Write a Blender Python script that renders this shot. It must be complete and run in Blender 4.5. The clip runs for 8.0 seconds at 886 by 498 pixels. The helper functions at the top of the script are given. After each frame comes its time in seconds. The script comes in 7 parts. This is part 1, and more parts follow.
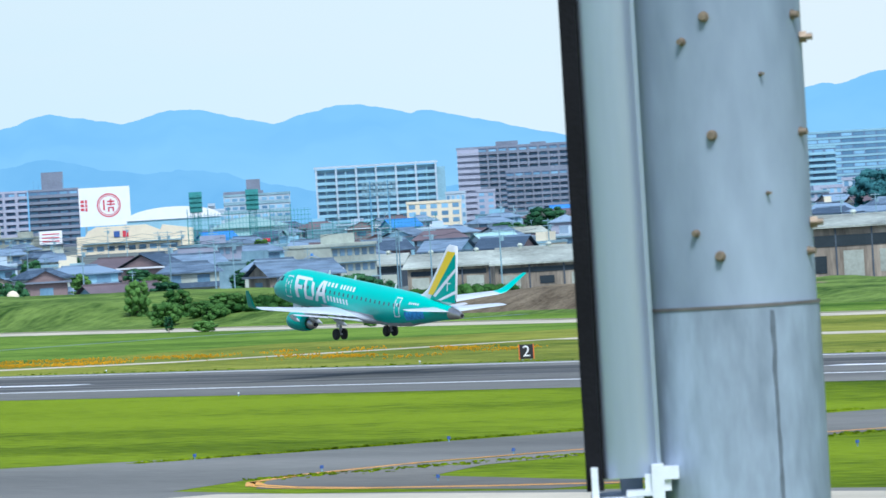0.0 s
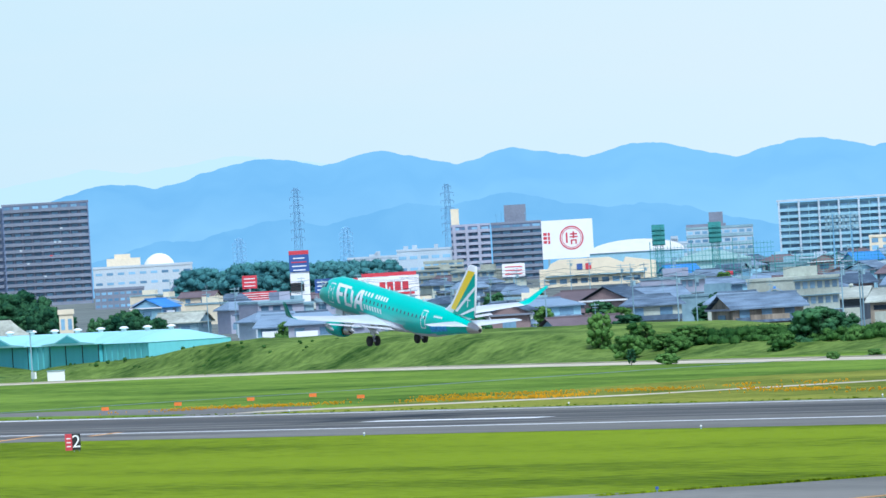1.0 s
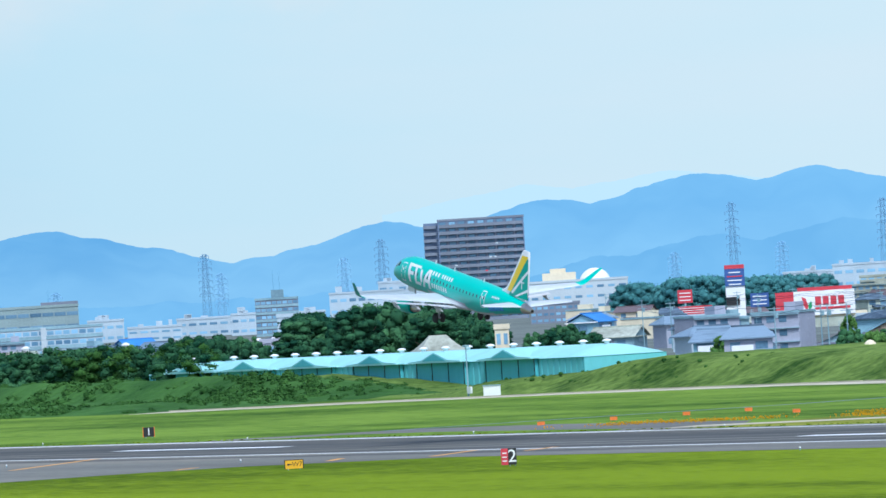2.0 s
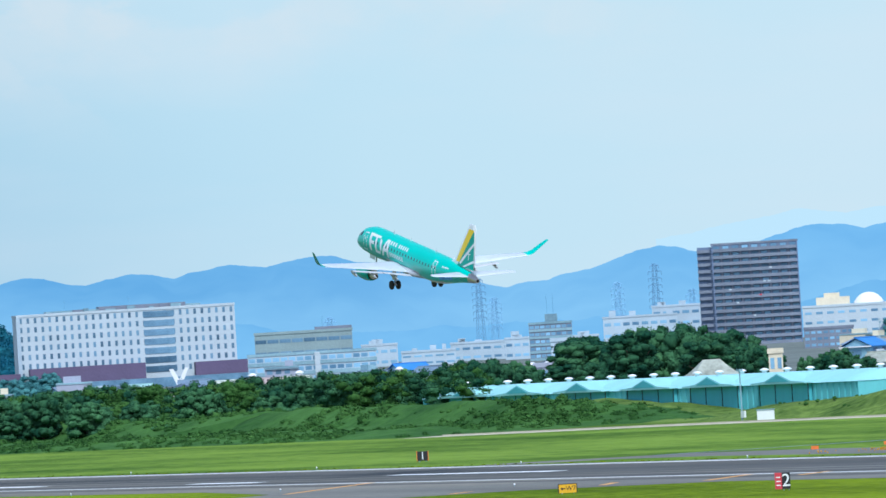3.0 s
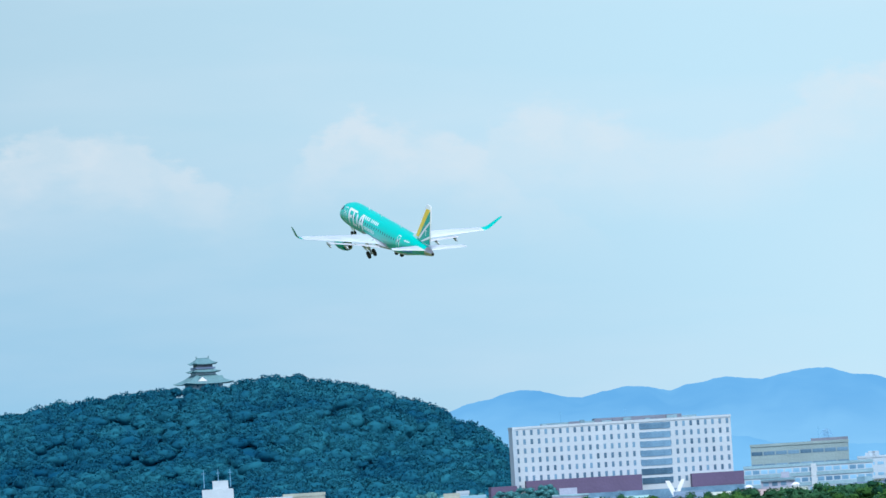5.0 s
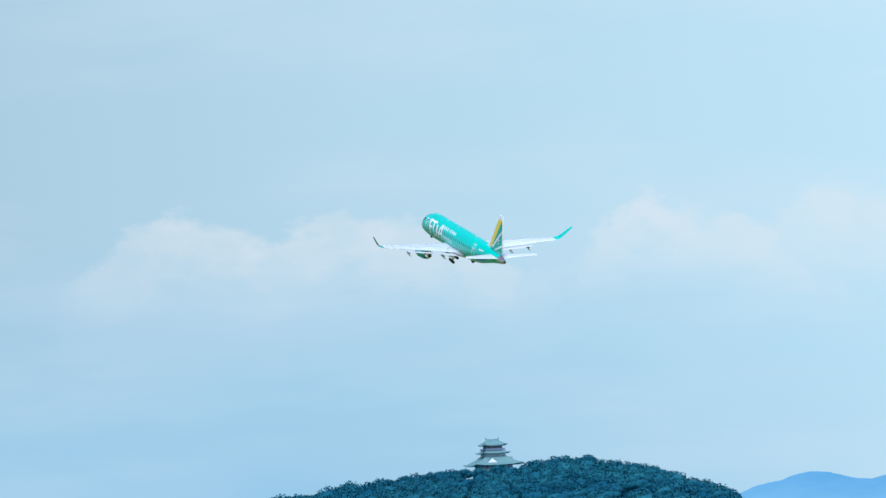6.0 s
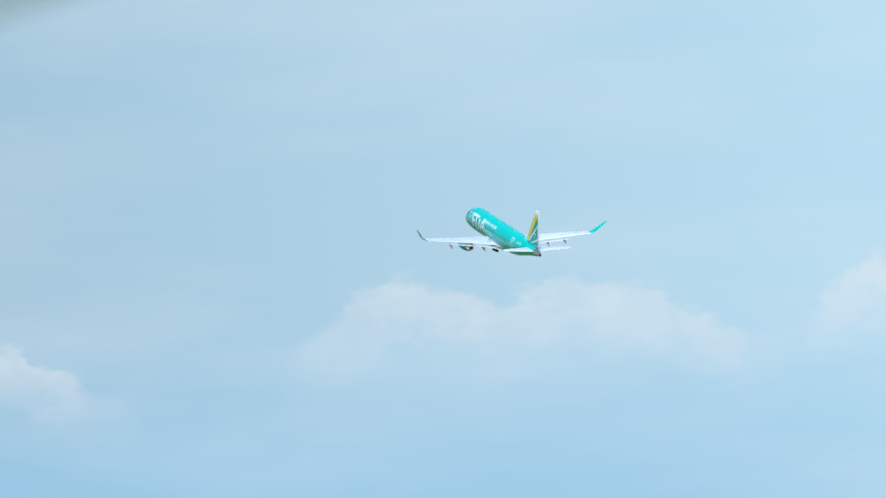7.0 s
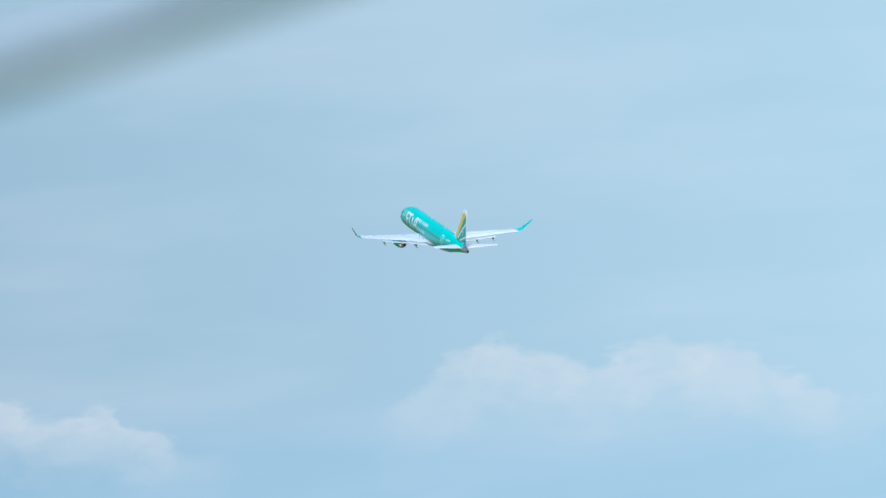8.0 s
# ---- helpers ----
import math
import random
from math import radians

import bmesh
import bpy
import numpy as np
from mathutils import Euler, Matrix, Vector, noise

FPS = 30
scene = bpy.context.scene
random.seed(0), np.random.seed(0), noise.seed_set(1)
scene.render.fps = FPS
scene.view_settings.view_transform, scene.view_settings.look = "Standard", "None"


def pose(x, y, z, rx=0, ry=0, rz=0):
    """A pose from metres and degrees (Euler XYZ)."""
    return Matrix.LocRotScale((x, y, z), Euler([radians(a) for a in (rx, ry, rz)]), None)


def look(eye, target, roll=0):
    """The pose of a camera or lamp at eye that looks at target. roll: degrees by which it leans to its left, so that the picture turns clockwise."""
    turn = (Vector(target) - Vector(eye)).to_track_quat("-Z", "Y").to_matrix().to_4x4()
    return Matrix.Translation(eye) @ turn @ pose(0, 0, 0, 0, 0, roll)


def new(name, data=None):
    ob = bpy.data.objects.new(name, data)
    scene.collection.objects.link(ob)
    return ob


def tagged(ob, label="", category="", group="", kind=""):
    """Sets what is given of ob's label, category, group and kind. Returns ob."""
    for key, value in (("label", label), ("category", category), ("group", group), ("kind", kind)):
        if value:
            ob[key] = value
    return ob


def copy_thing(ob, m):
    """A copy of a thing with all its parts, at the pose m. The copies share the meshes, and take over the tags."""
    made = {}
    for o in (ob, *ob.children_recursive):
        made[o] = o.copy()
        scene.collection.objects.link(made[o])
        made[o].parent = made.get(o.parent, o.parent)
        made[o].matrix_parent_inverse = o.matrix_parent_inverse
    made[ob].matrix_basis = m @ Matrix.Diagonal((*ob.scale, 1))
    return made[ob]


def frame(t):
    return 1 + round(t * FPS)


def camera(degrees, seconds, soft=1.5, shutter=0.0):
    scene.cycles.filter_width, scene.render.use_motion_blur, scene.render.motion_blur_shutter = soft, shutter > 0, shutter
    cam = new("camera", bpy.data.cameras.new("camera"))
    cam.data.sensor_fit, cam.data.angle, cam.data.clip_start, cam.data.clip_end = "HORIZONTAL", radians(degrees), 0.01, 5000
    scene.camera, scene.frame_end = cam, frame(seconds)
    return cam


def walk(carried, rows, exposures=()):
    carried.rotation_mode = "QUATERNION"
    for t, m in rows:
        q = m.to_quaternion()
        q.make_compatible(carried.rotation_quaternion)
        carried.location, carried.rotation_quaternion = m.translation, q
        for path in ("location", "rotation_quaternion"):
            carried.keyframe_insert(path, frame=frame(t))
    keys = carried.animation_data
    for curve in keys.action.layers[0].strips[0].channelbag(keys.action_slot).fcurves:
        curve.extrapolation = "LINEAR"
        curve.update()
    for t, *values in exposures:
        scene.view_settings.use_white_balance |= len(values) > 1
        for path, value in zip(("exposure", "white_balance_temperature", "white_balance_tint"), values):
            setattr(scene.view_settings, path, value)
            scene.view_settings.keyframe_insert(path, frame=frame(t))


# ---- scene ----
# The world's y axis runs along the runway in the direction of take-off, x to its right.
# Bearings are degrees to the right of that axis, ranges metres from the viewing deck.
EYE = 16.47

# ---- camera ----
cam = camera(5.36, 8.0, soft=1.5, shutter=0.05)
cam.data.dof.use_dof = True
cam.data.dof.focus_distance = 1000
cam.data.dof.aperture_fstop = 58
PATH = [
    (0.0, -30.9883, -0.3911, 3.42), (0.1, -30.5811, -0.2890, 3.42), (0.2, -30.0599, -0.1569, 3.42),
    (0.3, -29.6181, -0.0770, 3.41), (0.5, -29.0628, -0.0300, 3.39), (0.7, -28.5917, -0.0184, 3.40),
    (0.8, -28.4113, -0.0237, 3.40), (1.0, -28.1825, -0.0278, 3.36), (1.2, -27.7648, -0.0116, 3.44),
    (1.4, -27.0235, 0.0488, 3.48), (1.5, -26.6901, 0.0830, 3.51), (1.7, -26.1683, 0.1456, 3.50),
    (2.8, -24.2425, 0.3785, 3.46), (3.0, -23.8822, 0.4623, 3.46), (3.2, -23.3840, 0.6870, 3.48),
    (3.5, -22.8266, 0.9578, 3.49), (4.0, -21.8579, 1.0634, 3.51), (4.2, -21.5639, 1.1120, 3.49),
    (5.3, -20.3026, 1.5387, 3.50), (5.5, -19.7881, 1.7324, 3.50), (5.8, -19.4378, 1.8325, 3.50),
    (6.0, -19.1163, 1.9193, 3.51), (6.5, -18.4277, 2.2031, 3.51), (7.0, -17.7337, 2.3884, 3.51),
    (7.5, -17.4956, 2.5857, 3.50), (8.0, -17.1758, 2.7936, 3.50)]
walk(cam, [(t, pose(0, 0, EYE, 90 + p, r, y)) for t, y, p, r in PATH], exposures=((0.0, 0.36, 5600, 6), (1.0, 0.36, 5600, 6), (1.7, 0.30, 5600, 6), (3.0, 0.24, 5600, 6), (4.0, 0.27, 5600, 6), (5.5, 0.31, 5600, 6), (7.0, 0.28, 5600, 6), (7.5, 0.26, 5500, 6), (8.0, 0.20, 5450, 6)))

# ---- light: bright overcast, sun behind the viewer through thin cloud ----
world = bpy.data.worlds.new("sky")
scene.world = world
world.use_nodes = True
wn = world.node_tree
sky = wn.nodes.new("ShaderNodeTexSky")
sky.sky_type = "NISHITA"
sky.sun_disc = False
sky.sun_elevation, sky.sun_rotation = radians(53.5), radians(198)
sky.dust_density = 2.0
wn.links.new(sky.outputs[0], wn.nodes["Background"].inputs[0])
wn.nodes["Background"].inputs[1].default_value = 0.15
sun = new("sun", bpy.data.lights.new("sun", "SUN"))
sun.data.energy, sun.data.angle, sun.data.color = 2.4, radians(14), (1.0, 0.98, 0.95)
sun.matrix_world = look((0, 0, 0), (0.25, 0.77, -1.10))


# ---- helpers of this scene ----
def at(b, r, z=0.0, turn=0.0):
    """A pose at a bearing and range; its y axis points away from the viewer."""
    return pose(r * math.sin(radians(b)), r * math.cos(radians(b)), z, 0, 0, -b + turn)


def high(el, r):
    """The height of a thing seen at an elevation and range."""
    return EYE + r * math.tan(radians(el))


def wide(b0, b1, r):
    return r * radians(b1 - b0)


def part(name, bm, material, parent=None, label="", m=None):
    me = bpy.data.meshes.new(name)
    bm.to_mesh(me)
    bm.free()
    for mt in material if isinstance(material, (list, tuple)) else [material]:
        me.materials.append(mt)
    ob = new(name, me)
    if parent is not None:
        ob.parent = parent
    if m is not None:
        ob.matrix_basis = m
    if label:
        tagged(ob, label)
    return ob


def twin(ob, m, parent=None):
    """Another part on the same mesh."""
    o = ob.copy()
    scene.collection.objects.link(o)
    o.parent = parent if parent is not None else ob.parent
    o.matrix_basis = m
    return o


def empty(name, m, label="", category="", group="", kind=""):
    ob = new(name)
    ob.matrix_basis = m
    return tagged(ob, label, category, group, kind)


def box(bm, x0, x1, y0, y1, z0, z1, mi=0):
    v = [bm.verts.new(p) for p in ((x0, y0, z0), (x1, y0, z0), (x1, y1, z0), (x0, y1, z0),
                                   (x0, y0, z1), (x1, y0, z1), (x1, y1, z1), (x0, y1, z1))]
    for q in ((3, 2, 1, 0), (4, 5, 6, 7), (0, 1, 5, 4), (1, 2, 6, 5), (2, 3, 7, 6), (3, 0, 4, 7)):
        bm.faces.new([v[i] for i in q]).material_index = mi


def boxes(*bs):
    bm = bmesh.new()
    for b in bs:
        box(bm, *b)
    return bm


def tube(bm, p, q, r0, r1=None, n=8, mi=0):
    """A closed rod from p to q."""
    p, q = Vector(p), Vector(q)
    r1 = r0 if r1 is None else r1
    m = (q - p).to_track_quat("Z", "Y").to_matrix()
    rings = []
    for c, r in ((p, r0), (q, r1)):
        rings.append([bm.verts.new(c + m @ Vector((r * math.cos(2 * math.pi * i / n), r * math.sin(2 * math.pi * i / n), 0))) for i in range(n)])
    for i in range(n):
        f = bm.faces.new((rings[0][i], rings[0][(i + 1) % n], rings[1][(i + 1) % n], rings[1][i]))
        f.smooth, f.material_index = n > 6, mi
    for ring in (rings[0][::-1], rings[1]):
        bm.faces.new([bm.verts.new(v.co) for v in ring]).material_index = mi


def loft(bm, rings, mi=0, smooth=True, ends=True):
    """Skin over rings of points, each with the same number of points."""
    vs = [[bm.verts.new(p) for p in ring] for ring in rings]
    n = len(vs[0])
    for a, b in zip(vs, vs[1:]):
        for i in range(n):
            f = bm.faces.new((a[i], a[(i + 1) % n], b[(i + 1) % n], b[i]))
            f.smooth, f.material_index = smooth, mi
    if ends:
        for ring in (vs[0][::-1], vs[-1]):
            bm.faces.new([bm.verts.new(v.co) for v in ring]).material_index = mi
    return vs


def prism(bm, pts, y0, y1, mi=0):
    """An outline in x and z, drawn out along y."""
    a = [bm.verts.new((x, y0, z)) for x, z in pts]
    b = [bm.verts.new((x, y1, z)) for x, z in pts]
    bm.faces.new(a).material_index = mi
    bm.faces.new(b[::-1]).material_index = mi
    for i in range(len(pts)):
        j = (i + 1) % len(pts)
        bm.faces.new((a[j], a[i], b[i], b[j])).material_index = mi
    bmesh.ops.recalc_face_normals(bm, faces=bm.faces[:])


# ---- materials ----
def mat(name, colour, rough=0.7, metal=0.0, shine=0.5, vary=0.15, size=1.0, fine=12.0, bump=0.1, stretch=(1, 1, 1), second=None, each=0.0, grain=0.45, island=0.0):
    """Two scales of variation in colour, and a fine relief. size: features to the metre."""
    m = bpy.data.materials.new(name)
    m.use_nodes = True
    t = m.node_tree
    nd, lk = t.nodes, t.links
    bs = nd["Principled BSDF"]
    bs.inputs["Roughness"].default_value, bs.inputs["Metallic"].default_value = rough, metal
    bs.inputs["Specular IOR Level"].default_value = shine
    tc, mp = nd.new("ShaderNodeTexCoord"), nd.new("ShaderNodeMapping")
    mp.inputs["Scale"].default_value = stretch
    lk.new(tc.outputs["Object"], mp.inputs[0])
    n1, n2 = nd.new("ShaderNodeTexNoise"), nd.new("ShaderNodeTexNoise")
    n1.inputs["Scale"].default_value, n2.inputs["Scale"].default_value = size, size * fine
    n1.inputs["Detail"].default_value = n2.inputs["Detail"].default_value = 4
    lk.new(mp.outputs[0], n1.inputs[0])
    lk.new(mp.outputs[0], n2.inputs[0])
    ad = nd.new("ShaderNodeMath")
    ad.operation = "MULTIPLY_ADD"
    lk.new(n2.outputs[0], ad.inputs[0])
    ad.inputs[1].default_value = grain
    lk.new(n1.outputs[0], ad.inputs[2])
    last = ad
    if each:
        oi = nd.new("ShaderNodeObjectInfo")
        a2 = nd.new("ShaderNodeMath")
        a2.operation = "MULTIPLY_ADD"
        lk.new(oi.outputs["Random"], a2.inputs[0])
        a2.inputs[1].default_value = each
        lk.new(ad.outputs[0], a2.inputs[2])
        a3 = nd.new("ShaderNodeMath")
        a3.operation = "SUBTRACT"
        lk.new(a2.outputs[0], a3.inputs[0])
        a3.inputs[1].default_value = each / 2
        last = a3
    if island:
        ge, i1, i2 = nd.new("ShaderNodeNewGeometry"), nd.new("ShaderNodeMath"), nd.new("ShaderNodeMath")
        i1.operation, i2.operation = "MULTIPLY_ADD", "SUBTRACT"
        lk.new(ge.outputs["Random Per Island"], i1.inputs[0])
        i1.inputs[1].default_value = island
        lk.new(last.outputs[0], i1.inputs[2])
        lk.new(i1.outputs[0], i2.inputs[0])
        i2.inputs[1].default_value = island / 2
        last = i2
    rp = nd.new("ShaderNodeValToRGB")
    lk.new(last.outputs[0], rp.inputs[0])
    lo = [max(0, c * (1 - vary)) for c in colour]
    hi = [min(1, c * (1 + vary)) for c in (second or colour)]
    rp.color_ramp.elements[0].position, rp.color_ramp.elements[0].color = 0.22 + grain / 2, (*lo, 1)
    rp.color_ramp.elements[1].position, rp.color_ramp.elements[1].color = min(1.0, 0.78 + grain / 2), (*hi, 1)
    lk.new(rp.outputs[0], bs.inputs["Base Color"])
    if bump:
        bp = nd.new("ShaderNodeBump")
        bp.inputs["Strength"].default_value = bump
        bp.inputs["Distance"].default_value = 0.2 / size
        lk.new(n2.outputs[0], bp.inputs["Height"])
        lk.new(bp.outputs[0], bs.inputs["Normal"])
    return m


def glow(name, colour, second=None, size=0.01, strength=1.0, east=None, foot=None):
    """Far distance as a glowing backdrop: daylight and haze are put into its colours."""
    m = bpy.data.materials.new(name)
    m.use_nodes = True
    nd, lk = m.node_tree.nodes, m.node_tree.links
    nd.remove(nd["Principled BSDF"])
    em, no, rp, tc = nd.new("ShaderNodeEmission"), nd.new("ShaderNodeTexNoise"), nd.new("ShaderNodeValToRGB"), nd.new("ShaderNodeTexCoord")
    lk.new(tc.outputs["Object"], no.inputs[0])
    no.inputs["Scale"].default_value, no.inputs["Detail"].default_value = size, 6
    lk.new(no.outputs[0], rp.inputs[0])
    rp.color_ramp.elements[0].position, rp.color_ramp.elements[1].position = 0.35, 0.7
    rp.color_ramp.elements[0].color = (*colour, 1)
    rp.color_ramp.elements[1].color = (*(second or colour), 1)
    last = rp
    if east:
        # haze painted in: paler towards the east, where it is thicker
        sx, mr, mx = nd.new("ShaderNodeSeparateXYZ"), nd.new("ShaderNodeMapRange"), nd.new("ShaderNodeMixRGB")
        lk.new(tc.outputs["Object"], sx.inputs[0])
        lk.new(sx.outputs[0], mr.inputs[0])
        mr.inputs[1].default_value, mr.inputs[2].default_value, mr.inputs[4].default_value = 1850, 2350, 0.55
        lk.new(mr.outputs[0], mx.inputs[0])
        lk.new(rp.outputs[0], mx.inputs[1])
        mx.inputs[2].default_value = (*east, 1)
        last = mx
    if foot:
        # haze painted over the foot: colour pales towards the ground
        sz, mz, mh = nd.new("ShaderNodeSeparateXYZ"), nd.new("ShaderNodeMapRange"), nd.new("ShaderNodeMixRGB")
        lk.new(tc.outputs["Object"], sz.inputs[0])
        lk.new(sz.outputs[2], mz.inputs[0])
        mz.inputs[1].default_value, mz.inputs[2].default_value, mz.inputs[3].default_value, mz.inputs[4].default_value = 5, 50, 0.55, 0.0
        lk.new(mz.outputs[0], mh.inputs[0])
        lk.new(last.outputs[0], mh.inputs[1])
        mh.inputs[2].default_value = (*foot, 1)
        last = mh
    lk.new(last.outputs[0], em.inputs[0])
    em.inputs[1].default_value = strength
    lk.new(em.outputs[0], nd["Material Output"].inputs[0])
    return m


GRASS = mat("mown_grass", (0.062, 0.126, 0.002), 0.9, shine=0.06, vary=0.4, size=0.03, fine=34, bump=0.4, stretch=(1.5, 0.22, 1), grain=0.8, second=(0.148, 0.205, 0.007))
BANK = mat("rough_grass", (0.038, 0.103, 0.015), 0.9, shine=0.06, vary=0.4, size=0.07, fine=9, bump=0.35, grain=0.7, second=(0.123, 0.182, 0.040))
FIELD = mat("meadow_grass", (0.042, 0.128, 0.011), 0.9, shine=0.06, vary=0.35, size=0.035, fine=16, bump=0.4, stretch=(1.6, 0.3, 1), grain=0.7, second=(0.144, 0.223, 0.031))
STAINWALL = mat("stained_shed_wall", (0.115, 0.092, 0.068), 0.85, vary=0.4, size=0.22, fine=9, stretch=(2, 2, 0.25), second=(0.30, 0.255, 0.195))
DARKWALL = mat("dark_timber_wall", (0.074, 0.096, 0.120), 0.8, vary=0.25, size=0.3, fine=9)
# steel colour moved towards the mountains' blue to paint in haze
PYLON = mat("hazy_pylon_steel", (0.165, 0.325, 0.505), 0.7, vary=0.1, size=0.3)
PLANEWING = mat("aircraft_wing_white", (0.54, 0.58, 0.61), 0.4, vary=0.1, size=0.4, bump=0.0)
ASPHALT = mat("asphalt", (0.090, 0.088, 0.075), 0.85, vary=0.3, size=0.05, fine=60, bump=0.1, stretch=(1, 0.08, 1), second=(0.188, 0.182, 0.156))
CONCRETE = mat("pale_concrete", (0.52, 0.46, 0.34), 0.85, vary=0.2, size=0.08, fine=30)
TOWNFLOOR = mat("town_ground", (0.149, 0.171, 0.160), 0.9, shine=0.06, vary=0.4, size=0.02, fine=20)
WHITELINE = mat("white_road_paint", (0.82, 0.82, 0.81), 0.6, vary=0.1, size=0.4)
YELLOWLINE = mat("yellow_road_paint", (0.72, 0.34, 0.05), 0.6, vary=0.15, size=0.4)
RUBBER = mat("rubber_marks", (0.045, 0.045, 0.042), 0.8, vary=0.35, size=0.05, stretch=(1, 0.08, 1), second=(0.075, 0.073, 0.066))
TEAL = mat("teal_paint", (0.026, 0.52, 0.415), 0.3, vary=0.05, size=0.3, bump=0.0)
DEEPTEAL = mat("deep_green_paint", (0.0, 0.36, 0.28), 0.3, vary=0.05, size=0.3, bump=0.0)
PLANEWHITE = mat("aircraft_white", (0.78, 0.79, 0.80), 0.3, vary=0.04, size=0.3, bump=0.0)
PLANEGREY = mat("aircraft_grey", (0.50, 0.51, 0.53), 0.35, vary=0.08, size=0.5, bump=0.0)
YELLOW = mat("yellow_paint", (0.98, 0.66, 0.015), 0.35, vary=0.05, size=0.3, bump=0.0)
BLUESTICK = mat("blue_decal", (0.02, 0.16, 0.62), 0.35, vary=0.3, size=2.5, bump=0.0, second=(0.08, 0.40, 0.75))
METAL = mat("bare_metal", (0.55, 0.50, 0.45), 0.35, 0.9, vary=0.15, size=1.5)
DARK = mat("dark_rubber", (0.02, 0.02, 0.022), 0.7, vary=0.3, size=3)
GLASS = mat("window_glass", (0.03, 0.04, 0.05), 0.12, vary=0.3, size=0.3, bump=0.0)
# dark panes with some haze blue put into the colour
FARGLASS = mat("far_window_glass", (0.070, 0.150, 0.235), 0.3, vary=0.3, size=0.2, bump=0.0, each=0.5, second=(0.140, 0.246, 0.340))
GALV = mat("galvanised_steel", (0.215, 0.268, 0.340), 0.6, 0.0, vary=0.14, size=2.2, fine=6, bump=0.02, stretch=(1, 1, 0.35), second=(0.305, 0.362, 0.440))
GALVLOW = mat("stained_galvanised_steel", (0.125, 0.160, 0.200), 0.6, vary=0.3, size=3.4, fine=7, bump=0.02, stretch=(1, 1, 0.3), second=(0.290, 0.345, 0.420))
PIPE = mat("polished_cover", (0.44, 0.50, 0.58), 0.3, 0.6, vary=0.06, size=4, stretch=(1, 1, 0.1), bump=0.02)
RAILGREY = mat("dull_grey_paint", (0.28, 0.32, 0.37), 0.6, vary=0.1, size=8)
CABIN = mat("cabin_window", (0.07, 0.16, 0.17), 0.2, vary=0.2, size=2, bump=0.0)
BLACK = mat("black_rubber_strip", (0.008, 0.008, 0.010), 0.7, shine=0.12, vary=0.3, size=6)
BOLT = mat("weathered_bolt", (0.26, 0.20, 0.14), 0.55, 0.5, vary=0.35, size=60)
RUSTLINE = mat("rust_stain", (0.13, 0.12, 0.11), 0.8, vary=0.3, size=20)
PLASTIC = mat("white_plastic_clip", (0.75, 0.77, 0.80), 0.45, vary=0.06, size=20)
# white, grey, brown and pinkish walls below have distance haze mixed into their colour
WHITEWALL = mat("hazed_white_wall", (0.43, 0.515, 0.575), 0.8, vary=0.12, size=0.1, each=0.25, fine=14)
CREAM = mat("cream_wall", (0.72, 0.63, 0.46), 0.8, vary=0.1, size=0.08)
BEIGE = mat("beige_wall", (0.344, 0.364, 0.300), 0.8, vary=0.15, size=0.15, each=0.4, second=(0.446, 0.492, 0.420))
GREYWALL = mat("hazed_grey_wall", (0.177, 0.294, 0.350), 0.8, vary=0.15, size=0.1, each=0.35, second=(0.270, 0.401, 0.450))
# brown of tower walls and balconies shifted to blue as haze would
BROWNWALL = mat("hazed_brown_tiled_wall", (0.140, 0.195, 0.300), 0.75, vary=0.15, size=0.1)
BROWNBALC = mat("hazed_grey_brown_balcony", (0.190, 0.215, 0.268), 0.75, vary=0.2, size=0.1, each=0.15)
PURPLE = mat("purple_brick_podium", (0.115, 0.085, 0.15), 0.8, vary=0.12, size=0.1)
PINKWALL = mat("hazed_pinkish_wall", (0.355, 0.371, 0.451), 0.8, vary=0.12, size=0.1)
# grey tile colour blued to carry the town's haze
TILEGREY = mat("hazed_grey_roof_tiles", (0.064, 0.106, 0.162), 0.6, vary=0.3, size=0.3, each=0.7, second=(0.163, 0.230, 0.304), stretch=(1, 4, 4))
TILERED = mat("red_brown_roof", (0.135, 0.105, 0.115), 0.7, vary=0.2, size=0.3, each=0.3)
METALROOF = mat("weathered_metal_roof", (0.186, 0.193, 0.150), 0.6, vary=0.3, size=0.12, fine=10, second=(0.428, 0.460, 0.390), stretch=(1, 1, 1))
CYANROOF = mat("pale_cyan_metal_roof", (0.345, 0.67, 0.68), 0.5, vary=0.08, size=0.06, fine=20, stretch=(1, 6, 1))
CYANWALL = mat("cyan_corrugated_wall", (0.17, 0.55, 0.58), 0.6, vary=0.08, size=0.1, stretch=(1, 8, 0.3))
CYANDOOR = mat("cyan_hangar_door", (0.10, 0.44, 0.49), 0.6, vary=0.08, size=0.1, stretch=(1, 6, 0.3))
COPPER = mat("green_copper_tiles", (0.115, 0.225, 0.245), 0.7, vary=0.2, size=0.3, stretch=(4, 4, 1))
LEAF = mat("leaves", (0.018, 0.078, 0.044), 0.8, shine=0.04, vary=0.3, size=0.12, fine=5, bump=0.0, island=0.2, second=(0.058, 0.146, 0.060), each=0.4)
# leaf copy for distant trees, haze painted in as pale blue-green
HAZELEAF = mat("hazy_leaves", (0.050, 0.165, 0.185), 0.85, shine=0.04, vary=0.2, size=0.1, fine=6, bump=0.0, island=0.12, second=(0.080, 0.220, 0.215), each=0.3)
# paler copy of the panes: haze lightens and blues the colour itself
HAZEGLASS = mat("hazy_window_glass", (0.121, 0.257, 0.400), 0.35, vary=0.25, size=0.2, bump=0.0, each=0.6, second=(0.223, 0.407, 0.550))
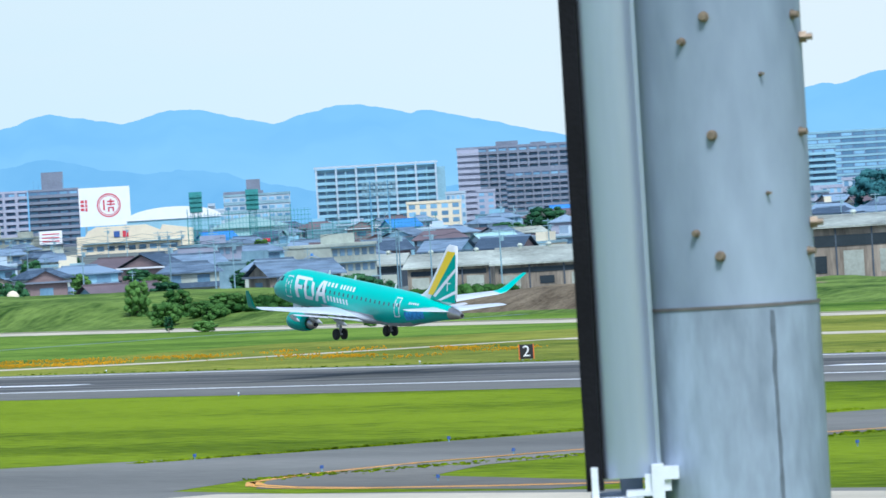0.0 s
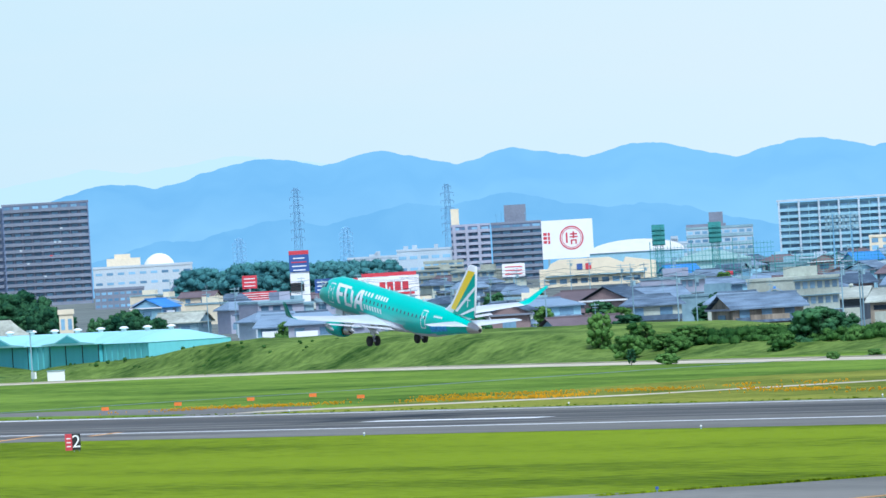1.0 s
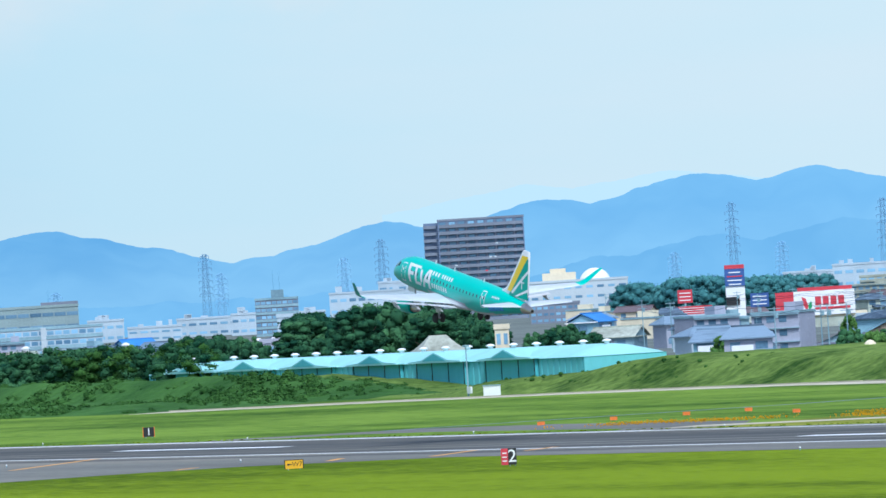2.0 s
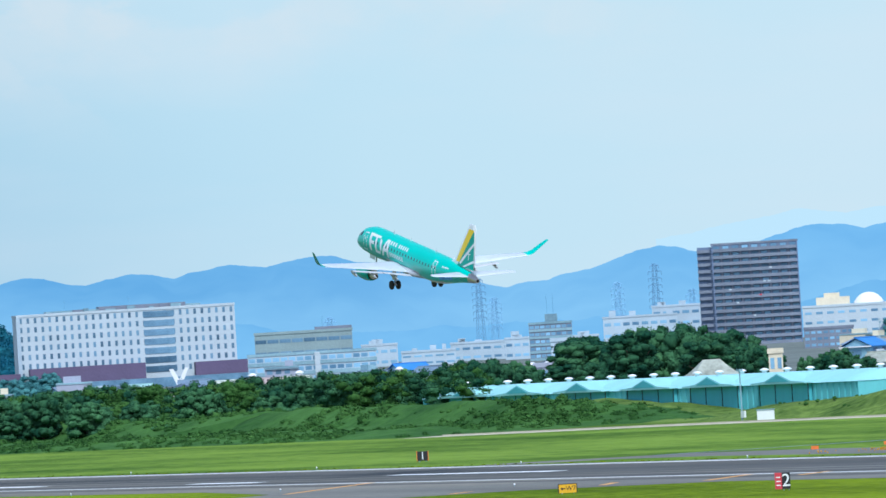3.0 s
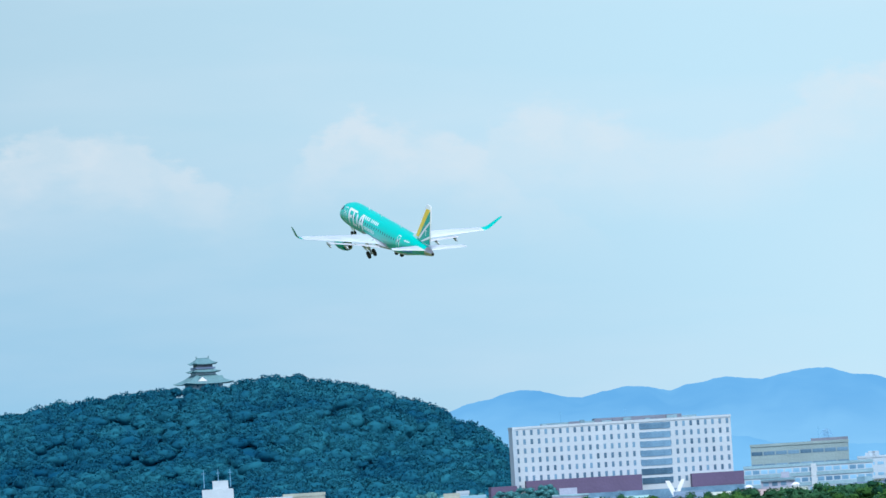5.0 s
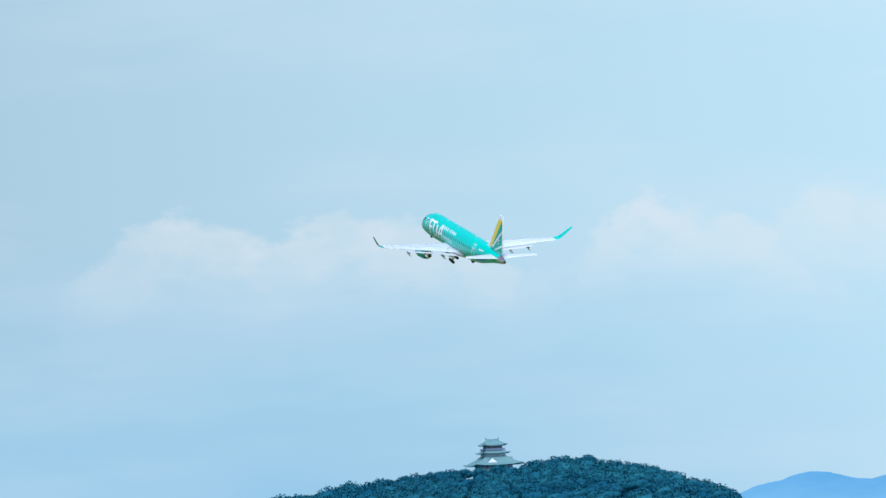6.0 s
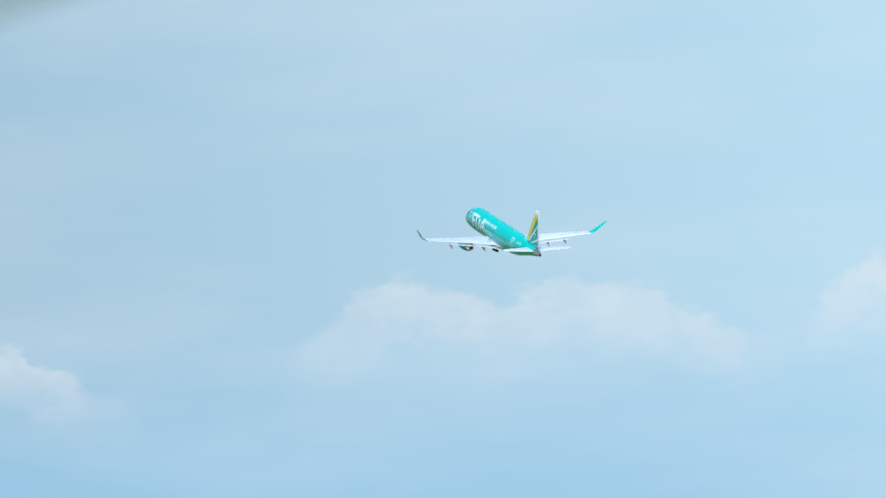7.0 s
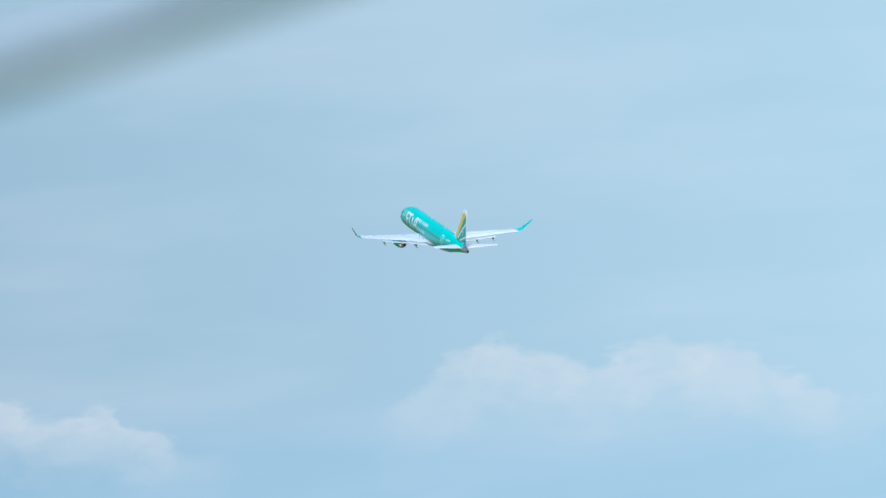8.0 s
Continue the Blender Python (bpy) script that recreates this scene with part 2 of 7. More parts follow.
LEAFLIGHT = mat("light_leaves", (0.040, 0.122, 0.030), 0.8, shine=0.04, vary=0.3, size=0.2, fine=5, bump=0.0, island=0.2, second=(0.110, 0.215, 0.055), each=0.25)
BUSH = mat("bank_creepers", (0.020, 0.072, 0.018), 0.85, shine=0.04, vary=0.25, size=0.05, fine=9, bump=0.3, island=0.22, second=(0.058, 0.134, 0.032))
# blue of the distant haze is put into this leaf colour
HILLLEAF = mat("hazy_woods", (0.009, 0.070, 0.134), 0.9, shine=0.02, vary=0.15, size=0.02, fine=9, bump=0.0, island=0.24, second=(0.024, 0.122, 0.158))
BARK = mat("bark", (0.09, 0.07, 0.05), 0.9, vary=0.3, size=3, stretch=(1, 1, 0.2))
# sign red paled towards pink, haze of distant boards put into the colour
RED = mat("haze_paled_red_sign", (0.56, 0.045, 0.065), 0.5, vary=0.1, size=0.3)
SIGNBLUE = mat("blue_sign", (0.04, 0.10, 0.30), 0.5, vary=0.1, size=0.3)
SIGNWHITE = mat("white_sign", (0.80, 0.80, 0.80), 0.5, vary=0.04, size=0.3)
SIGNYELLOW = mat("yellow_sign", (0.80, 0.42, 0.01), 0.5, vary=0.05, size=2)
SIGNBLACK = mat("black_sign", (0.015, 0.015, 0.018), 0.5, vary=0.2, size=2)
SIGNGREEN = mat("green_sign", (0.03, 0.32, 0.12), 0.5, vary=0.1, size=1)
ORANGE = mat("orange_flowers", (0.66, 0.34, 0.015), 0.8, shine=0.06, vary=0.3, size=0.6)
ORANGEPAINT = mat("orange_paint", (0.75, 0.18, 0.03), 0.5, vary=0.1, size=3)
# steel with haze blue put into the colour
LATTICE = mat("hazy_steel", (0.186, 0.407, 0.580), 0.6, 0.2, vary=0.1, size=0.3)
NETGREEN = mat("green_net", (0.05, 0.25, 0.24), 0.8, vary=0.2, size=0.5)
TEALWALL = mat("pale_green_wall", (0.34, 0.52, 0.52), 0.7, vary=0.12, size=0.1)
BRICKRED = mat("reddish_brick_wall", (0.25, 0.18, 0.175), 0.8, vary=0.2, size=0.3)
BLUETARP = mat("blue_sheet_roof", (0.05, 0.22, 0.55), 0.6, vary=0.2, size=0.3)
# pale wall with the blue of haze put into its colour
HAZEWALL = mat("haze_blue_wall", (0.265, 0.460, 0.550), 0.8, vary=0.15, size=0.1, each=0.3)
CABLE = mat("far_cable", (0.16, 0.22, 0.30), 0.7, vary=0.1, size=0.3)
PALECREAM = mat("pale_cream_wall", (0.485, 0.545, 0.575), 0.8, vary=0.07, size=0.08)
WORNASPHALT = mat("worn_asphalt", (0.084, 0.078, 0.063), 0.85, vary=0.35, size=0.05, fine=40, bump=0.1, stretch=(1, 0.10, 1), second=(0.185, 0.172, 0.140))
OFFICEGREY = mat("grey_green_office_wall", (0.251, 0.332, 0.335), 0.8, vary=0.12, size=0.1)
DRYFIELD = mat("dry_meadow_grass", (0.060, 0.130, 0.012), 0.9, shine=0.06, vary=0.35, size=0.03, fine=18, bump=0.4, stretch=(1.6, 0.3, 1), grain=0.7, second=(0.215, 0.225, 0.036))
FADEDPINK = mat("faded_pink_roof", (0.40, 0.31, 0.29), 0.7, vary=0.2, size=0.2)
EARTH = mat("bare_brown_earth", (0.115, 0.088, 0.058), 0.95, shine=0.04, vary=0.35, size=0.25, fine=8, bump=0.6, second=(0.21, 0.17, 0.115))
# paler copy of the pylon steel, with more haze painted in
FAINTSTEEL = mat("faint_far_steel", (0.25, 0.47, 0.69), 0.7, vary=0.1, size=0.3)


# ---- sky and distance ----
def sky_material():
    m = bpy.data.materials.new("cloudy_sky")
    m.use_nodes = True
    nd, lk = m.node_tree.nodes, m.node_tree.links
    nd.remove(nd["Principled BSDF"])
    uv = nd.new("ShaderNodeUVMap")
    uv.uv_map = "angles"
    # base: paler towards the sun-side horizon, bluer to the other side
    sp = nd.new("ShaderNodeSeparateXYZ")
    lk.new(uv.outputs[0], sp.inputs[0])
    mr = nd.new("ShaderNodeMapRange")
    lk.new(sp.outputs[0], mr.inputs[0])
    mr.inputs[1].default_value, mr.inputs[2].default_value = 14, 33
    base = nd.new("ShaderNodeValToRGB")
    lk.new(mr.outputs[0], base.inputs[0])
    e = base.color_ramp.elements
    e[0].position, e[0].color = 0.0, (0.415, 0.540, 0.602, 1)
    e[1].position, e[1].color = 1.0, (0.811, 0.870, 0.848, 1)
    k = e.new(0.45)
    k.color = (0.618, 0.790, 0.830, 1)
    fe, fb = nd.new("ShaderNodeMapRange"), nd.new("ShaderNodeMapRange")
    for node, socket, a, c in ((fe, 1, 2.1, 0.6), (fb, 0, 23.5, 18.0)):
        lk.new(sp.outputs[socket], node.inputs[0])
        node.inputs[1].default_value, node.inputs[2].default_value = a, c
    fm = nd.new("ShaderNodeMath")
    fm.operation = "MULTIPLY"
    lk.new(fe.outputs[0], fm.inputs[0])
    lk.new(fb.outputs[0], fm.inputs[1])
    deep = nd.new("ShaderNodeMixRGB")
    lk.new(fm.outputs[0], deep.inputs[0])
    lk.new(base.outputs[0], deep.inputs[1])
    deep.inputs[2].default_value = (0.365, 0.582, 0.715, 1)
    # ragged coordinates
    mp = nd.new("ShaderNodeMapping")
    mp.inputs["Scale"].default_value = (1.3, 2.4, 1)
    lk.new(uv.outputs[0], mp.inputs[0])
    no = nd.new("ShaderNodeTexNoise")
    no.inputs["Scale"].default_value, no.inputs["Detail"].default_value, no.inputs["Roughness"].default_value = 2.6, 9, 0.6
    lk.new(mp.outputs[0], no.inputs[0])
    sub = nd.new("ShaderNodeVectorMath")
    sub.operation = "SUBTRACT"
    lk.new(no.outputs["Color"], sub.inputs[0])
    sub.inputs[1].default_value = (0.5, 0.5, 0.5)
    sc = nd.new("ShaderNodeVectorMath")
    sc.operation = "MULTIPLY_ADD"
    lk.new(sub.outputs[0], sc.inputs[0])
    sc.inputs[1].default_value = (0.42, 0.40, 0)
    lk.new(uv.outputs[0], sc.inputs[2])
    # heaps of cloud: each layer has a ragged upper edge and thins out downwards
    sp2 = nd.new("ShaderNodeSeparateXYZ")
    lk.new(sc.outputs[0], sp2.inputs[0])
    total = None
    for tops, depth, weight, soft_rim in CLOUDS:
        along = nd.new("ShaderNodeMapRange")
        along.inputs[1].default_value, along.inputs[2].default_value = 14, 26
        lk.new(sp2.outputs[0], along.inputs[0])
        line = nd.new("ShaderNodeValToRGB")
        line.color_ramp.interpolation = "EASE"
        lk.new(along.outputs[0], line.inputs[0])
        el_ = line.color_ramp.elements
        for i, (b, top, dense) in enumerate(tops):
            stop = el_[i] if i < 2 else el_.new((b - 14) / 12)
            if i < 2:
                stop.position = (b - 14) / 12
            stop.color = (top / 3, dense, 0, 1)
        both = nd.new("ShaderNodeSeparateXYZ")
        lk.new(line.outputs[0], both.inputs[0])
        under = nd.new("ShaderNodeMath")
        under.operation = "MULTIPLY_ADD"
        lk.new(both.outputs[0], under.inputs[0])
        under.inputs[1].default_value = 3.0
        neg = nd.new("ShaderNodeMath")
        neg.operation = "MULTIPLY"
        lk.new(sp2.outputs[1], neg.inputs[0])
        neg.inputs[1].default_value = -1.0
        lk.new(neg.outputs[0], under.inputs[2])
        rim, fade, mul = nd.new("ShaderNodeMapRange"), nd.new("ShaderNodeMapRange"), nd.new("ShaderNodeMath")
        rim.interpolation_type = fade.interpolation_type = "SMOOTHSTEP"
        lk.new(under.outputs[0], rim.inputs[0])
        lk.new(under.outputs[0], fade.inputs[0])
        rim.inputs[1].default_value, rim.inputs[2].default_value = -0.02, soft_rim
        fade.inputs[1].default_value, fade.inputs[2].default_value = 0.1, depth
        fade.inputs[3].default_value, fade.inputs[4].default_value = weight, 0.0
        mul.operation = "MULTIPLY"
        lk.new(rim.outputs[0], mul.inputs[0])
        lk.new(fade.outputs[0], mul.inputs[1])
        thick = nd.new("ShaderNodeMath")
        thick.operation = "MULTIPLY"
        lk.new(mul.outputs[0], thick.inputs[0])
        lk.new(both.outputs[1], thick.inputs[1])
        mul = thick
        if total is None:
            total = mul
        else:
            ad = nd.new("ShaderNodeMath")
            ad.operation = "MAXIMUM"
            lk.new(total.outputs[0], ad.inputs[0])
            lk.new(mul.outputs[0], ad.inputs[1])
            total = ad
    # billows inside the heaps
    bl, br = nd.new("ShaderNodeTexNoise"), nd.new("ShaderNodeMapRange")
    bl.inputs["Scale"].default_value, bl.inputs["Detail"].default_value = 3.2, 6
    lk.new(sc.outputs[0], bl.inputs[0])
    lk.new(bl.outputs[0], br.inputs[0])
    br.inputs[1].default_value, br.inputs[2].default_value, br.inputs[3].default_value, br.inputs[4].default_value = 0.3, 0.65, 0.45, 1.0
    thin = nd.new("ShaderNodeMath")
    thin.operation = "MULTIPLY"
    low, sink = nd.new("ShaderNodeMapRange"), nd.new("ShaderNodeMath")
    low.interpolation_type = "SMOOTHSTEP"
    lk.new(sp.outputs[1], low.inputs[0])
    low.inputs[1].default_value, low.inputs[2].default_value = 0.8, 1.85
    sink.operation = "MULTIPLY"
    lk.new(total.outputs[0], sink.inputs[0])
    lk.new(low.outputs[0], sink.inputs[1])
    lk.new(sink.outputs[0], thin.inputs[0])
    lk.new(br.outputs[0], thin.inputs[1])
    # broad thin veils
    mv = nd.new("ShaderNodeMapping")
    mv.inputs["Scale"].default_value = (0.35, 1.5, 1)
    lk.new(uv.outputs[0], mv.inputs[0])
    nv = nd.new("ShaderNodeTexNoise")
    nv.inputs["Scale"].default_value, nv.inputs["Detail"].default_value = 0.9, 5
    lk.new(mv.outputs[0], nv.inputs[0])
    vr = nd.new("ShaderNodeMapRange")
    lk.new(nv.outputs[0], vr.inputs[0])
    vr.inputs[1].default_value, vr.inputs[2].default_value, vr.inputs[4].default_value = 0.42, 0.75, 0.28
    mx1, mx2 = nd.new("ShaderNodeMixRGB"), nd.new("ShaderNodeMixRGB")
    lk.new(vr.outputs[0], mx1.inputs[0])
    lk.new(deep.outputs[0], mx1.inputs[1])
    mx1.inputs[2].default_value = (0.847, 0.830, 0.813, 1)
    lk.new(thin.outputs[0], mx2.inputs[0])
    lk.new(mx1.outputs[0], mx2.inputs[1])
    mx2.inputs[2].default_value = (0.870, 0.820, 0.769, 1)
    em = nd.new("ShaderNodeEmission")
    em.inputs[1].default_value = SKYGLOW
    lk.new(mx2.outputs[0], em.inputs[0])
    lk.new(em.outputs[0], nd["Material Output"].inputs[0])
    return m


SKYGLOW = 0.8
# upper edges as bearing, elevation and thickness, then depth, density and softness of the edge
CLOUDS = ((((14.1, 1.95, 1.0), (14.63, 2.07, 1.0), (14.83, 1.95, 1.0), (15.26, 2.0, 1.0), (15.45, 1.85, 0.8), (15.75, 1.66, 0.4), (16.1, 1.6, 0.0), (16.85, 1.8, 0.0), (17.15, 2.0, 0.5), (17.36, 2.15, 0.9), (17.6, 2.24, 1.0),
            (17.95, 2.17, 1.0), (18.21, 2.04, 0.8), (18.38, 2.14, 1.0), (18.6, 2.21, 1.0), (18.85, 2.12, 1.0), (19.15, 2.1, 1.0), (19.4, 1.95, 0.9), (19.75, 1.75, 0.4), (20.0, 1.85, 0.12), (20.24, 2.05, 0.7), (20.45, 2.22, 1.0),
            (20.7, 2.14, 1.0), (20.95, 2.09, 0.9), (21.2, 1.95, 0.8), (21.6, 1.6, 0.4), (22.2, 1.2, 0.0)), 0.58, 0.56, 0.10),
          (((14.0, 1.5, 0.0), (20.9, 1.9, 0.0), (21.2, 2.0, 0.5), (21.36, 2.16, 0.9), (21.57, 2.22, 1.0), (21.87, 2.12, 0.9), (22.37, 1.95, 0.5), (22.6, 1.95, 0.5), (22.77, 2.02, 0.7), (23.0, 2.05, 0.7), (23.25, 2.26, 1.0), (23.59, 2.35, 1.0),
            (23.94, 2.24, 0.9), (24.24, 2.29, 1.0), (24.6, 2.12, 0.8), (25.1, 1.95, 0.4), (25.9, 1.8, 0.0)), 0.75, 0.52, 0.14))


def sky_ring():
    bm = bmesh.new()
    uv = bm.loops.layers.uv.new("angles")
    n, rows = 240, 14
    grid = []
    for i in range(n + 1):
        b = -180 + 360 * i / n
        grid.append([])
        for j in range(rows + 1):
            el = -0.3 + 0.9 * j
            x, y, z = 4940 * math.sin(radians(b)), 4940 * math.cos(radians(b)), high(el, 4940)
            grid[i].append((bm.verts.new((x, y, z)), b, el))
    for i in range(n):
        for j in range(rows):
            q = (grid[i][j], grid[i + 1][j], grid[i + 1][j + 1], grid[i][j + 1])
            f = bm.faces.new([v[0] for v in q])
            for loop, v in zip(f.loops, q):
                loop[uv].uv = (v[1], v[2])
    ob = part("backdrop", bm, sky_material())
    tagged(ob, "pale blue sky with soft heaped clouds", "sky", kind="structure")


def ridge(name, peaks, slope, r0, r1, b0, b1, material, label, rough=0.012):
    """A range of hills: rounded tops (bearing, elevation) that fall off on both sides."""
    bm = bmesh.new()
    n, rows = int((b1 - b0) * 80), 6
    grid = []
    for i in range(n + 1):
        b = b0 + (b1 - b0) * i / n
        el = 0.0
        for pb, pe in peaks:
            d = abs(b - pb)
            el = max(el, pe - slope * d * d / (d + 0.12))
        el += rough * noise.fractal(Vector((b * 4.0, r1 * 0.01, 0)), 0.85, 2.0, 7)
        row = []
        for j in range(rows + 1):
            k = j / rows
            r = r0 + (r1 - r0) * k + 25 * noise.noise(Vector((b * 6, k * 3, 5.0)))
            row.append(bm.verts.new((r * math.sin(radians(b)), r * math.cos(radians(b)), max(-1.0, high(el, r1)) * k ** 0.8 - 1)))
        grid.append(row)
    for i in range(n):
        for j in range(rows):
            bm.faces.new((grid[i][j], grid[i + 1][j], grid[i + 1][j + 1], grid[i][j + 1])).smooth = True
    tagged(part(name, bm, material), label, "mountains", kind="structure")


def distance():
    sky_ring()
    # the blue or pale haze of each range is its emission colour
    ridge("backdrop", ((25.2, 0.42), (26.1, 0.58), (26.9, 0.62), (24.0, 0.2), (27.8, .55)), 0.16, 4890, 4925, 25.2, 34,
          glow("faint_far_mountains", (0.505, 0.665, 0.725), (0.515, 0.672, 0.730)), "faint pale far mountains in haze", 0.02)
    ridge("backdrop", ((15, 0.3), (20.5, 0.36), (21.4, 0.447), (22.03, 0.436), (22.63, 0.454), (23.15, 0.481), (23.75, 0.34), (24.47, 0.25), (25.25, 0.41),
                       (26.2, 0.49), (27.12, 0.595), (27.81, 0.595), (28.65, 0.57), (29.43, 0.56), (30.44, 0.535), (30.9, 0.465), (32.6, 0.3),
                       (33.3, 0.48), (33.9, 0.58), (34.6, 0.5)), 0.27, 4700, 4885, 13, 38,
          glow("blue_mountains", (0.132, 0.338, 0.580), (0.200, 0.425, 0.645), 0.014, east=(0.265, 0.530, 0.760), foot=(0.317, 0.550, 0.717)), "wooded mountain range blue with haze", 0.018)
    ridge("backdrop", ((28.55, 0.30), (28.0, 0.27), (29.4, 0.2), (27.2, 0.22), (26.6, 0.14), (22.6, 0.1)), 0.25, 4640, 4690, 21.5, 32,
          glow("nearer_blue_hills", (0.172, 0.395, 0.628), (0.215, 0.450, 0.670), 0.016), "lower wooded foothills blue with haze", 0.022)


# ---- ground, runway, taxiway ----
def sheet(name, pts, z, material, label, category, kind="structure"):
    bm = bmesh.new()
    top = [bm.verts.new((x, y, z)) for x, y in pts]
    bm.faces.new(top)
    bmesh.ops.recalc_face_normals(bm, faces=bm.faces[:])
    if bm.faces[:][0].normal.z < 0:
        bmesh.ops.reverse_faces(bm, faces=bm.faces[:])
    return tagged(part(name, bm, material), label, category, kind=kind)


def strip(name, pts, half, z, material, label, category):
    """A band along a line of points."""
    bm = bmesh.new()
    rows = []
    for i, (x, y) in enumerate(pts):
        a, b = Vector(pts[max(0, i - 1)]), Vector(pts[min(len(pts) - 1, i + 1)])
        d = (b - a).normalized()
        rows.append((bm.verts.new((x + d.y * half, y - d.x * half, z)), bm.verts.new((x - d.y * half, y + d.x * half, z))))
    for p, q in zip(rows, rows[1:]):
        bm.faces.new((p[1], p[0], q[0], q[1]))
    for f in bm.faces:
        f.normal_update()
        if f.normal.z < 0:
            f.normal_flip()
    return tagged(part(name, bm, material), label, category, kind="structure")


def airfield():
    n = 96
    sheet("ground", [(4935 * math.cos(2 * math.pi * i / n), 4935 * math.sin(2 * math.pi * i / n)) for i in range(n)], 0, GRASS,
          "yellow-green mown airfield grass", "grass")
    sheet("pavement", [(648, 300), (2900, 300), (2900, 4300), (648, 4300)], 0.03, TOWNFLOOR, "grey built-over town ground", "ground")
    sheet("ground", [(446, 300), (604, 300), (604, 2200), (446, 2200)], 0.008, FIELD, "green meadow between runway and perimeter road", "grass")
    sheet("ground", [(447, 300), (600, 300), (602, 760), (520, 905), (447, 880)], 0.0115, DRYFIELD, "drier yellowish meadow beside the runway", "grass")
    sheet("runway", [(389, -600), (446, -600), (446, 2300), (389, 2300)], 0.02, ASPHALT, "grey asphalt runway with worn tyre marks", "runway")
    strip("runway_shoulder", [(446, 1000), (462, 985), (464, 960), (458, 900), (446, 880)], 7, 0.012, ASPHALT, "widened asphalt shoulder of the runway", "runway")
    for x, w in ((404.6, 0.55), (443.0, 0.5)):
        sheet("road_marking", [(x - w, -600), (x + w, -600), (x + w, 2200), (x - w, 2200)], 0.026, WHITELINE, "white runway edge line", "marking")
    for y0, y1, x in ((765, 800, 419.5), (930, 975, 424.5), (985, 1005, 412.5), (1060, 1110, 415.5), (560, 640, 420)):
        sheet("road_marking", [(x - 1.2, y0), (x + 1.2, y0), (x + 1.2, y1), (x - 1.2, y1)], 0.026, WHITELINE, "worn white touchdown stripe", "marking")
    for x, w in ((421, 2.6), (430, 2.0), (434, 1.2), (425, 0.8)):
        sheet("tyre_marks", [(x - w, 300), (x + w, 300), (x + w * 0.8, 1900), (x - w * 0.8, 1900)], 0.024, RUBBER, "dark tyre rubber marks along the runway", "marking")
    sheet("worn_pavement", [(390, 880), (441, 840), (441, 1700), (390, 1700)], 0.0212, WORNASPHALT, "darker worn asphalt of the touchdown stretch", "runway")
    for x, w, y0, y1 in ((409, 3.2, 760, 1250), (415.5, 1.6, 700, 1500), (399, 1.4, 800, 1100), (427, 1.2, 820, 1600), (437.5, 1.0, 850, 1500)):
        sheet("tyre_marks", [(x - w, y0), (x + w, y0 - 30), (x + w * 0.7, y1), (x - w * 0.7, y1 + 40)], 0.0225, RUBBER, "dark tyre rubber marks along the runway", "marking")
    sheet("taxiway", [(389, 815), (378, 838), (366, 842), (290, 838), (290, 895), (366, 893), (380, 905), (389, 945)], 0.016, ASPHALT, "asphalt exit taxiway leaving the runway", "taxiway")
    for a, c in (((373, 843), (377.5, 848.5)), ((386, 836), (391.4, 844.5)), ((391.5, 824), (403.7, 839.5)), ((399.6, 820), (407, 828.5)), ((380, 901), (404.5, 935))):
        strip("road_marking", [a, c], 0.45, 0.028, YELLOWLINE, "yellow dashed exit line", "marking")
    sheet("road_marking", [(442.2, 880), (443.9, 880), (443.9, 1250), (442.2, 1250)], 0.0285, WHITELINE, "broad white runway edge line", "marking")
    # crossing taxiway near the deck
    sheet("taxiway", [(180, 498), (262, 468), (274, 479), (290, 485), (322, 483), (380, 478), (385, 516), (340, 519), (300, 521), (286, 533), (180, 610)], 0.018,
          ASPHALT, "grey asphalt taxiway", "taxiway")
    sheet("taxiway", [(180, 300), (262, 300), (262, 422), (259.5, 450), (262, 468), (180, 500)], 0.015, ASPHALT, "grey asphalt taxiway shoulder", "taxiway")
    sheet("taxiway", [(200, 250), (259.3, 250), (259.3, 458), (200, 458)], 0.022, CONCRETE, "pale concrete apron edge", "apron")
    sheet("taxiway", [(262.5, 428), (264, 462), (272, 474.5), (285, 482.5), (300, 484.5), (330, 481), (330, 477.5), (300, 478.5), (285, 472), (275, 461), (271, 440), (269, 428)], 0.0195,
          WORNASPHALT, "dark weedy asphalt inside the yellow edge line", "taxiway")
    for off in (0.0, 0.8):
        strip("road_marking", [(345, 480 - off), (320, 482.5 - off), (300, 486 - off), (288, 484.8 - off), (277, 479.5 - off), (270, 473 - off * 0.5), (266.5 + off, 467), (264.5 + off, 460),
                               (263.5 + off, 450), (265 + off, 438), (268 + off, 425)], 0.28, 0.03, YELLOWLINE, "double yellow taxiway edge line", "marking")
    strip("road", [(480, 300), (500, 780), (509, 823), (492, 830), (472, 842), (463, 862), (452, 890)], 3.4, 0.02, CONCRETE, "narrow pale concrete service road", "road")
    line = [(540, 300), (560, 860), (585, 1035), (597, 1130), (594, 1190), (583, 1240), (567, 1292)]
    strip("road", line, 4.6, 0.02, CONCRETE, "pale concrete perimeter road", "road")
    bm = bmesh.new()
    for p, q in zip(line, line[1:]):
        p, q = Vector((*p, 0)), Vector((*q, 0))
        d = (q - p).normalized()
        o = Vector((-d.y, d.x, 0))
        if o.x < 0:
            o = -o
        quad = [p + o * 4.7, q + o * 4.7, q + o * 5.0, p + o * 5.0]
        lo, up = [bm.verts.new(v) for v in quad], [bm.verts.new(v + Vector((0, 0, 0.16))) for v in quad]
        bm.faces.new(up)
        for i in range(4):
            bm.faces.new((lo[i], lo[(i + 1) % 4], up[(i + 1) % 4], up[i]))
    bmesh.ops.recalc_face_normals(bm, faces=bm.faces[:])
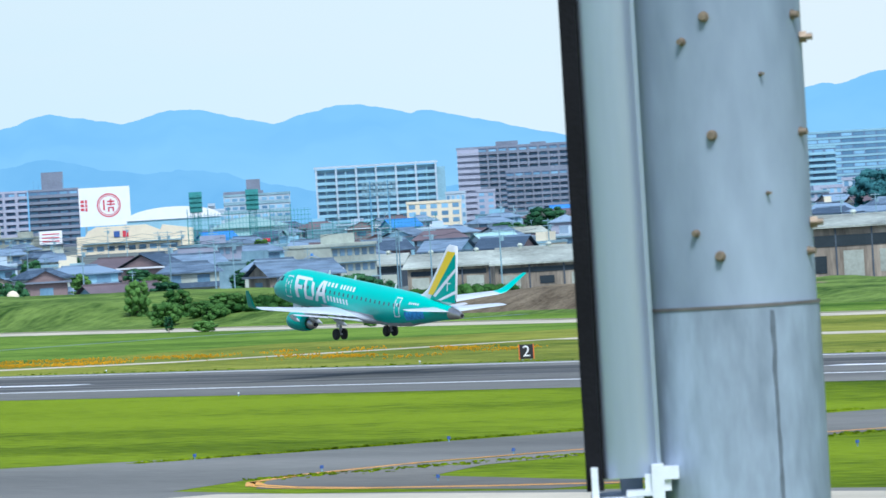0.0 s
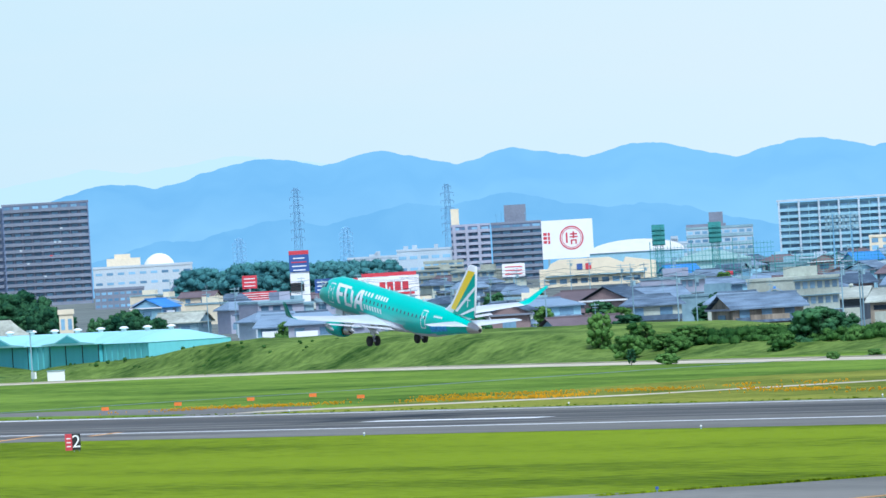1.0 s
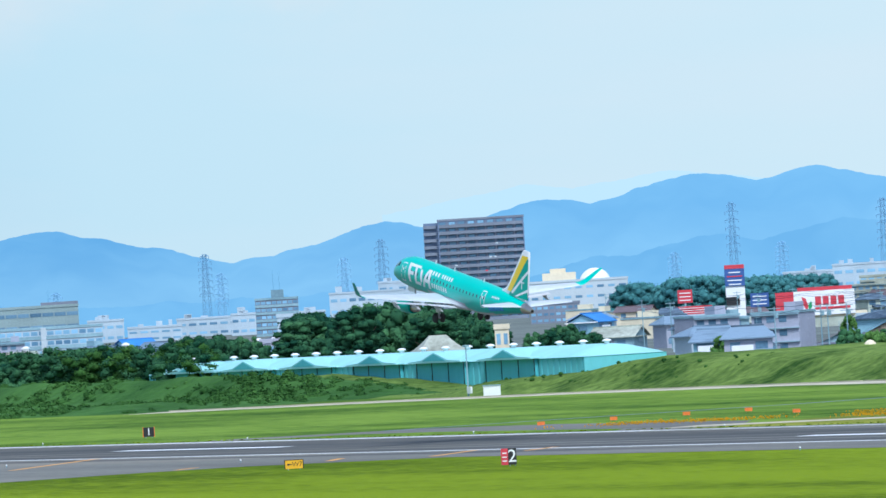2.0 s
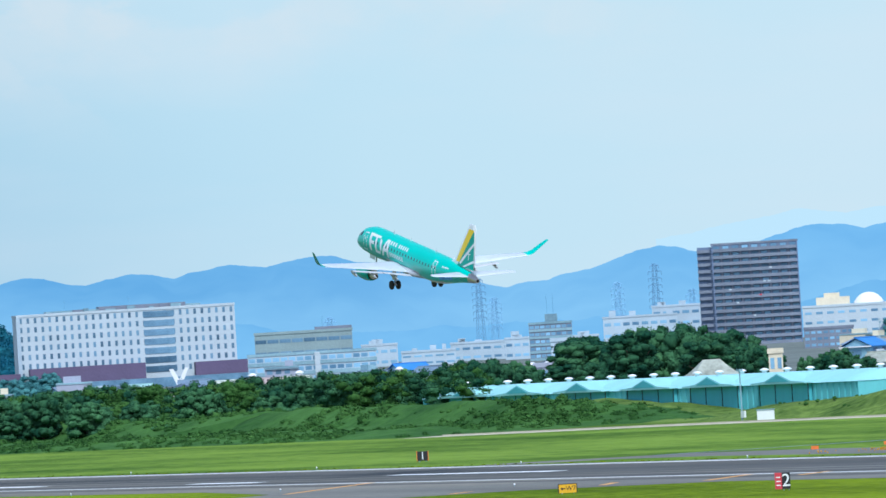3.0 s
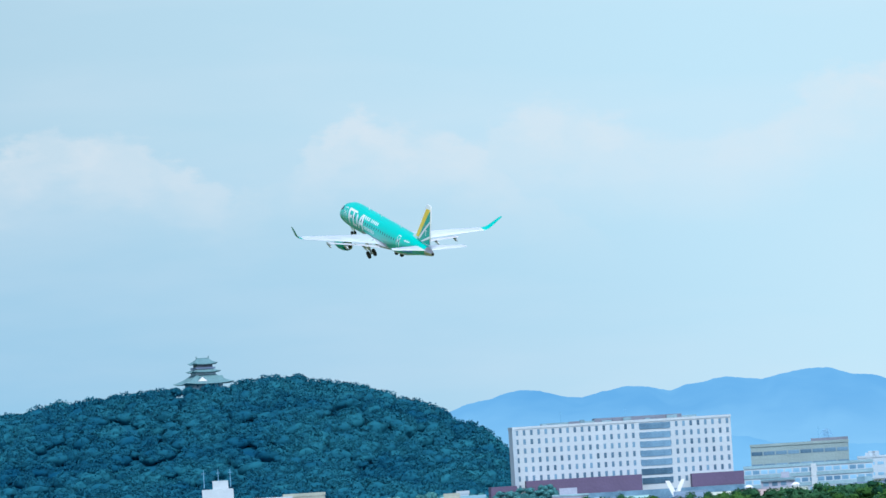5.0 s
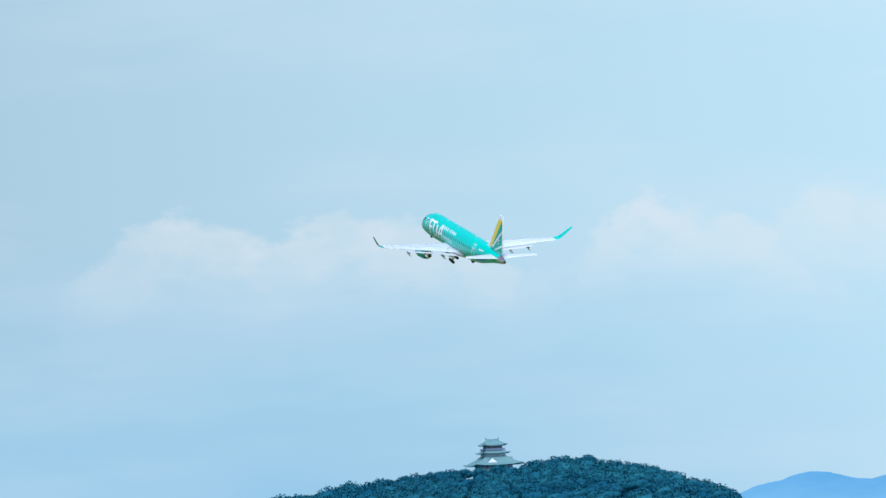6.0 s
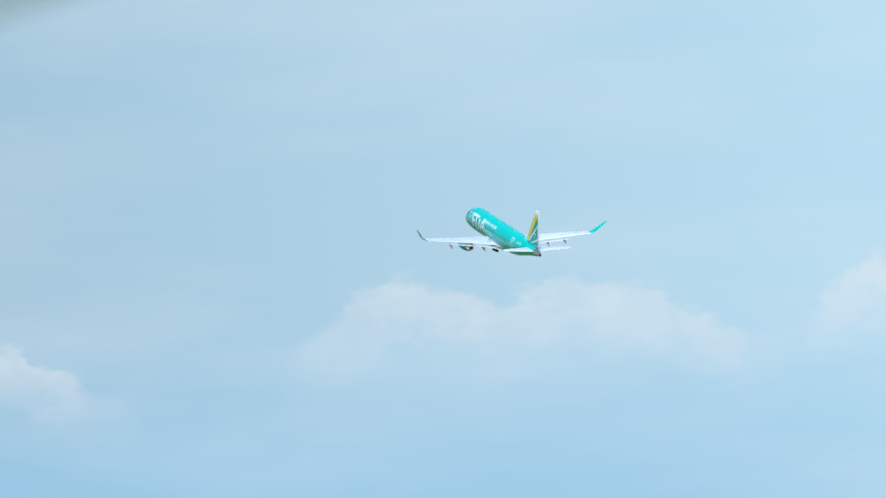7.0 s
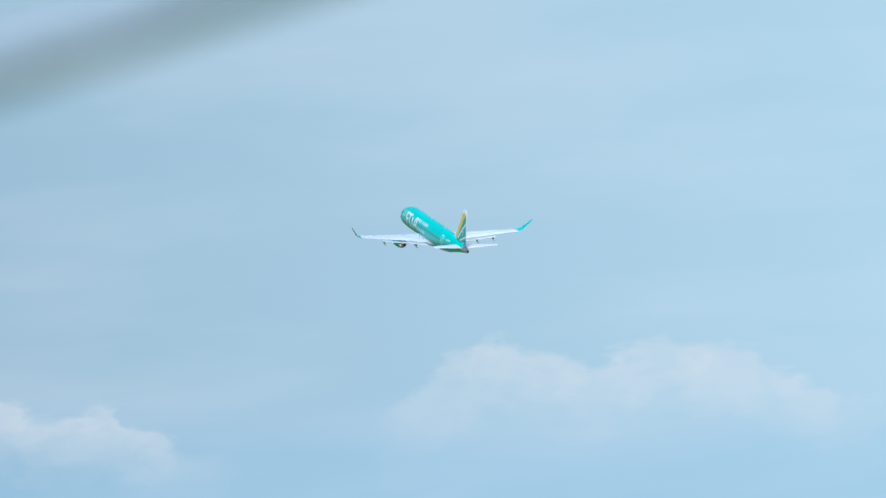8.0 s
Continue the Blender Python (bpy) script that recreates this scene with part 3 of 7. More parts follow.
    tagged(part("kerb_wall", bm, CONCRETE), "low pale concrete kerb wall along the perimeter road", "wall", kind="structure")
    strip("drain", [(700, 985), (557, 990), (515, 984), (495, 988), (464, 990)], 1.3, 0.02, TILEGREY, "dark grassy drainage channel", "drain")


def crest(y):
    """Height of the grass bank along the airfield's edge."""
    h = 3.4 * math.exp(-((y - 1395) / 90) ** 6) + 3.9 * math.exp(-((y - 1165) / 62) ** 6) + 2.4 * math.exp(-((y - 1240) / 29) ** 4)
    h += 1.4 * math.exp(-((y - 1072) / 24) ** 4) + 1.9 * math.exp(-((y - 985) / 70) ** 4) + 1.0 * math.exp(-((y - 860) / 60) ** 4)
    h += 4.2 * math.exp(-((y - 1700) / 200) ** 6)
    return h * (1 + 0.15 * noise.noise(Vector((y * 0.05, 0, 3))))


def bank():
    bm = bmesh.new()
    rows = []
    for i in range(261):
        y = 700 + i * 5
        xr = 600 if y > 1240 else 604
        wide_back = 14 if 1230 < y < 1460 else 36
        row = []
        for j in range(15):
            k = j / 14
            x = xr + (18 + wide_back) * k
            p = min(1.0, k * (18 + wide_back) / 11)
            q = min(1.0, (1 - k) * (18 + wide_back) / 8)
            z = crest(y) * (p * p * (3 - 2 * p)) * (q * q * (3 - 2 * q)) + 0.35 * noise.noise(Vector((x * 0.15, y * 0.15, 0))) * p * q
            row.append(bm.verts.new((x, y, max(z, 0.0) - 0.02 + 0.03 * p)))
        rows.append(row)
    for a, b in zip(rows, rows[1:]):
        for i in range(14):
            bm.faces.new((a[i], a[i + 1], b[i + 1], b[i])).smooth = True
    tagged(part("ground", bm, BANK), "green grass embankment along the airfield edge", "embankment", kind="structure")
# ---- the airliner: nose at the origin, y forward, x to its right ----
def profile(s):
    """Half-width, half-height and middle height of the fuselage s metres behind the nose."""
    knots = ((0, 0.03, 0.03, 0.0), (0.25, 0.42, 0.40, 0.06), (0.8, 0.80, 0.78, 0.22), (1.6, 1.10, 1.10, 0.42), (2.6, 1.34, 1.42, 0.62), (4.0, 1.49, 1.62, 0.74),
             (5.5, 1.505, 1.675, 0.75), (21.0, 1.505, 1.675, 0.75), (23.5, 1.42, 1.52, 0.88), (26.0, 1.18, 1.20, 1.10), (28.5, 0.82, 0.84, 1.25),
             (30.4, 0.52, 0.56, 1.28), (31.4, 0.36, 0.40, 1.27), (32.1, 0.22, 0.24, 1.25))
    for a, b in zip(knots, knots[1:]):
        if s <= b[0]:
            k = (s - a[0]) / (b[0] - a[0])
            return [a[i] + (b[i] - a[i]) * k for i in (1, 2, 3)]
    return list(knots[-1][1:])


def skin(s, a, out=0.0, side=-1):
    """A point of the fuselage: angle a in degrees above its middle line."""
    w, h, z = profile(s)
    return Vector((side * (w + out) * math.cos(radians(a)), -s, z + (h + out) * math.sin(radians(a))))


def decal(bm, c, out=0.012, side=-1, n=6, mi=0):
    """A painted patch with corners (s, a) on the fuselage: bottom front, bottom rear, top rear, top front."""
    g = []
    for i in range(n + 1):
        g.append([])
        for j in range(n + 1):
            u, v = i / n, j / n
            s = (c[0][0] * (1 - u) + c[1][0] * u) * (1 - v) + (c[3][0] * (1 - u) + c[2][0] * u) * v
            a = (c[0][1] * (1 - u) + c[1][1] * u) * (1 - v) + (c[3][1] * (1 - u) + c[2][1] * u) * v
            g[i].append(bm.verts.new(skin(s, a, out, side)))
    for i in range(n):
        for j in range(n):
            f = bm.faces.new((g[i][j], g[i + 1][j], g[i + 1][j + 1], g[i][j + 1]))
            f.smooth, f.material_index = True, mi


def foil(bm, stations, mi=0):
    """A wing through stations (x, leading s, chord, z, thickness)."""
    shape = ((0, 0), (0.04, 0.38), (0.15, 0.7), (0.35, 0.8), (0.65, 0.5), (1.0, 0.05), (1.0, -0.05), (0.6, -0.28), (0.3, -0.42), (0.1, -0.38), (0.03, -0.22))
    loft(bm, [[(x, -(s + c * u), z + t * v * 0.62) for u, v in shape] for x, s, c, z, t in stations], mi)
    bmesh.ops.recalc_face_normals(bm, faces=bm.faces[:])


def plate(bm, pts, x, mi=0):
    """A thin flat panel of the fin: points (s, z) at one x."""
    bm.faces.new([bm.verts.new((x, -s, z)) for s, z in pts]).material_index = mi


def wheel(parent, x, y, z, r, w):
    bm = bmesh.new()
    prof = ((0.55, -0.5), (0.8, -0.5), (0.95, -0.38), (1.0, -0.15), (1.0, 0.15), (0.95, 0.38), (0.8, 0.5), (0.55, 0.5))
    loft(bm, [[(k * w, r * q * math.cos(2 * math.pi * i / 20), r * q * math.sin(2 * math.pi * i / 20)) for i in range(20)] for q, k in prof])
    ob = part("wheel", bm, DARK, parent, m=pose(x, y, z))
    bm = bmesh.new()
    tube(bm, (-w * 0.44, 0, 0), (w * 0.44, 0, 0), r * 0.53, n=16)
    bm2 = part("rim", bm, PLANEGREY, parent, "light grey wheel rim", pose(x, y, z))
    return ob, bm2


def airliner():
    jet = empty("airliner", pose(426, 740, 8), "teal regional jet airliner with white wings climbing after take-off", "airplane")
    # fuselage
    bm = bmesh.new()
    stops = [0, 0.08, 0.25, 0.5, 0.8, 1.2, 1.6, 2.1, 2.6, 3.3, 4.0, 5.5] + [7 + i for i in range(15)] + [22.2, 23.5, 24.7, 26, 27.2, 28.5, 29.4, 30.4]
    seg = 48
    rings = []
    for s in stops:
        w, h, z = profile(s)
        rings.append([(w * math.cos(2 * math.pi * i / seg), -s, z + h * math.sin(2 * math.pi * i / seg)) for i in range(seg)])
    loft(bm, rings)
    for f in bm.faces:
        c = f.calc_center_median()
        s = -c.y
        w, h, z = profile(s)
        low = -0.80 + (0.35 if 10 < s < 19 else 0.0) - max(0, s - 24) * 0.10 - max(0, 7 - s) * 0.14
        f.material_index = 1 if (c.z - z) / h < low else 0
    bmesh.ops.recalc_face_normals(bm, faces=bm.faces[:])
    part("fuselage", bm, [TEAL, PLANEGREY], jet)
    bm = bmesh.new()
    loft(bm, [[(w * math.cos(2 * math.pi * i / 32), -s, z + h * math.sin(2 * math.pi * i / 32)) for i in range(32)]
              for s, (w, h, z) in ((q, profile(q)) for q in (30.4, 30.9, 31.4, 31.8, 32.1))])
    part("tail_cone", bm, METAL, jet, "bare metal tail cone")
    bm = bmesh.new()
    tube(bm, (0, -32.09, 1.25), (0, -32.14, 1.25), 0.17, n=16)
    part("exhaust_outlet", bm, DARK, jet, "black exhaust outlet")
    # belly fairing
    bm = bmesh.new()
    loft(bm, [[(w * math.cos(2 * math.pi * i / 24), -s, z + h * math.sin(2 * math.pi * i / 24)) for i in range(24)]
              for s, w, h, z in ((10.2, 0.2, 0.1, -0.75), (11.2, 1.3, 0.45, -0.62), (12.5, 1.62, 0.6, -0.55), (16.5, 1.65, 0.62, -0.52), (18.2, 1.3, 0.45, -0.55), (19.8, 0.25, 0.12, -0.72))])
    part("belly_fairing", bm, PLANEGREY, jet)
    # cockpit and cabin windows, doors
    for side in (-1, 1):
        for c in (((1.75, 26), (2.5, 24), (2.75, 47), (2.15, 50)), ((2.65, 24), (3.2, 24), (3.2, 40), (2.9, 46)), ((1.45, 30), (1.7, 26), (2.1, 52), (1.75, 76))):
            bm = bmesh.new()
            decal(bm, c, 0.012, side)
            part("cockpit_window", bm, GLASS, jet)
        for i in range(23):
            s = 6.4 + i * 0.78
            bm = bmesh.new()
            decal(bm, ((s - 0.12, 10), (s + 0.12, 10), (s + 0.12, 21), (s - 0.12, 21)), 0.016, side, 2)
            part("cabin_window", bm, CABIN, jet)
        for s, a0, a1, w in ((4.5, -28, 42, 0.42), (23.3, -24, 44, 0.38)):
            bm = bmesh.new()
            for c in (((s - w - 0.06, a0), (s - w + 0.06, a0), (s - w + 0.06, a1), (s - w - 0.06, a1)), ((s + w - 0.06, a0), (s + w + 0.06, a0), (s + w + 0.06, a1), (s + w - 0.06, a1)),
                      ((s - w, a1 - 3), (s + w, a1 - 3), (s + w, a1 + 1), (s - w, a1 + 1)), ((s - w, a0 - 1), (s + w, a0 - 1), (s + w, a0 + 3), (s - w, a0 + 3))):
                decal(bm, c, 0.014, side, 4)
            part("door_outline", bm, PLANEWHITE, jet, "thin white outline of a cabin door")
            bm = bmesh.new()
            decal(bm, ((s - 0.1, 12), (s + 0.1, 12), (s + 0.1, 22), (s - 0.1, 22)), 0.016, side, 2)
            part("door_window", bm, PLANEWHITE, jet)
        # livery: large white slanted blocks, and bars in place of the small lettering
        for patches in ((((5.95, -22), (6.45, -22), (5.95, 48), (5.40, 48)), ((5.95, 36), (7.15, 36), (7.1, 48), (5.8, 48)), ((6.2, 6), (7.0, 6), (6.95, 18), (6.15, 18))),
                        (((7.45, -22), (8.8, -22), (8.95, -11), (7.5, -11)), ((7.15, 38), (8.3, 38), (8.1, 48), (7.05, 48)), ((7.45, -12), (7.88, -12), (7.52, 39), (7.1, 39)), ((8.85, -12), (9.2, -4), (8.9, 32), (8.35, 39))),
                        (((9.25, -22), (9.75, -22), (10.4, 48), (10.0, 48)), ((10.7, -22), (11.2, -22), (10.75, 48), (10.25, 48)), ((9.7, -3), (10.8, -3), (10.75, 9), (9.8, 9)))):
            bm = bmesh.new()
            for c in patches:
                decal(bm, c, 0.02, side)
            part("livery_block", bm, PLANEWHITE, jet, "large white painted shape")
        for s0, s1, a0, a1 in ((11.0, 12.9, 31, 47), (13.2, 15.9, 31, 47), (11.4, 15.2, -13, 3)):
            n = max(2, round((s1 - s0) / 0.55))
            for i in range(n):
                bm = bmesh.new()
                q, w = s0 + (s1 - s0) * i / n, (s1 - s0) / n * 0.52
                decal(bm, ((q + 0.12, a0), (q + w + 0.12, a0), (q + w, a1), (q, a1)), 0.018, side, 3)
                part("livery_bar", bm, PLANEWHITE, jet, "small white painted bar")
        bm = bmesh.new()
        for q in range(5):
            decal(bm, ((25.0 + q * 0.3, 23), (25.2 + q * 0.3, 23), (25.2 + q * 0.3, 32), (25.0 + q * 0.3, 32)), 0.016, side, 2)
        part("livery_bar", bm, PLANEWHITE, jet, "row of small white bars")
        bm = bmesh.new()
        decal(bm, ((24.4, -42), (27.2, -40), (27.2, -4), (24.4, -6)), 0.016, side)
        part("decal_patch", bm, BLUESTICK, jet, "blue rectangular decal")
    # fin and its painted bands
    bm = bmesh.new()
    loft(bm, [[(t * v, -(s + c * u), z) for u, v in ((0, 0), (0.08, 0.6), (0.3, 1), (0.6, 0.8), (1, 0.08), (1, -0.08), (0.6, -0.8), (0.3, -1), (0.08, -0.6))]
              for s, c, z, t in ((23.6, 6.4, 1.95, 0.14), (25.4, 5.6, 2.45, 0.24), (26.3, 4.95, 3.0, 0.23), (29.55, 1.75, 7.1, 0.10), (29.9, 1.3, 7.28, 0.05))], ends=True)
    bmesh.ops.recalc_face_normals(bm, faces=bm.faces[:])
    fin = part("fin", bm, PLANEWHITE, jet)

    def on_fin(pts, material, name, out, label=""):
        for side in (-1, 1):
            bm = bmesh.new()
            n = 10
            g = []
            for i in range(n + 1):
                g.append([])
                for j in range(n + 1):
                    u, v = i / n, j / n
                    s = (pts[0][0] * (1 - u) + pts[1][0] * u) * (1 - v) + (pts[3][0] * (1 - u) + pts[2][0] * u) * v
                    z = (pts[0][1] * (1 - u) + pts[1][1] * u) * (1 - v) + (pts[3][1] * (1 - u) + pts[2][1] * u) * v
                    k = (z - 3.0) / 4.1
                    c0, ch, th = 26.3 + 3.25 * k, 4.95 - 3.2 * k, 0.23 - 0.13 * k
                    q = min(1, max(0, (s - c0) / ch))
                    knots = ((0, 0), (0.08, 0.6), (0.3, 1), (0.6, 0.8), (1, 0.08))
                    x = 0
                    for a, b in zip(knots, knots[1:]):
                        if a[0] <= q <= b[0]:
                            x = a[1] + (b[1] - a[1]) * (q - a[0]) / (b[0] - a[0])
                    g[i].append(bm.verts.new((side * (abs(th) * x + out), -s, z)))
            for i in range(n):
                for j in range(n):
                    bm.faces.new((g[i][j], g[i + 1][j], g[i + 1][j + 1], g[i][j + 1]))
            part(name, bm, material, fin, label)
    on_fin(((27.1, 2.2), (31.0, 2.2), (31.0, 6.5), (30.45, 6.5)), DEEPTEAL, "fin_panel", 0.014, "deep green painted fin panel")
    on_fin(((26.6, 2.6), (27.6, 2.6), (31.0, 6.7), (29.75, 6.7)), YELLOW, "fin_band", 0.022, "yellow painted band along the fin")
    on_fin(((27.6, 2.55), (28.0, 2.45), (31.02, 5.0), (31.02, 5.35)), PLANEWHITE, "fin_line", 0.026, "thin white line on the fin")
    on_fin(((28.4, 2.25), (28.9, 2.25), (31.02, 3.05), (31.02, 3.35)), PLANEWHITE, "fin_line", 0.026, "thin white line on the fin")
    on_fin(((29.75, 3.2), (29.9, 3.2), (29.95, 4.5), (29.85, 4.5)), PLANEWHITE, "fin_star", 0.03, "white sparkle on the fin")
    on_fin(((29.4, 3.78), (30.3, 3.85), (30.3, 3.95), (29.4, 3.88)), PLANEWHITE, "fin_star", 0.03, "white sparkle on the fin")
    # tailplane
    for side in (-1, 1):
        bm = bmesh.new()
        foil(bm, [(side * 0.35, 27.7, 3.0, 1.45, 0.34), (side * 4.8, 30.1, 1.3, 1.85, 0.14), (side * 5.05, 30.5, 0.8, 1.87, 0.06)])
        part("tailplane", bm, PLANEWING, jet)
    # wings with winglets, flaps and fairings
    for side in (-1, 1):
        bm = bmesh.new()
        foil(bm, [(side * 1.2, 11.0, 5.9, -0.50, 0.85), (side * 4.9, 13.0, 4.0, -0.02, 0.55), (side * 9.0, 15.0, 2.75, 0.52, 0.36), (side * 12.35, 16.7, 1.75, 0.98, 0.22)])
        wing = part("wing", bm, PLANEWING, jet)
        bm = bmesh.new()
        foil(bm, [(side * 12.35, 16.7, 1.75, 0.98, 0.21), (side * 12.85, 17.1, 1.45, 1.14, 0.18), (side * 13.2, 17.5, 1.2, 1.45, 0.14), (side * 14.1, 18.7, 0.75, 2.62, 0.08), (side * 14.3, 19.1, 0.5, 2.87, 0.04)])
        part("winglet", bm, TEAL if side > 0 else DEEPTEAL, jet, "upswept green winglet")
        for x0, x1, s0, s1, z0, z1, c in ((1.6, 4.9, 16.75, 16.85, -0.62, -0.16, 1.15), (5.0, 8.9, 16.9, 17.7, -0.16, 0.36, 0.9)):
            bm = bmesh.new()
            foil(bm, [(side * x0, s0, c, z0 - 0.12, 0.22), (side * x1, s1, c * 0.85, z1 - 0.1, 0.18)])
            ob = part("flap", bm, PLANEGREY, wing)
        for x, s, z, l in ((3.4, 15.6, -0.55, 2.6), (6.2, 16.3, -0.16, 2.3), (8.6, 16.8, 0.18, 1.9)):
            bm = bmesh.new()
            loft(bm, [[(side * x + r * 0.5 * math.cos(a * math.pi / 5), -(s + l * k), z - 0.1 - k * 0.30 + r * 0.9 * math.sin(a * math.pi / 5)) for a in range(10)]
                      for k, r in ((0, 0.04), (0.25, 0.2), (0.7, 0.24), (1.0, 0.05))])
            part("flap_fairing", bm, PLANEGREY, wing)
        # engine
        bm = bmesh.new()
        ex, ez = side * 4.35, -1.28
        prof = ((9.0, 0.60), (8.85, 0.68), (8.8, 0.76), (9.0, 0.86), (9.7, 0.92), (10.9, 0.90), (12.0, 0.74), (12.3, 0.66), (12.25, 0.60), (11.6, 0.6))
        loft(bm, [[(ex + 0.92 * r * math.cos(2 * math.pi * i / 28), -(s - 8.8) * 0.88 - 10.3, ez + 0.92 * r * math.sin(2 * math.pi * i / 28)) for i in range(28)] for s, r in prof], ends=False)
        eng = part("engine", bm, DEEPTEAL, jet, "deep green engine nacelle")
        bm = bmesh.new()
        loft(bm, [[(ex + 0.92 * r * math.cos(2 * math.pi * i / 24), -(s - 8.8) * 0.88 - 10.3, ez + 0.92 * r * math.sin(2 * math.pi * i / 24)) for i in range(24)] for s, r in ((11.4, 0.56), (12.4, 0.50), (13.2, 0.36), (13.25, 0.30))])
        part("exhaust_nozzle", bm, METAL, eng, "bare metal exhaust nozzle")
        bm = bmesh.new()
        loft(bm, [[(ex + 0.92 * r * math.cos(2 * math.pi * i / 16), -(s - 8.8) * 0.88 - 10.3, ez + 0.92 * r * math.sin(2 * math.pi * i / 16)) for i in range(16)] for s, r in ((13.1, 0.24), (13.5, 0.16), (13.8, 0.03))])
        part("exhaust_cone", bm, DARK, eng)
        bm = bmesh.new()
        loft(bm, [[(ex + 0.92 * r * math.cos(2 * math.pi * i / 24), -(s - 8.8) * 0.88 - 10.3, ez + 0.92 * r * math.sin(2 * math.pi * i / 24)) for i in range(24)] for s, r in ((9.3, 0.62), (9.35, 0.60))])
        part("fan", bm, DARK, eng)
        bm = bmesh.new()
        loft(bm, [[(ex + 0.13, -s0, z0), (ex + 0.13, -s1, z1), (ex - 0.13, -s1, z1), (ex - 0.13, -s0, z0)] for s0, s1, z0, z1 in ((10.6, 13.6, -0.55, -0.95), (12.8, 15.0, 0.0, -0.25))], smooth=False)
        bmesh.ops.recalc_face_normals(bm, faces=bm.faces[:])
        part("pylon", bm, PLANEWHITE, eng)
    # landing gear: each leg swings about its hinge
    legs = []
    for side in (-1, 1):
        leg = empty("main_gear", pose(side * 2.6, -15.6, -0.3))
        leg.parent = jet
        bm = bmesh.new()
        tube(bm, (0, 0, 0.1), (0, 0, -1.75), 0.13, 0.10, 12)
        tube(bm, (0, 0, -0.1), (-side * 0.9, 0.05, -0.15), 0.07)
        tube(bm, (0, 0, -1.0), (-side * 0.9, 0.05, -0.1), 0.055)
        tube(bm, (-0.42, 0, -1.78), (0.42, 0, -1.78), 0.09)
        tube(bm, (0, -0.05, -0.8), (0, -0.32, -1.25), 0.04)
        tube(bm, (0, -0.05, -1.65), (0, -0.32, -1.25), 0.04)
        part("strut", bm, PLANEGREY, leg)
        bm = boxes((-0.03 + side * 0.2, 0.03 + side * 0.2, -0.3, 0.3, -1.2, 0.05))
        part("gear_door", bm, PLANEWHITE, leg)
        for dx in (-0.4, 0.4):
            wheel(leg, dx, 0, -1.78, 0.51, 0.34)
        legs.append(leg)
    leg = empty("nose_gear", pose(0, -4.5, -0.55))
    leg.parent = jet
    bm = bmesh.new()
    tube(bm, (0, 0, 0.2), (0, 0.06, -1.5), 0.09, 0.075, 10)
    tube(bm, (0, 0.0, -0.7), (0, 0.8, -0.05), 0.05)
    tube(bm, (-0.25, 0.06, -1.5), (0.25, 0.06, -1.5), 0.05)
    part("strut", bm, PLANEGREY, leg)
    for dx in (-0.22, 0.22):
        wheel(leg, dx, 0.06, -1.5, 0.31, 0.2)
    for dx in (-0.42, 0.42):
        part("gear_door", boxes((dx - 0.02, dx + 0.02, -0.5, 0.9, -0.75, -0.2)), PLANEWHITE, leg)
    legs.append(leg)
    # small fittings
    for s, a in ((9.0, 90), (13.5, 90), (20.5, 90), (12, -90)):
        bm = bmesh.new()
        p = skin(s, a)
        up = 1 if a > 0 else -1
        loft(bm, [[(t * v, -(s + d + c * u), p.z + z * up) for u, v in ((0, 0), (0.4, 1), (1, 0), (0.4, -1))] for z, d, c, t in ((-0.1, 0, 0.45, 0.05), (0.38, 0.25, 0.22, 0.03))], smooth=False)
        part("antenna", bm, PLANEWHITE, jet)
    return jet, legs


FLIGHT = [(0.0, 739.9, 7.86, 7.5), (0.5, 780.5, 9.9, 8.7), (1.0, 821.1, 12.27, 9.7), (1.5, 861.7, 15.04, 10.3), (2.2, 919.5, 19.5, 11.3), (3.0, 984.3, 26.61, 12.1), (3.5, 1025.1, 31.71, 12.8),
          (4.0, 1065.9, 37.1, 13.3), (4.75, 1127.0, 46.4, 13.9), (5.5, 1188.0, 56.74, 14.4), (6.0, 1228.5, 63.5, 14.5), (6.5, 1268.5, 70.61, 14.6), (7.0, 1308.0, 78.01, 15.2), (7.5, 1346.5, 85.1, 15.4), (8.0, 1383.7, 92.34, 15.6)]
FOLD = [(0.0, 0), (3.9, 0), (4.3, 4), (5.0, 22), (5.5, 42), (6.0, 58), (6.5, 72), (7.0, 82), (7.5, 88), (8.0, 89)]
MAINFOLD = [(0.0, 0), (3.9, 0), (4.3, 4), (5.0, 22), (5.5, 38), (5.9, 44), (6.3, 52), (6.7, 60), (7.1, 68), (7.5, 80), (8.0, 88)]


def motions():
    walk(JET, [(t, pose(426.3, y, z, p, 0, 0)) for t, y, z, p in FLIGHT])
    for leg, side in ((LEGS[0], -1), (LEGS[1], 1)):
        walk(leg, [(t, pose(side * 2.6, -15.6, -0.3, 0, side * a * 0.98, 0)) for t, a in MAINFOLD])
    walk(LEGS[2], [(t, pose(0, -4.5, -0.55 + a * 0.006, a * 1.0, 0, 0)) for t, a in FOLD])


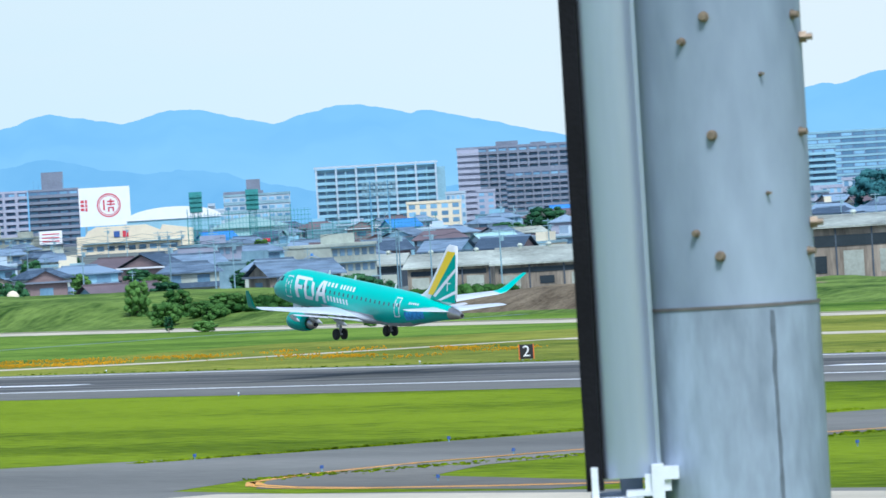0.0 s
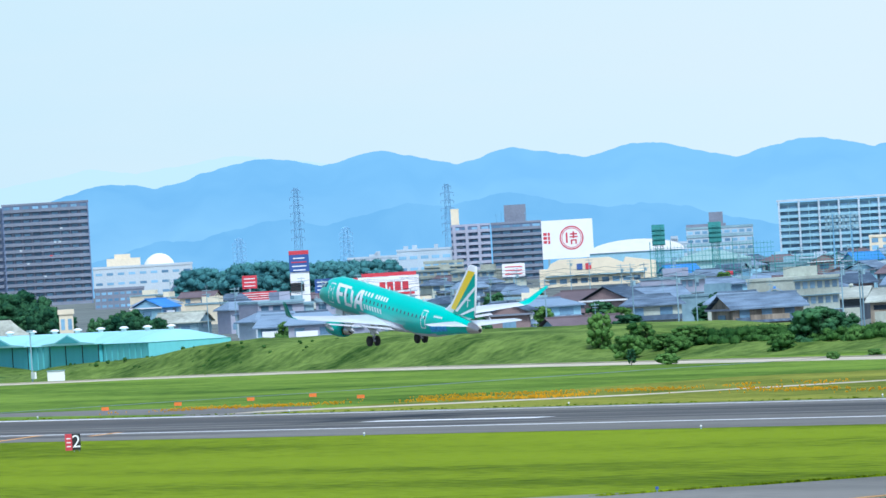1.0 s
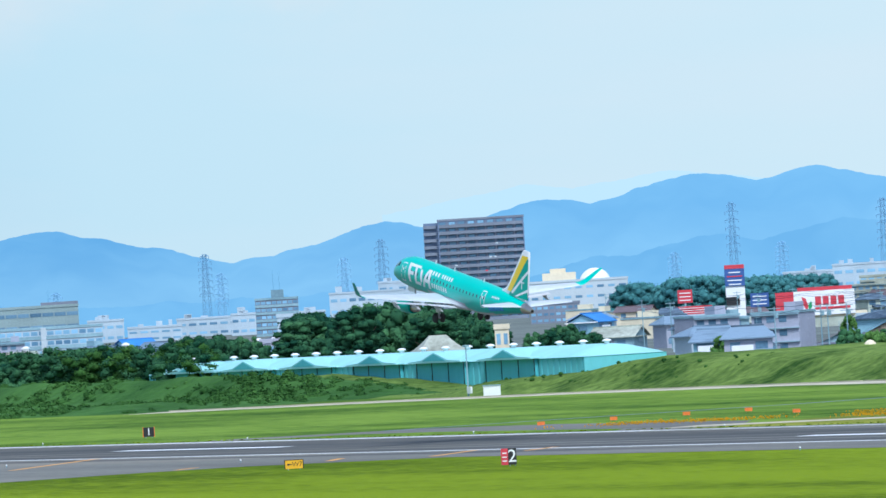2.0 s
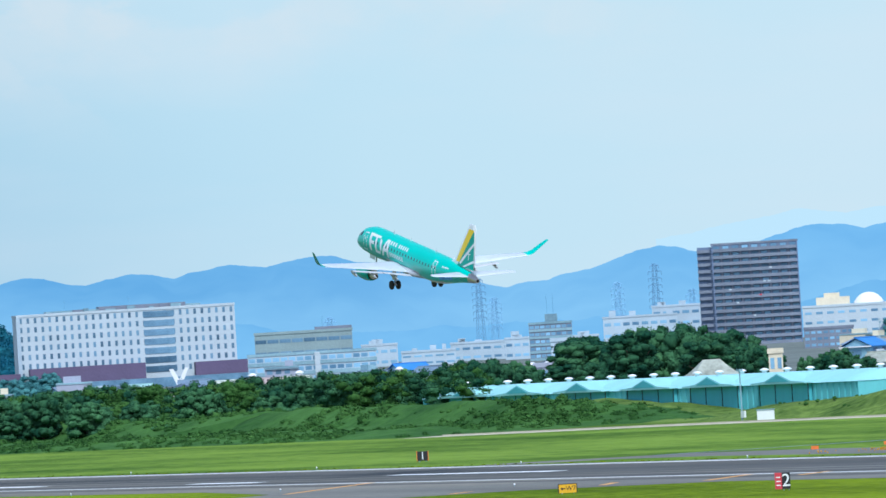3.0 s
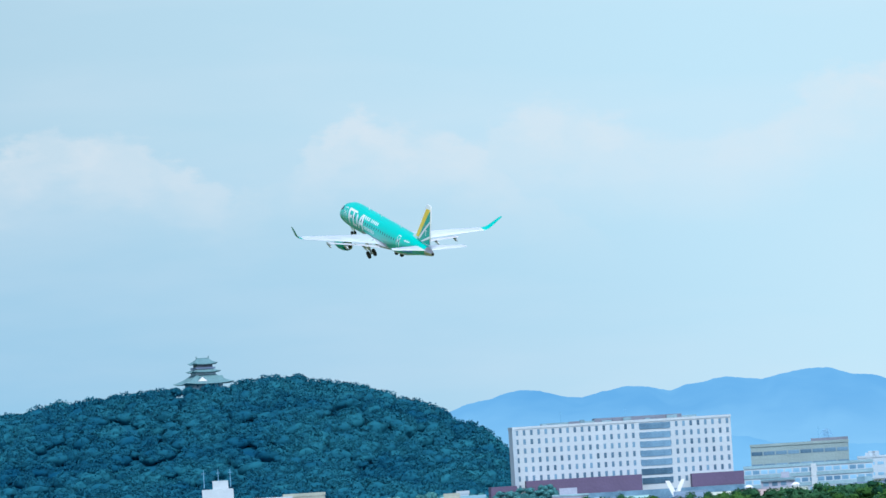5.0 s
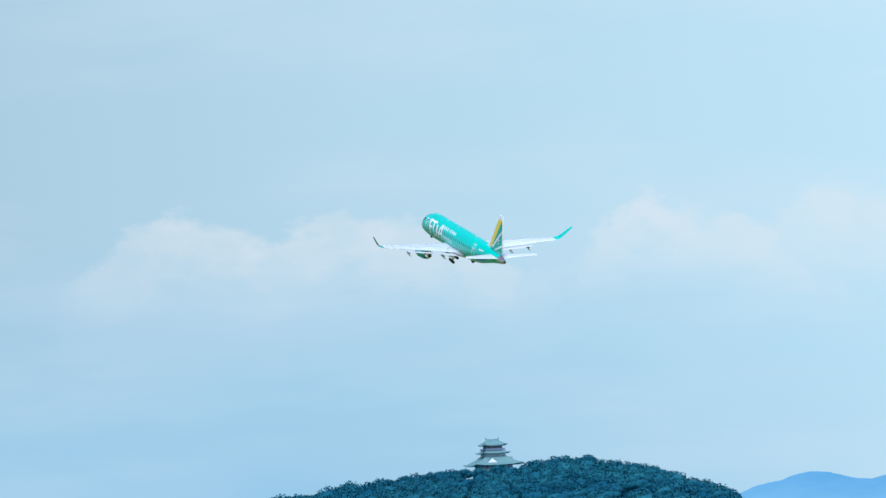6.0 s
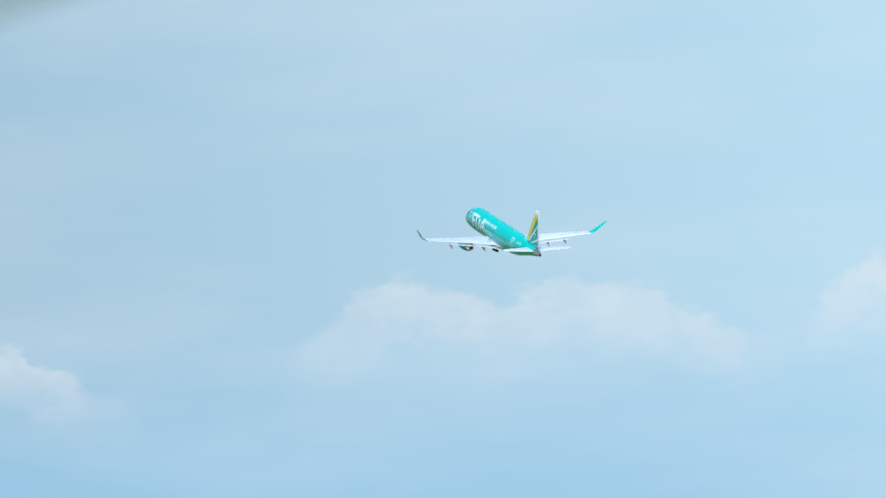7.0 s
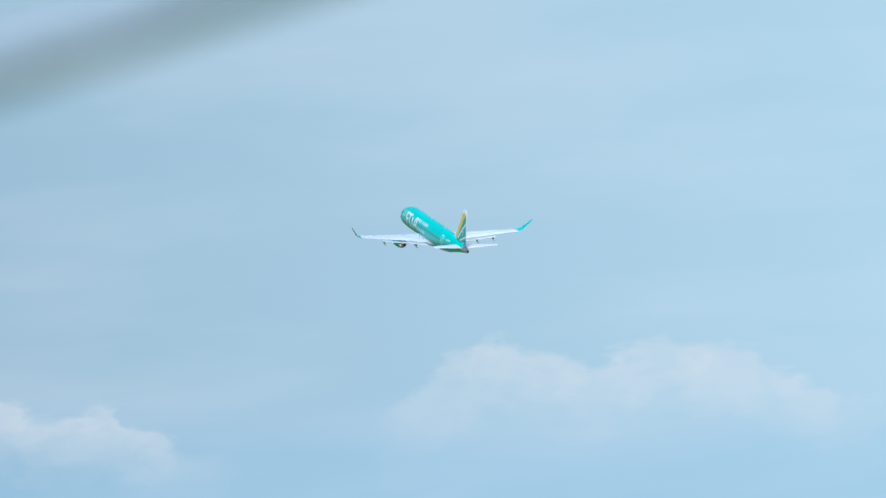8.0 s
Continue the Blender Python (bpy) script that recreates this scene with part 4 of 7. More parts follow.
# ---- the steel column beside the deck and the cable over it ----
def column():
    b, r = 32.695, 25.0
    mast = empty("steel_column", at(b, r), "galvanised grey steel column with bolts and rust streaks", "column")
    k = r * radians(1)
    rad = 0.512 * k

    def ex(bb, d=0.0):
        return (bb - b) * k

    def ez(el):
        return EYE + r * math.tan(radians(el))
    zj = ez(-0.835)
    bm = bmesh.new()
    tube(bm, (0, 0, 0), (0, 0, zj - 0.004), rad + 0.006, n=64)
    part("lower_tube", bm, GALVLOW, mast)
    bm = bmesh.new()
    tube(bm, (0, 0, zj), (0, 0, ez(3.2)), rad, n=64)
    part("upper_sleeve", bm, GALV, mast)
    bm = bmesh.new()
    tube(bm, (0, 0, zj - 0.005), (0, 0, zj + 0.004), rad + 0.008, n=64)
    part("joint", bm, RUSTLINE, mast, "thin rusty joint between two tubes")

    def bolt(bb, el, big=0.018, long=0.02):
        big *= 0.72
        x = max(-rad * 0.995, min(rad * 0.995, ex(bb)))
        n = Vector((x, -math.sqrt(max(0, rad * rad - x * x)), 0)).normalized()
        p = n * rad + Vector((0, 0, ez(el)))
        bm = bmesh.new()
        tube(bm, p - n * 0.01, p + n * 0.004, big * 1.05, n=16)
        tube(bm, p, p + n * long, big * 0.82, big * 0.7, n=12)
        part("bolt", bm, BOLT, mast)
        for d in (0.0,):
            bm = bmesh.new()
            g = []
            for i in range(9):
                xx = x + big + (0.09 - big) * i / 8
                if abs(xx) < rad * 0.98:
                    yy = -math.sqrt((rad + 0.0015) ** 2 - xx * xx)
                    hh = 0.0016 * (1 - i / 9)
                    zz = ez(el) - 0.012 * i / 8
                    g.append((bm.verts.new((xx, yy, zz - hh)), bm.verts.new((xx, yy, zz + hh))))
            for u, v in zip(g, g[1:]):
                bm.faces.new((u[0], v[0], v[1], u[1]))
            if len(g) > 4 and big > 0.014:
                part("stain", bm, RUSTLINE, mast, "faint rust streak beside a bolt")
            else:
                bm.free()
    E0, D = 1.05, 0.003423
    for x, y, big in ((1245, 32, 0.019), (1207, 76, 0.015), (1400, 27, 0.018), (1260, 240, 0.019), (1415, 233, 0.017), (1233, 412, 0.014), (1275, 452, 0.019), (1430, 443, 0.016), (1344, 132, 0.007), (1357, 341, 0.007)):
        bb = 32.185 + ((x - 1115) * math.cos(radians(3.4)) - y * math.sin(radians(3.4))) * D
        el = 1.047 - (y * math.cos(radians(3.4)) + (x - 1115) * math.sin(radians(3.4))) * D
        bolt(bb, el, big)
    for bb, el in ((33.19, 0.76), (33.205, -0.36)):
        bm = bmesh.new()
        tube(bm, (rad * 0.97, -0.05, ez(el)), (rad + 0.028, -0.05, ez(el)), 0.009, n=10)
        tube(bm, (rad * 0.97, -0.05, ez(el)), (rad + 0.012, -0.05, ez(el)), 0.017, n=6)
        part("bolt", bm, BOLT, mast)
    # dark water streaks down the lower tube
    for bb, el0, el1, w in ((32.93, -0.87, -2.3, 0.009),):
        bm = bmesh.new()
        g = []
        for i in range(25):
            z = ez(el0 + (el1 - el0) * i / 24)
            xx = ex(bb) + 0.006 * noise.noise(Vector((i * 0.4, bb, 0)))
            ww = w * (0.55 + 0.5 * noise.noise(Vector((i * 0.3, bb, 4))))
            g.append([bm.verts.new((xx + q * ww, -math.sqrt((rad + 0.0075) ** 2 - (xx + q * ww) ** 2), z)) for q in (-1, 0, 1)])
        for u, v in zip(g, g[1:]):
            for i in (0, 1):
                bm.faces.new((u[i], v[i], v[i + 1], u[i + 1]))
        part("stain", bm, mat("water_streak", (0.12, 0.145, 0.175), 0.6, 0.0, vary=0.25, size=30), mast, "dark water streak down the steel")
    # pipe cover with rubber strip, standing beside the column
    duct = empty("cable_duct", at(32.02, r - 0.12), "half-round pale metal cable duct with black rubber strip", "cable duct")
    z0, z1 = ez(-1.83), ez(3.2)
    bm = bmesh.new()
    half = 0.165 * k
    pts = [(half * math.cos(a * math.pi / 16), -half * 0.75 * math.sin(a * math.pi / 16)) for a in range(17)]
    loft(bm, [[(x, y, z) for x, y in pts] for z in (z0, z1)], ends=True)
    bmesh.ops.recalc_face_normals(bm, faces=bm.faces[:])
    part("cover", bm, PIPE, duct)
    part("lip", boxes((half * 0.93, half * 1.12, -0.012, 0.02, z0, z1)), PIPE, duct)
    part("rubber_strip", boxes((-half * 1.64, -half * 1.0, -0.03, 0.03, z0 - 0.03, z1)), BLACK, duct, "black rubber edge strip")
    zc = ez(-1.80)
    bm = boxes((half * 0.5, half * 1.45, -0.10, 0.0, zc - 0.05, zc - 0.005), (half * 1.2, half * 1.75, -0.11, 0.02, zc - 0.02, zc + 0.012), (half * 0.75, half * 1.2, -0.115, 0.0, zc - 0.085, zc + 0.02))
    part("clip", bm, PLASTIC, duct)
    bm = boxes((-half * 1.5, half * 0.4, -0.115, 0.02, zc - 0.10, zc - 0.062), (-half * 1.45, -half * 1.2, -0.09, 0.02, zc - 0.10, zc + 0.02), (-half * 0.2, half * 1.0, -0.11, 0.0, zc - 0.06, zc - 0.045))
    part("clip", bm, PLASTIC, duct)
    part("bracket", boxes((-half * 1.5, half * 2.6, 0.02, 0.10, zc - 0.09, zc - 0.05)), GALV, duct)
    part("bracket", boxes((-half * 1.5, half * 2.6, 0.02, 0.10, z1 - 0.09, z1 - 0.05)), GALV, duct)
    part("footing", boxes((-half * 1.5, half * 1.5, -0.05, 0.1, 0, 0.1), (-0.03, 0.03, 0.03, 0.09, 0.05, z0)), GALV, duct)
    # thin rail close over the viewer, from post to post
    rail = empty("overhead_rail", pose(0, 0, 0), "thin grey handrail close above the deck", "rail")
    p = Vector((0.88 * math.sin(radians(14.72)), 0.88 * math.cos(radians(14.72)), EYE + 0.88 * math.tan(radians(4.04))))
    q = Vector((0.88 * math.sin(radians(16.3)), 0.88 * math.cos(radians(16.3)), EYE + 0.88 * math.tan(radians(4.46))))
    d = (q - p).normalized()
    bm = bmesh.new()
    tube(bm, p - d * 0.5, q + d * 0.5, 0.0024, n=12)
    part("bar", bm, RAILGREY, rail)
    for e in (p - d * 0.5, q + d * 0.5):
        bm = bmesh.new()
        tube(bm, (e.x, e.y, 0), (e.x, e.y, e.z + 0.01), 0.012, n=12)
        part("post", bm, RAILGREY, rail)
# ---- trees, bushes, woods ----
def lump(bm, c, r, seed, sub=2, squash=0.8, mi=0):
    """A ragged clump of leaves."""
    res = bmesh.ops.create_icosphere(bm, subdivisions=sub, radius=1.0)
    for v in res["verts"]:
        d = v.co.normalized()
        k = 1 + 0.5 * noise.noise(d * 2.1 + Vector((seed, seed * 0.7, 0))) + 0.16 * noise.noise(d * 5.3 + Vector((0, seed, seed)))
        v.co = Vector(c) + Vector((d.x * r * k, d.y * r * k, d.z * r * k * squash))
    for f in {f for v in res["verts"] for f in v.link_faces}:
        f.smooth, f.material_index = True, mi


def leaves(bm, c, r, n, size, rng, squash=0.8):
    """Sprays of leaves over and round a clump."""
    for _ in range(n):
        d = Vector((rng.gauss(0, 1), rng.gauss(0, 1), rng.gauss(0.15, 1))).normalized()
        p = Vector(c) + Vector((d.x * r, d.y * r, d.z * r * squash)) * rng.uniform(0.75, 1.18)
        u = Vector((rng.gauss(0, 1), rng.gauss(0, 1), rng.gauss(0, 0.6))).normalized() * size * rng.uniform(0.6, 1.3)
        w = u.cross(d).normalized() * size * rng.uniform(0.5, 1.0)
        bm.faces.new([bm.verts.new(p + q) for q in (-u, -w * 0.7, u, w)])


def tree_master(seed, h, w, material, m, label):
    rng = random.Random(seed)
    tree = empty("tree", m, label, "tree", "trees beyond the airfield")
    bm = bmesh.new()
    tube(bm, (0, 0, -0.3), (0.1, 0, h * 0.45), 0.22 + h * 0.012, 0.12, 8)
    for i in range(6):
        a = rng.uniform(0, 6.3)
        tube(bm, (0.06, 0, h * rng.uniform(0.25, 0.42)), (math.cos(a) * w * 0.32, math.sin(a) * w * 0.32, h * rng.uniform(0.5, 0.75)), 0.10, 0.04, 6)
    part("trunk", bm, BARK, tree)
    bm = bmesh.new()
    for i in range(84):
        a, k = rng.uniform(0, 6.3), rng.uniform(0, 1)
        zz = rng.uniform(0.16, 0.9)
        spread = math.sqrt(max(0.05, 1 - ((zz - 0.45) / 0.55) ** 2))
        c = (math.cos(a) * w * 0.5 * k ** 0.35 * spread * 0.84, math.sin(a) * w * 0.5 * k ** 0.35 * spread * 0.84, h * zz)
        r = w * rng.uniform(0.07, 0.135)
        lump(bm, c, r * 0.84, seed + i, 2)
        leaves(bm, c, r, 70, 0.022 * w, rng)
    part("crown", bm, material, tree)
    return tree


class Kinds:
    masters = {}


def tree(kind, b, r, h, w, z=0.0):
    """A tree of a kind; the first of its kind is built, the rest are copies of other size and turn."""
    rng = random.Random(int(b * 1000) + int(r))
    m = at(b, r, z, rng.uniform(0, 360))
    if kind not in Kinds.masters:
        seed, hh, ww, mt, label = {"broad": (3, 10, 10, LEAF, "dark green broad-leaved tree"), "round": (8, 8, 8, LEAFLIGHT, "light green round bushy tree"),
                                   "tall": (14, 12, 8, LEAF, "tall dark green tree with uneven crown"), "shrub": (21, 4, 6, LEAFLIGHT, "low light green shrub"),
                                   "leafy": (51, 6, 5, LEAFLIGHT, "leafy mid-green young tree"),
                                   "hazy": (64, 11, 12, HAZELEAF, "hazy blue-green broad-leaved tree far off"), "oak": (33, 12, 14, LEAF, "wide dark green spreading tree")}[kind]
        Kinds.masters[kind] = (tree_master(seed, hh, ww, mt, m, label), hh, ww)
        ob, hh, ww = Kinds.masters[kind]
        ob.scale = (w / ww, w / ww, h / hh)
        return ob
    ob, hh, ww = Kinds.masters[kind]
    new_ob = copy_thing(ob, m)
    new_ob.scale = (w / ww, w / ww, h / hh)
    return new_ob


def thicket(name, label, spots, material, size, seed, category="bushes", cards=14):
    """A mass of bushes: many clumps in one mesh. spots: (x, y, z, radius)."""
    rng = random.Random(seed)
    verts, faces = [], []
    shapes = []
    for k in range(5):
        b2 = bmesh.new()
        lump(b2, (0, 0, 0), 0.85, seed + k * 3.1, 2, 0.8)
        leaves(b2, (0, 0, 0), 1.0, cards * 3, size, rng, 0.8)
        b2.verts.index_update()
        shapes.append(([v.co.copy() for v in b2.verts], [[v.index for v in f.verts] for f in b2.faces]))
        b2.free()
    for x, y, z, r in spots:
        vs, fs = shapes[rng.randrange(5)]
        a = rng.uniform(0, 6.3)
        c, s, o = math.cos(a), math.sin(a), len(verts)
        k = rng.uniform(0.75, 1.25)
        verts += [(x + r * (v.x * c - v.y * s), y + r * (v.x * s + v.y * c), z + r * v.z * k) for v in vs]
        faces += [[i + o for i in f] for f in fs]
    me = bpy.data.meshes.new(name)
    me.from_pydata(verts, [], faces)
    me.materials.append(material)
    me.polygons.foreach_set("use_smooth", [True] * len(me.polygons))
    return tagged(new(name, me), label, category, kind="stuff")


def hill_height(b, r):
    """The hill's ground: a long crest that falls off to the right."""
    knots = ((14.0, 26), (16.5, 36), (17.5, 41), (17.9, 45.5), (18.5, 50), (19.0, 54.5), (19.45, 57.6), (20.0, 57.5), (20.34, 52.5), (20.74, 41.5), (20.97, 34), (21.14, 27), (21.24, 19), (21.4, 9), (21.7, 0))
    p = knots[0][1] if b < 14 else 0.0
    for u, v in zip(knots, knots[1:]):
        if u[0] <= b <= v[0]:
            p = u[1] + (v[1] - u[1]) * (b - u[0]) / (v[0] - u[0])
    k = min(1, max(0, (r - 4050) / 330))
    q = min(1, max(0, (4660 - r) / 200))
    fold = 1 + 0.10 * noise.noise(Vector((b * 2.6, r * 0.006, 4))) * (1 - k)
    return max(0, p) * (0.25 * k + 0.75 * k * k * (3 - 2 * k)) * fold * (q * q * (3 - 2 * q)) + 1.2 * noise.noise(Vector((b * 6, r * 0.02, 0)))


def crown_mesh(seed, fine=True):
    """One domed, lumpy tree crown with sprays of leaves, radius one."""
    rng = random.Random(seed)
    bm = bmesh.new()
    if fine:
        lump(bm, (0, 0, -0.1), 0.84, seed * 1.7, 2, 0.6)
        for i in range(12):
            a, e = rng.uniform(0, 6.3), rng.uniform(0.15, 1.4)
            c = Vector((math.cos(a) * math.cos(e) * 0.74, math.sin(a) * math.cos(e) * 0.74, math.sin(e) * 0.47))
            leaves(bm, c, 0.25, 17, 0.078, rng, 0.7)
        leaves(bm, (0, 0, -0.06), 0.88, 180, 0.085, rng, 0.62)
    else:
        lump(bm, (0, 0, -0.1), 0.74, seed * 1.7, 1, 0.6)
        leaves(bm, (0, 0, -0.05), 0.82, 80, 0.17, rng, 0.66)
    bm.verts.index_update()
    shape = [v.co.copy() for v in bm.verts], [[v.index for v in f.verts] for f in bm.faces]
    bm.free()
    return shape


def woods(name, label, spots, material, seed, category, fine=True):
    """A closed wood of crowns in one mesh. spots: (x, y, z, radius)."""
    rng = random.Random(seed)
    shapes = [crown_mesh(seed + k, fine) for k in range(7)]
    verts, faces = [], []
    for x, y, z, r in spots:
        vs, fs = shapes[rng.randrange(7)]
        a, k, o = rng.uniform(0, 6.3), rng.uniform(0.8, 1.25), len(verts)
        c, s_ = math.cos(a), math.sin(a)
        verts += [(x + r * (v.x * c - v.y * s_), y + r * (v.x * s_ + v.y * c), z + r * v.z * k) for v in vs]
        faces += [[i + o for i in f] for f in fs]
    me = bpy.data.meshes.new(name)
    me.from_pydata(verts, [], faces)
    me.materials.append(material)
    me.polygons.foreach_set("use_smooth", [True] * len(me.polygons))
    return tagged(new(name, me), label, category, kind="stuff")


def castle_hill():
    bm = bmesh.new()
    rows = []
    for i in range(81):
        b = 14.2 + 7.6 * i / 80
        rows.append([bm.verts.new((r * math.sin(radians(b)), r * math.cos(radians(b)), hill_height(b, r) - 1.0)) for r in [4040 + 31 * j for j in range(21)]])
    for a, c in zip(rows, rows[1:]):
        for i in range(20):
            bm.faces.new((a[i], c[i], c[i + 1], a[i + 1])).smooth = True
    # hill ground and crowns share the leaf colour tinted for haze
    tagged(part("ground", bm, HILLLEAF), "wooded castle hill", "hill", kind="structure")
    rng = random.Random(5)
    spots = []
    for _ in range(2000):
        b, r = rng.uniform(17.0, 21.6), rng.uniform(4075, 4420)
        z = hill_height(b, r)
        if z < 1 or (19.24 < b < 19.68 and 4345 < r):
            continue
        rad = rng.choice((2.6, 3.6, 4.4, 5.2, 6.0)) * rng.uniform(0.85, 1.15)
        spots.append((r * math.sin(radians(b)), r * math.cos(radians(b)), z + rad * 0.25 + rng.uniform(-0.4, 0.8), rad * 1.15))
    woods("woods", "dense dark green woods tinted haze blue on the castle hill", spots, HILLLEAF, 9, "woods")
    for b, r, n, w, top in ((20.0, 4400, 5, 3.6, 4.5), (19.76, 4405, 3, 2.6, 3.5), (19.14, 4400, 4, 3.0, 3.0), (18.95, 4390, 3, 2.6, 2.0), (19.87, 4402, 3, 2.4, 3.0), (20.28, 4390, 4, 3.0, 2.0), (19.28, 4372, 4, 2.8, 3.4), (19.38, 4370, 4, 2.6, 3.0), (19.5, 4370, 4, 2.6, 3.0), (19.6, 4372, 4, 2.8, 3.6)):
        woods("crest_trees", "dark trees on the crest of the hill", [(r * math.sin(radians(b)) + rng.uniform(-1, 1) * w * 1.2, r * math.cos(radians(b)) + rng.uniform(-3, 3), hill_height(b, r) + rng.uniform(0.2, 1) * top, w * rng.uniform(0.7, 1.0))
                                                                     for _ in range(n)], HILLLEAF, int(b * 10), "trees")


def curved_roof(bm, w, d, z, rise, top_w, top_d, lift=0.5):
    """A hipped roof whose corners sweep up."""
    rows = []
    for j in range(6):
        k = j / 5
        ww, dd = w + (top_w - w) * k, d + (top_d - d) * k
        zz = z + rise * (k ** 1.5)
        ring = []
        for cx, cy in ((-1, -1), (-0.5, -1), (0, -1), (0.5, -1), (1, -1), (1, -0.5), (1, 0), (1, 0.5), (1, 1), (0.5, 1), (0, 1), (-0.5, 1), (-1, 1), (-1, 0.5), (-1, 0), (-1, -0.5)):
            corner = (abs(cx) * abs(cy)) ** 3
            ring.append((cx * ww / 2, cy * dd / 2, zz + lift * corner * (1 - k)))
        rows.append(ring)
    rows.insert(0, [(x * 0.97, y * 0.97, zq - 0.35) for x, y, zq in rows[0]])
    loft(bm, rows, smooth=False)


def castle():
    r, b = 4395, 19.46
    keep = empty("castle", at(b, r, high(0.553, r) + 0.8, 18) @ Matrix.Scale(0.88, 4), "white Japanese castle keep with green copper roofs on a wooded hill", "castle")
    part("foundation", boxes((-9, 9, -8, 8, -4, 0.3)), GREYWALL, keep, "stone base")
    part("lower_wall", boxes((-8.2, 8.2, -7.2, 7.2, 0, 3.0)), WHITEWALL, keep)
    for i in range(5):
        part("window", boxes((-6.4 + i * 2.9, -5.2 + i * 2.9, -7.3, -7.1, 0.6, 2.2)), FARGLASS, keep)
    bm = bmesh.new()
    curved_roof(bm, 27, 23, 2.4, 4.8, 11.0, 9.5, 0.8)
    part("lower_roof", bm, COPPER, keep)
    for x, y, turn in ((-3.5, -8.3, 0), (10.0, 0, 90)):
        bm = bmesh.new()
        prism(bm, [(-3.2, 0), (3.2, 0), (0, 2.9)], -0.6, 5.0)
        gable = part("gable", bm, COPPER, keep, m=pose(x, y, 3.6, 0, 0, turn))
        bm = bmesh.new()
        prism(bm, [(-2.7, 0.15), (2.7, 0.15), (0, 2.5)], -0.75, -0.62)
        part("gable_face", bm, SIGNWHITE, gable)
    part("middle_wall", boxes((-5.4, 5.4, -4.7, 4.7, 5.5, 9.0)), WHITEWALL, keep)
    bm = bmesh.new()
    curved_roof(bm, 15.4, 13.6, 8.6, 1.5, 9.4, 8.2, 0.6)
    part("middle_roof", bm, COPPER, keep)
    part("balcony", boxes((-5.4, 5.4, -4.7, 4.7, 10.2, 10.4), (-5.4, 5.4, -4.75, -4.6, 10.4, 11.1), (5.25, 5.4, -4.7, 4.7, 10.4, 11.1), (-5.4, -5.25, -4.7, 4.7, 10.4, 11.1)), BROWNWALL, keep, "dark wooden balcony rail")
    part("upper_wall", boxes((-4.2, 4.2, -3.6, 3.6, 9.8, 13.0)), BROWNBALC, keep)
    bm = bmesh.new()
    curved_roof(bm, 13.2, 11.2, 12.8, 2.9, 6.5, 0.6, 0.7)
    part("upper_roof", bm, COPPER, keep)
    part("ridge", boxes((-3.5, 3.5, -0.3, 0.3, 15.6, 16.1), (-3.6, -3.2, -0.25, 0.25, 16.1, 17.0), (3.2, 3.6, -0.25, 0.25, 16.1, 17.0)), COPPER, keep)


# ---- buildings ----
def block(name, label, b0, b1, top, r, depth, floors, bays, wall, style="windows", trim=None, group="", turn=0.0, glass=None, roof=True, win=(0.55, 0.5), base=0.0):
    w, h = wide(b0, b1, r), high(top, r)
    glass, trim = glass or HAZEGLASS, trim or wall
    ob = empty(name, at((b0 + b1) / 2, r, 0, turn), label, "building", group)
    part("wall", boxes((-w / 2, w / 2, 0, depth, 0, h)), wall, ob)
    if roof:
        part("parapet", boxes((-w / 2 - 0.2, w / 2 + 0.2, -0.2, 0.3, h, h + 0.9), (-w / 2 - 0.2, w / 2 + 0.2, depth - 0.3, depth + 0.2, h, h + 0.9),
                              (-w / 2 - 0.2, -w / 2 + 0.3, 0.3, depth - 0.3, h, h + 0.9), (w / 2 - 0.3, w / 2 + 0.2, 0.3, depth - 0.3, h, h + 0.9)), trim, ob)
    fh, bw = (h - base) / floors, w / bays
    pane = slab = None
    for f in range(floors):
        z = base + f * fh
        if style == "balcony":
            if slab is None:
                slab = part("balcony", boxes((-w / 2, w / 2, -1.5, -1.3, 0, fh * 0.46), (-w / 2, w / 2, -1.3, 0.0, -0.1, 0.12)), trim, ob, m=pose(0, 0, z))
            else:
                twin(slab, pose(0, 0, z))
        elif style == "band":
            if slab is None:
                slab = part("band", boxes((-w / 2 - 0.1, w / 2 + 0.1, -0.25, 0.0, 0, fh * 0.35)), trim, ob, m=pose(0, 0, z))
            else:
                twin(slab, pose(0, 0, z))
        for i in range(bays):
            x = -w / 2 + (i + 0.5) * bw
            if pane is None:
                a, c = bw * win[0] / 2, fh * win[1]
                z0 = fh * 0.42 if style in ("balcony", "band") else fh * 0.3
                pane = part("window", boxes((-a, a, -0.06, 0.0, z0, min(z0 + c, fh * 0.96))), glass, ob, m=pose(x, 0, z))
            else:
                twin(pane, pose(x, 0, z))
    return ob, w, h


def fins(ob, xs, y0, z0, z1, w, material, name="pier"):
    first = None
    for x in xs:
        if first is None:
            first = part(name, boxes((-w / 2, w / 2, y0, 0.0, z0, z1)), material, ob, m=pose(x, 0, 0))
        else:
            twin(first, pose(x, 0, 0))


def mast_antenna(ob, x, y, z, h):
    bm = bmesh.new()
    tube(bm, (x, y, z), (x, y, z + h), 0.12, 0.06, 6)
    tube(bm, (x - 0.6, y, z + h * 0.8), (x + 0.6, y, z + h * 0.8), 0.05, n=4)
    part("antenna", bm, LATTICE, ob)


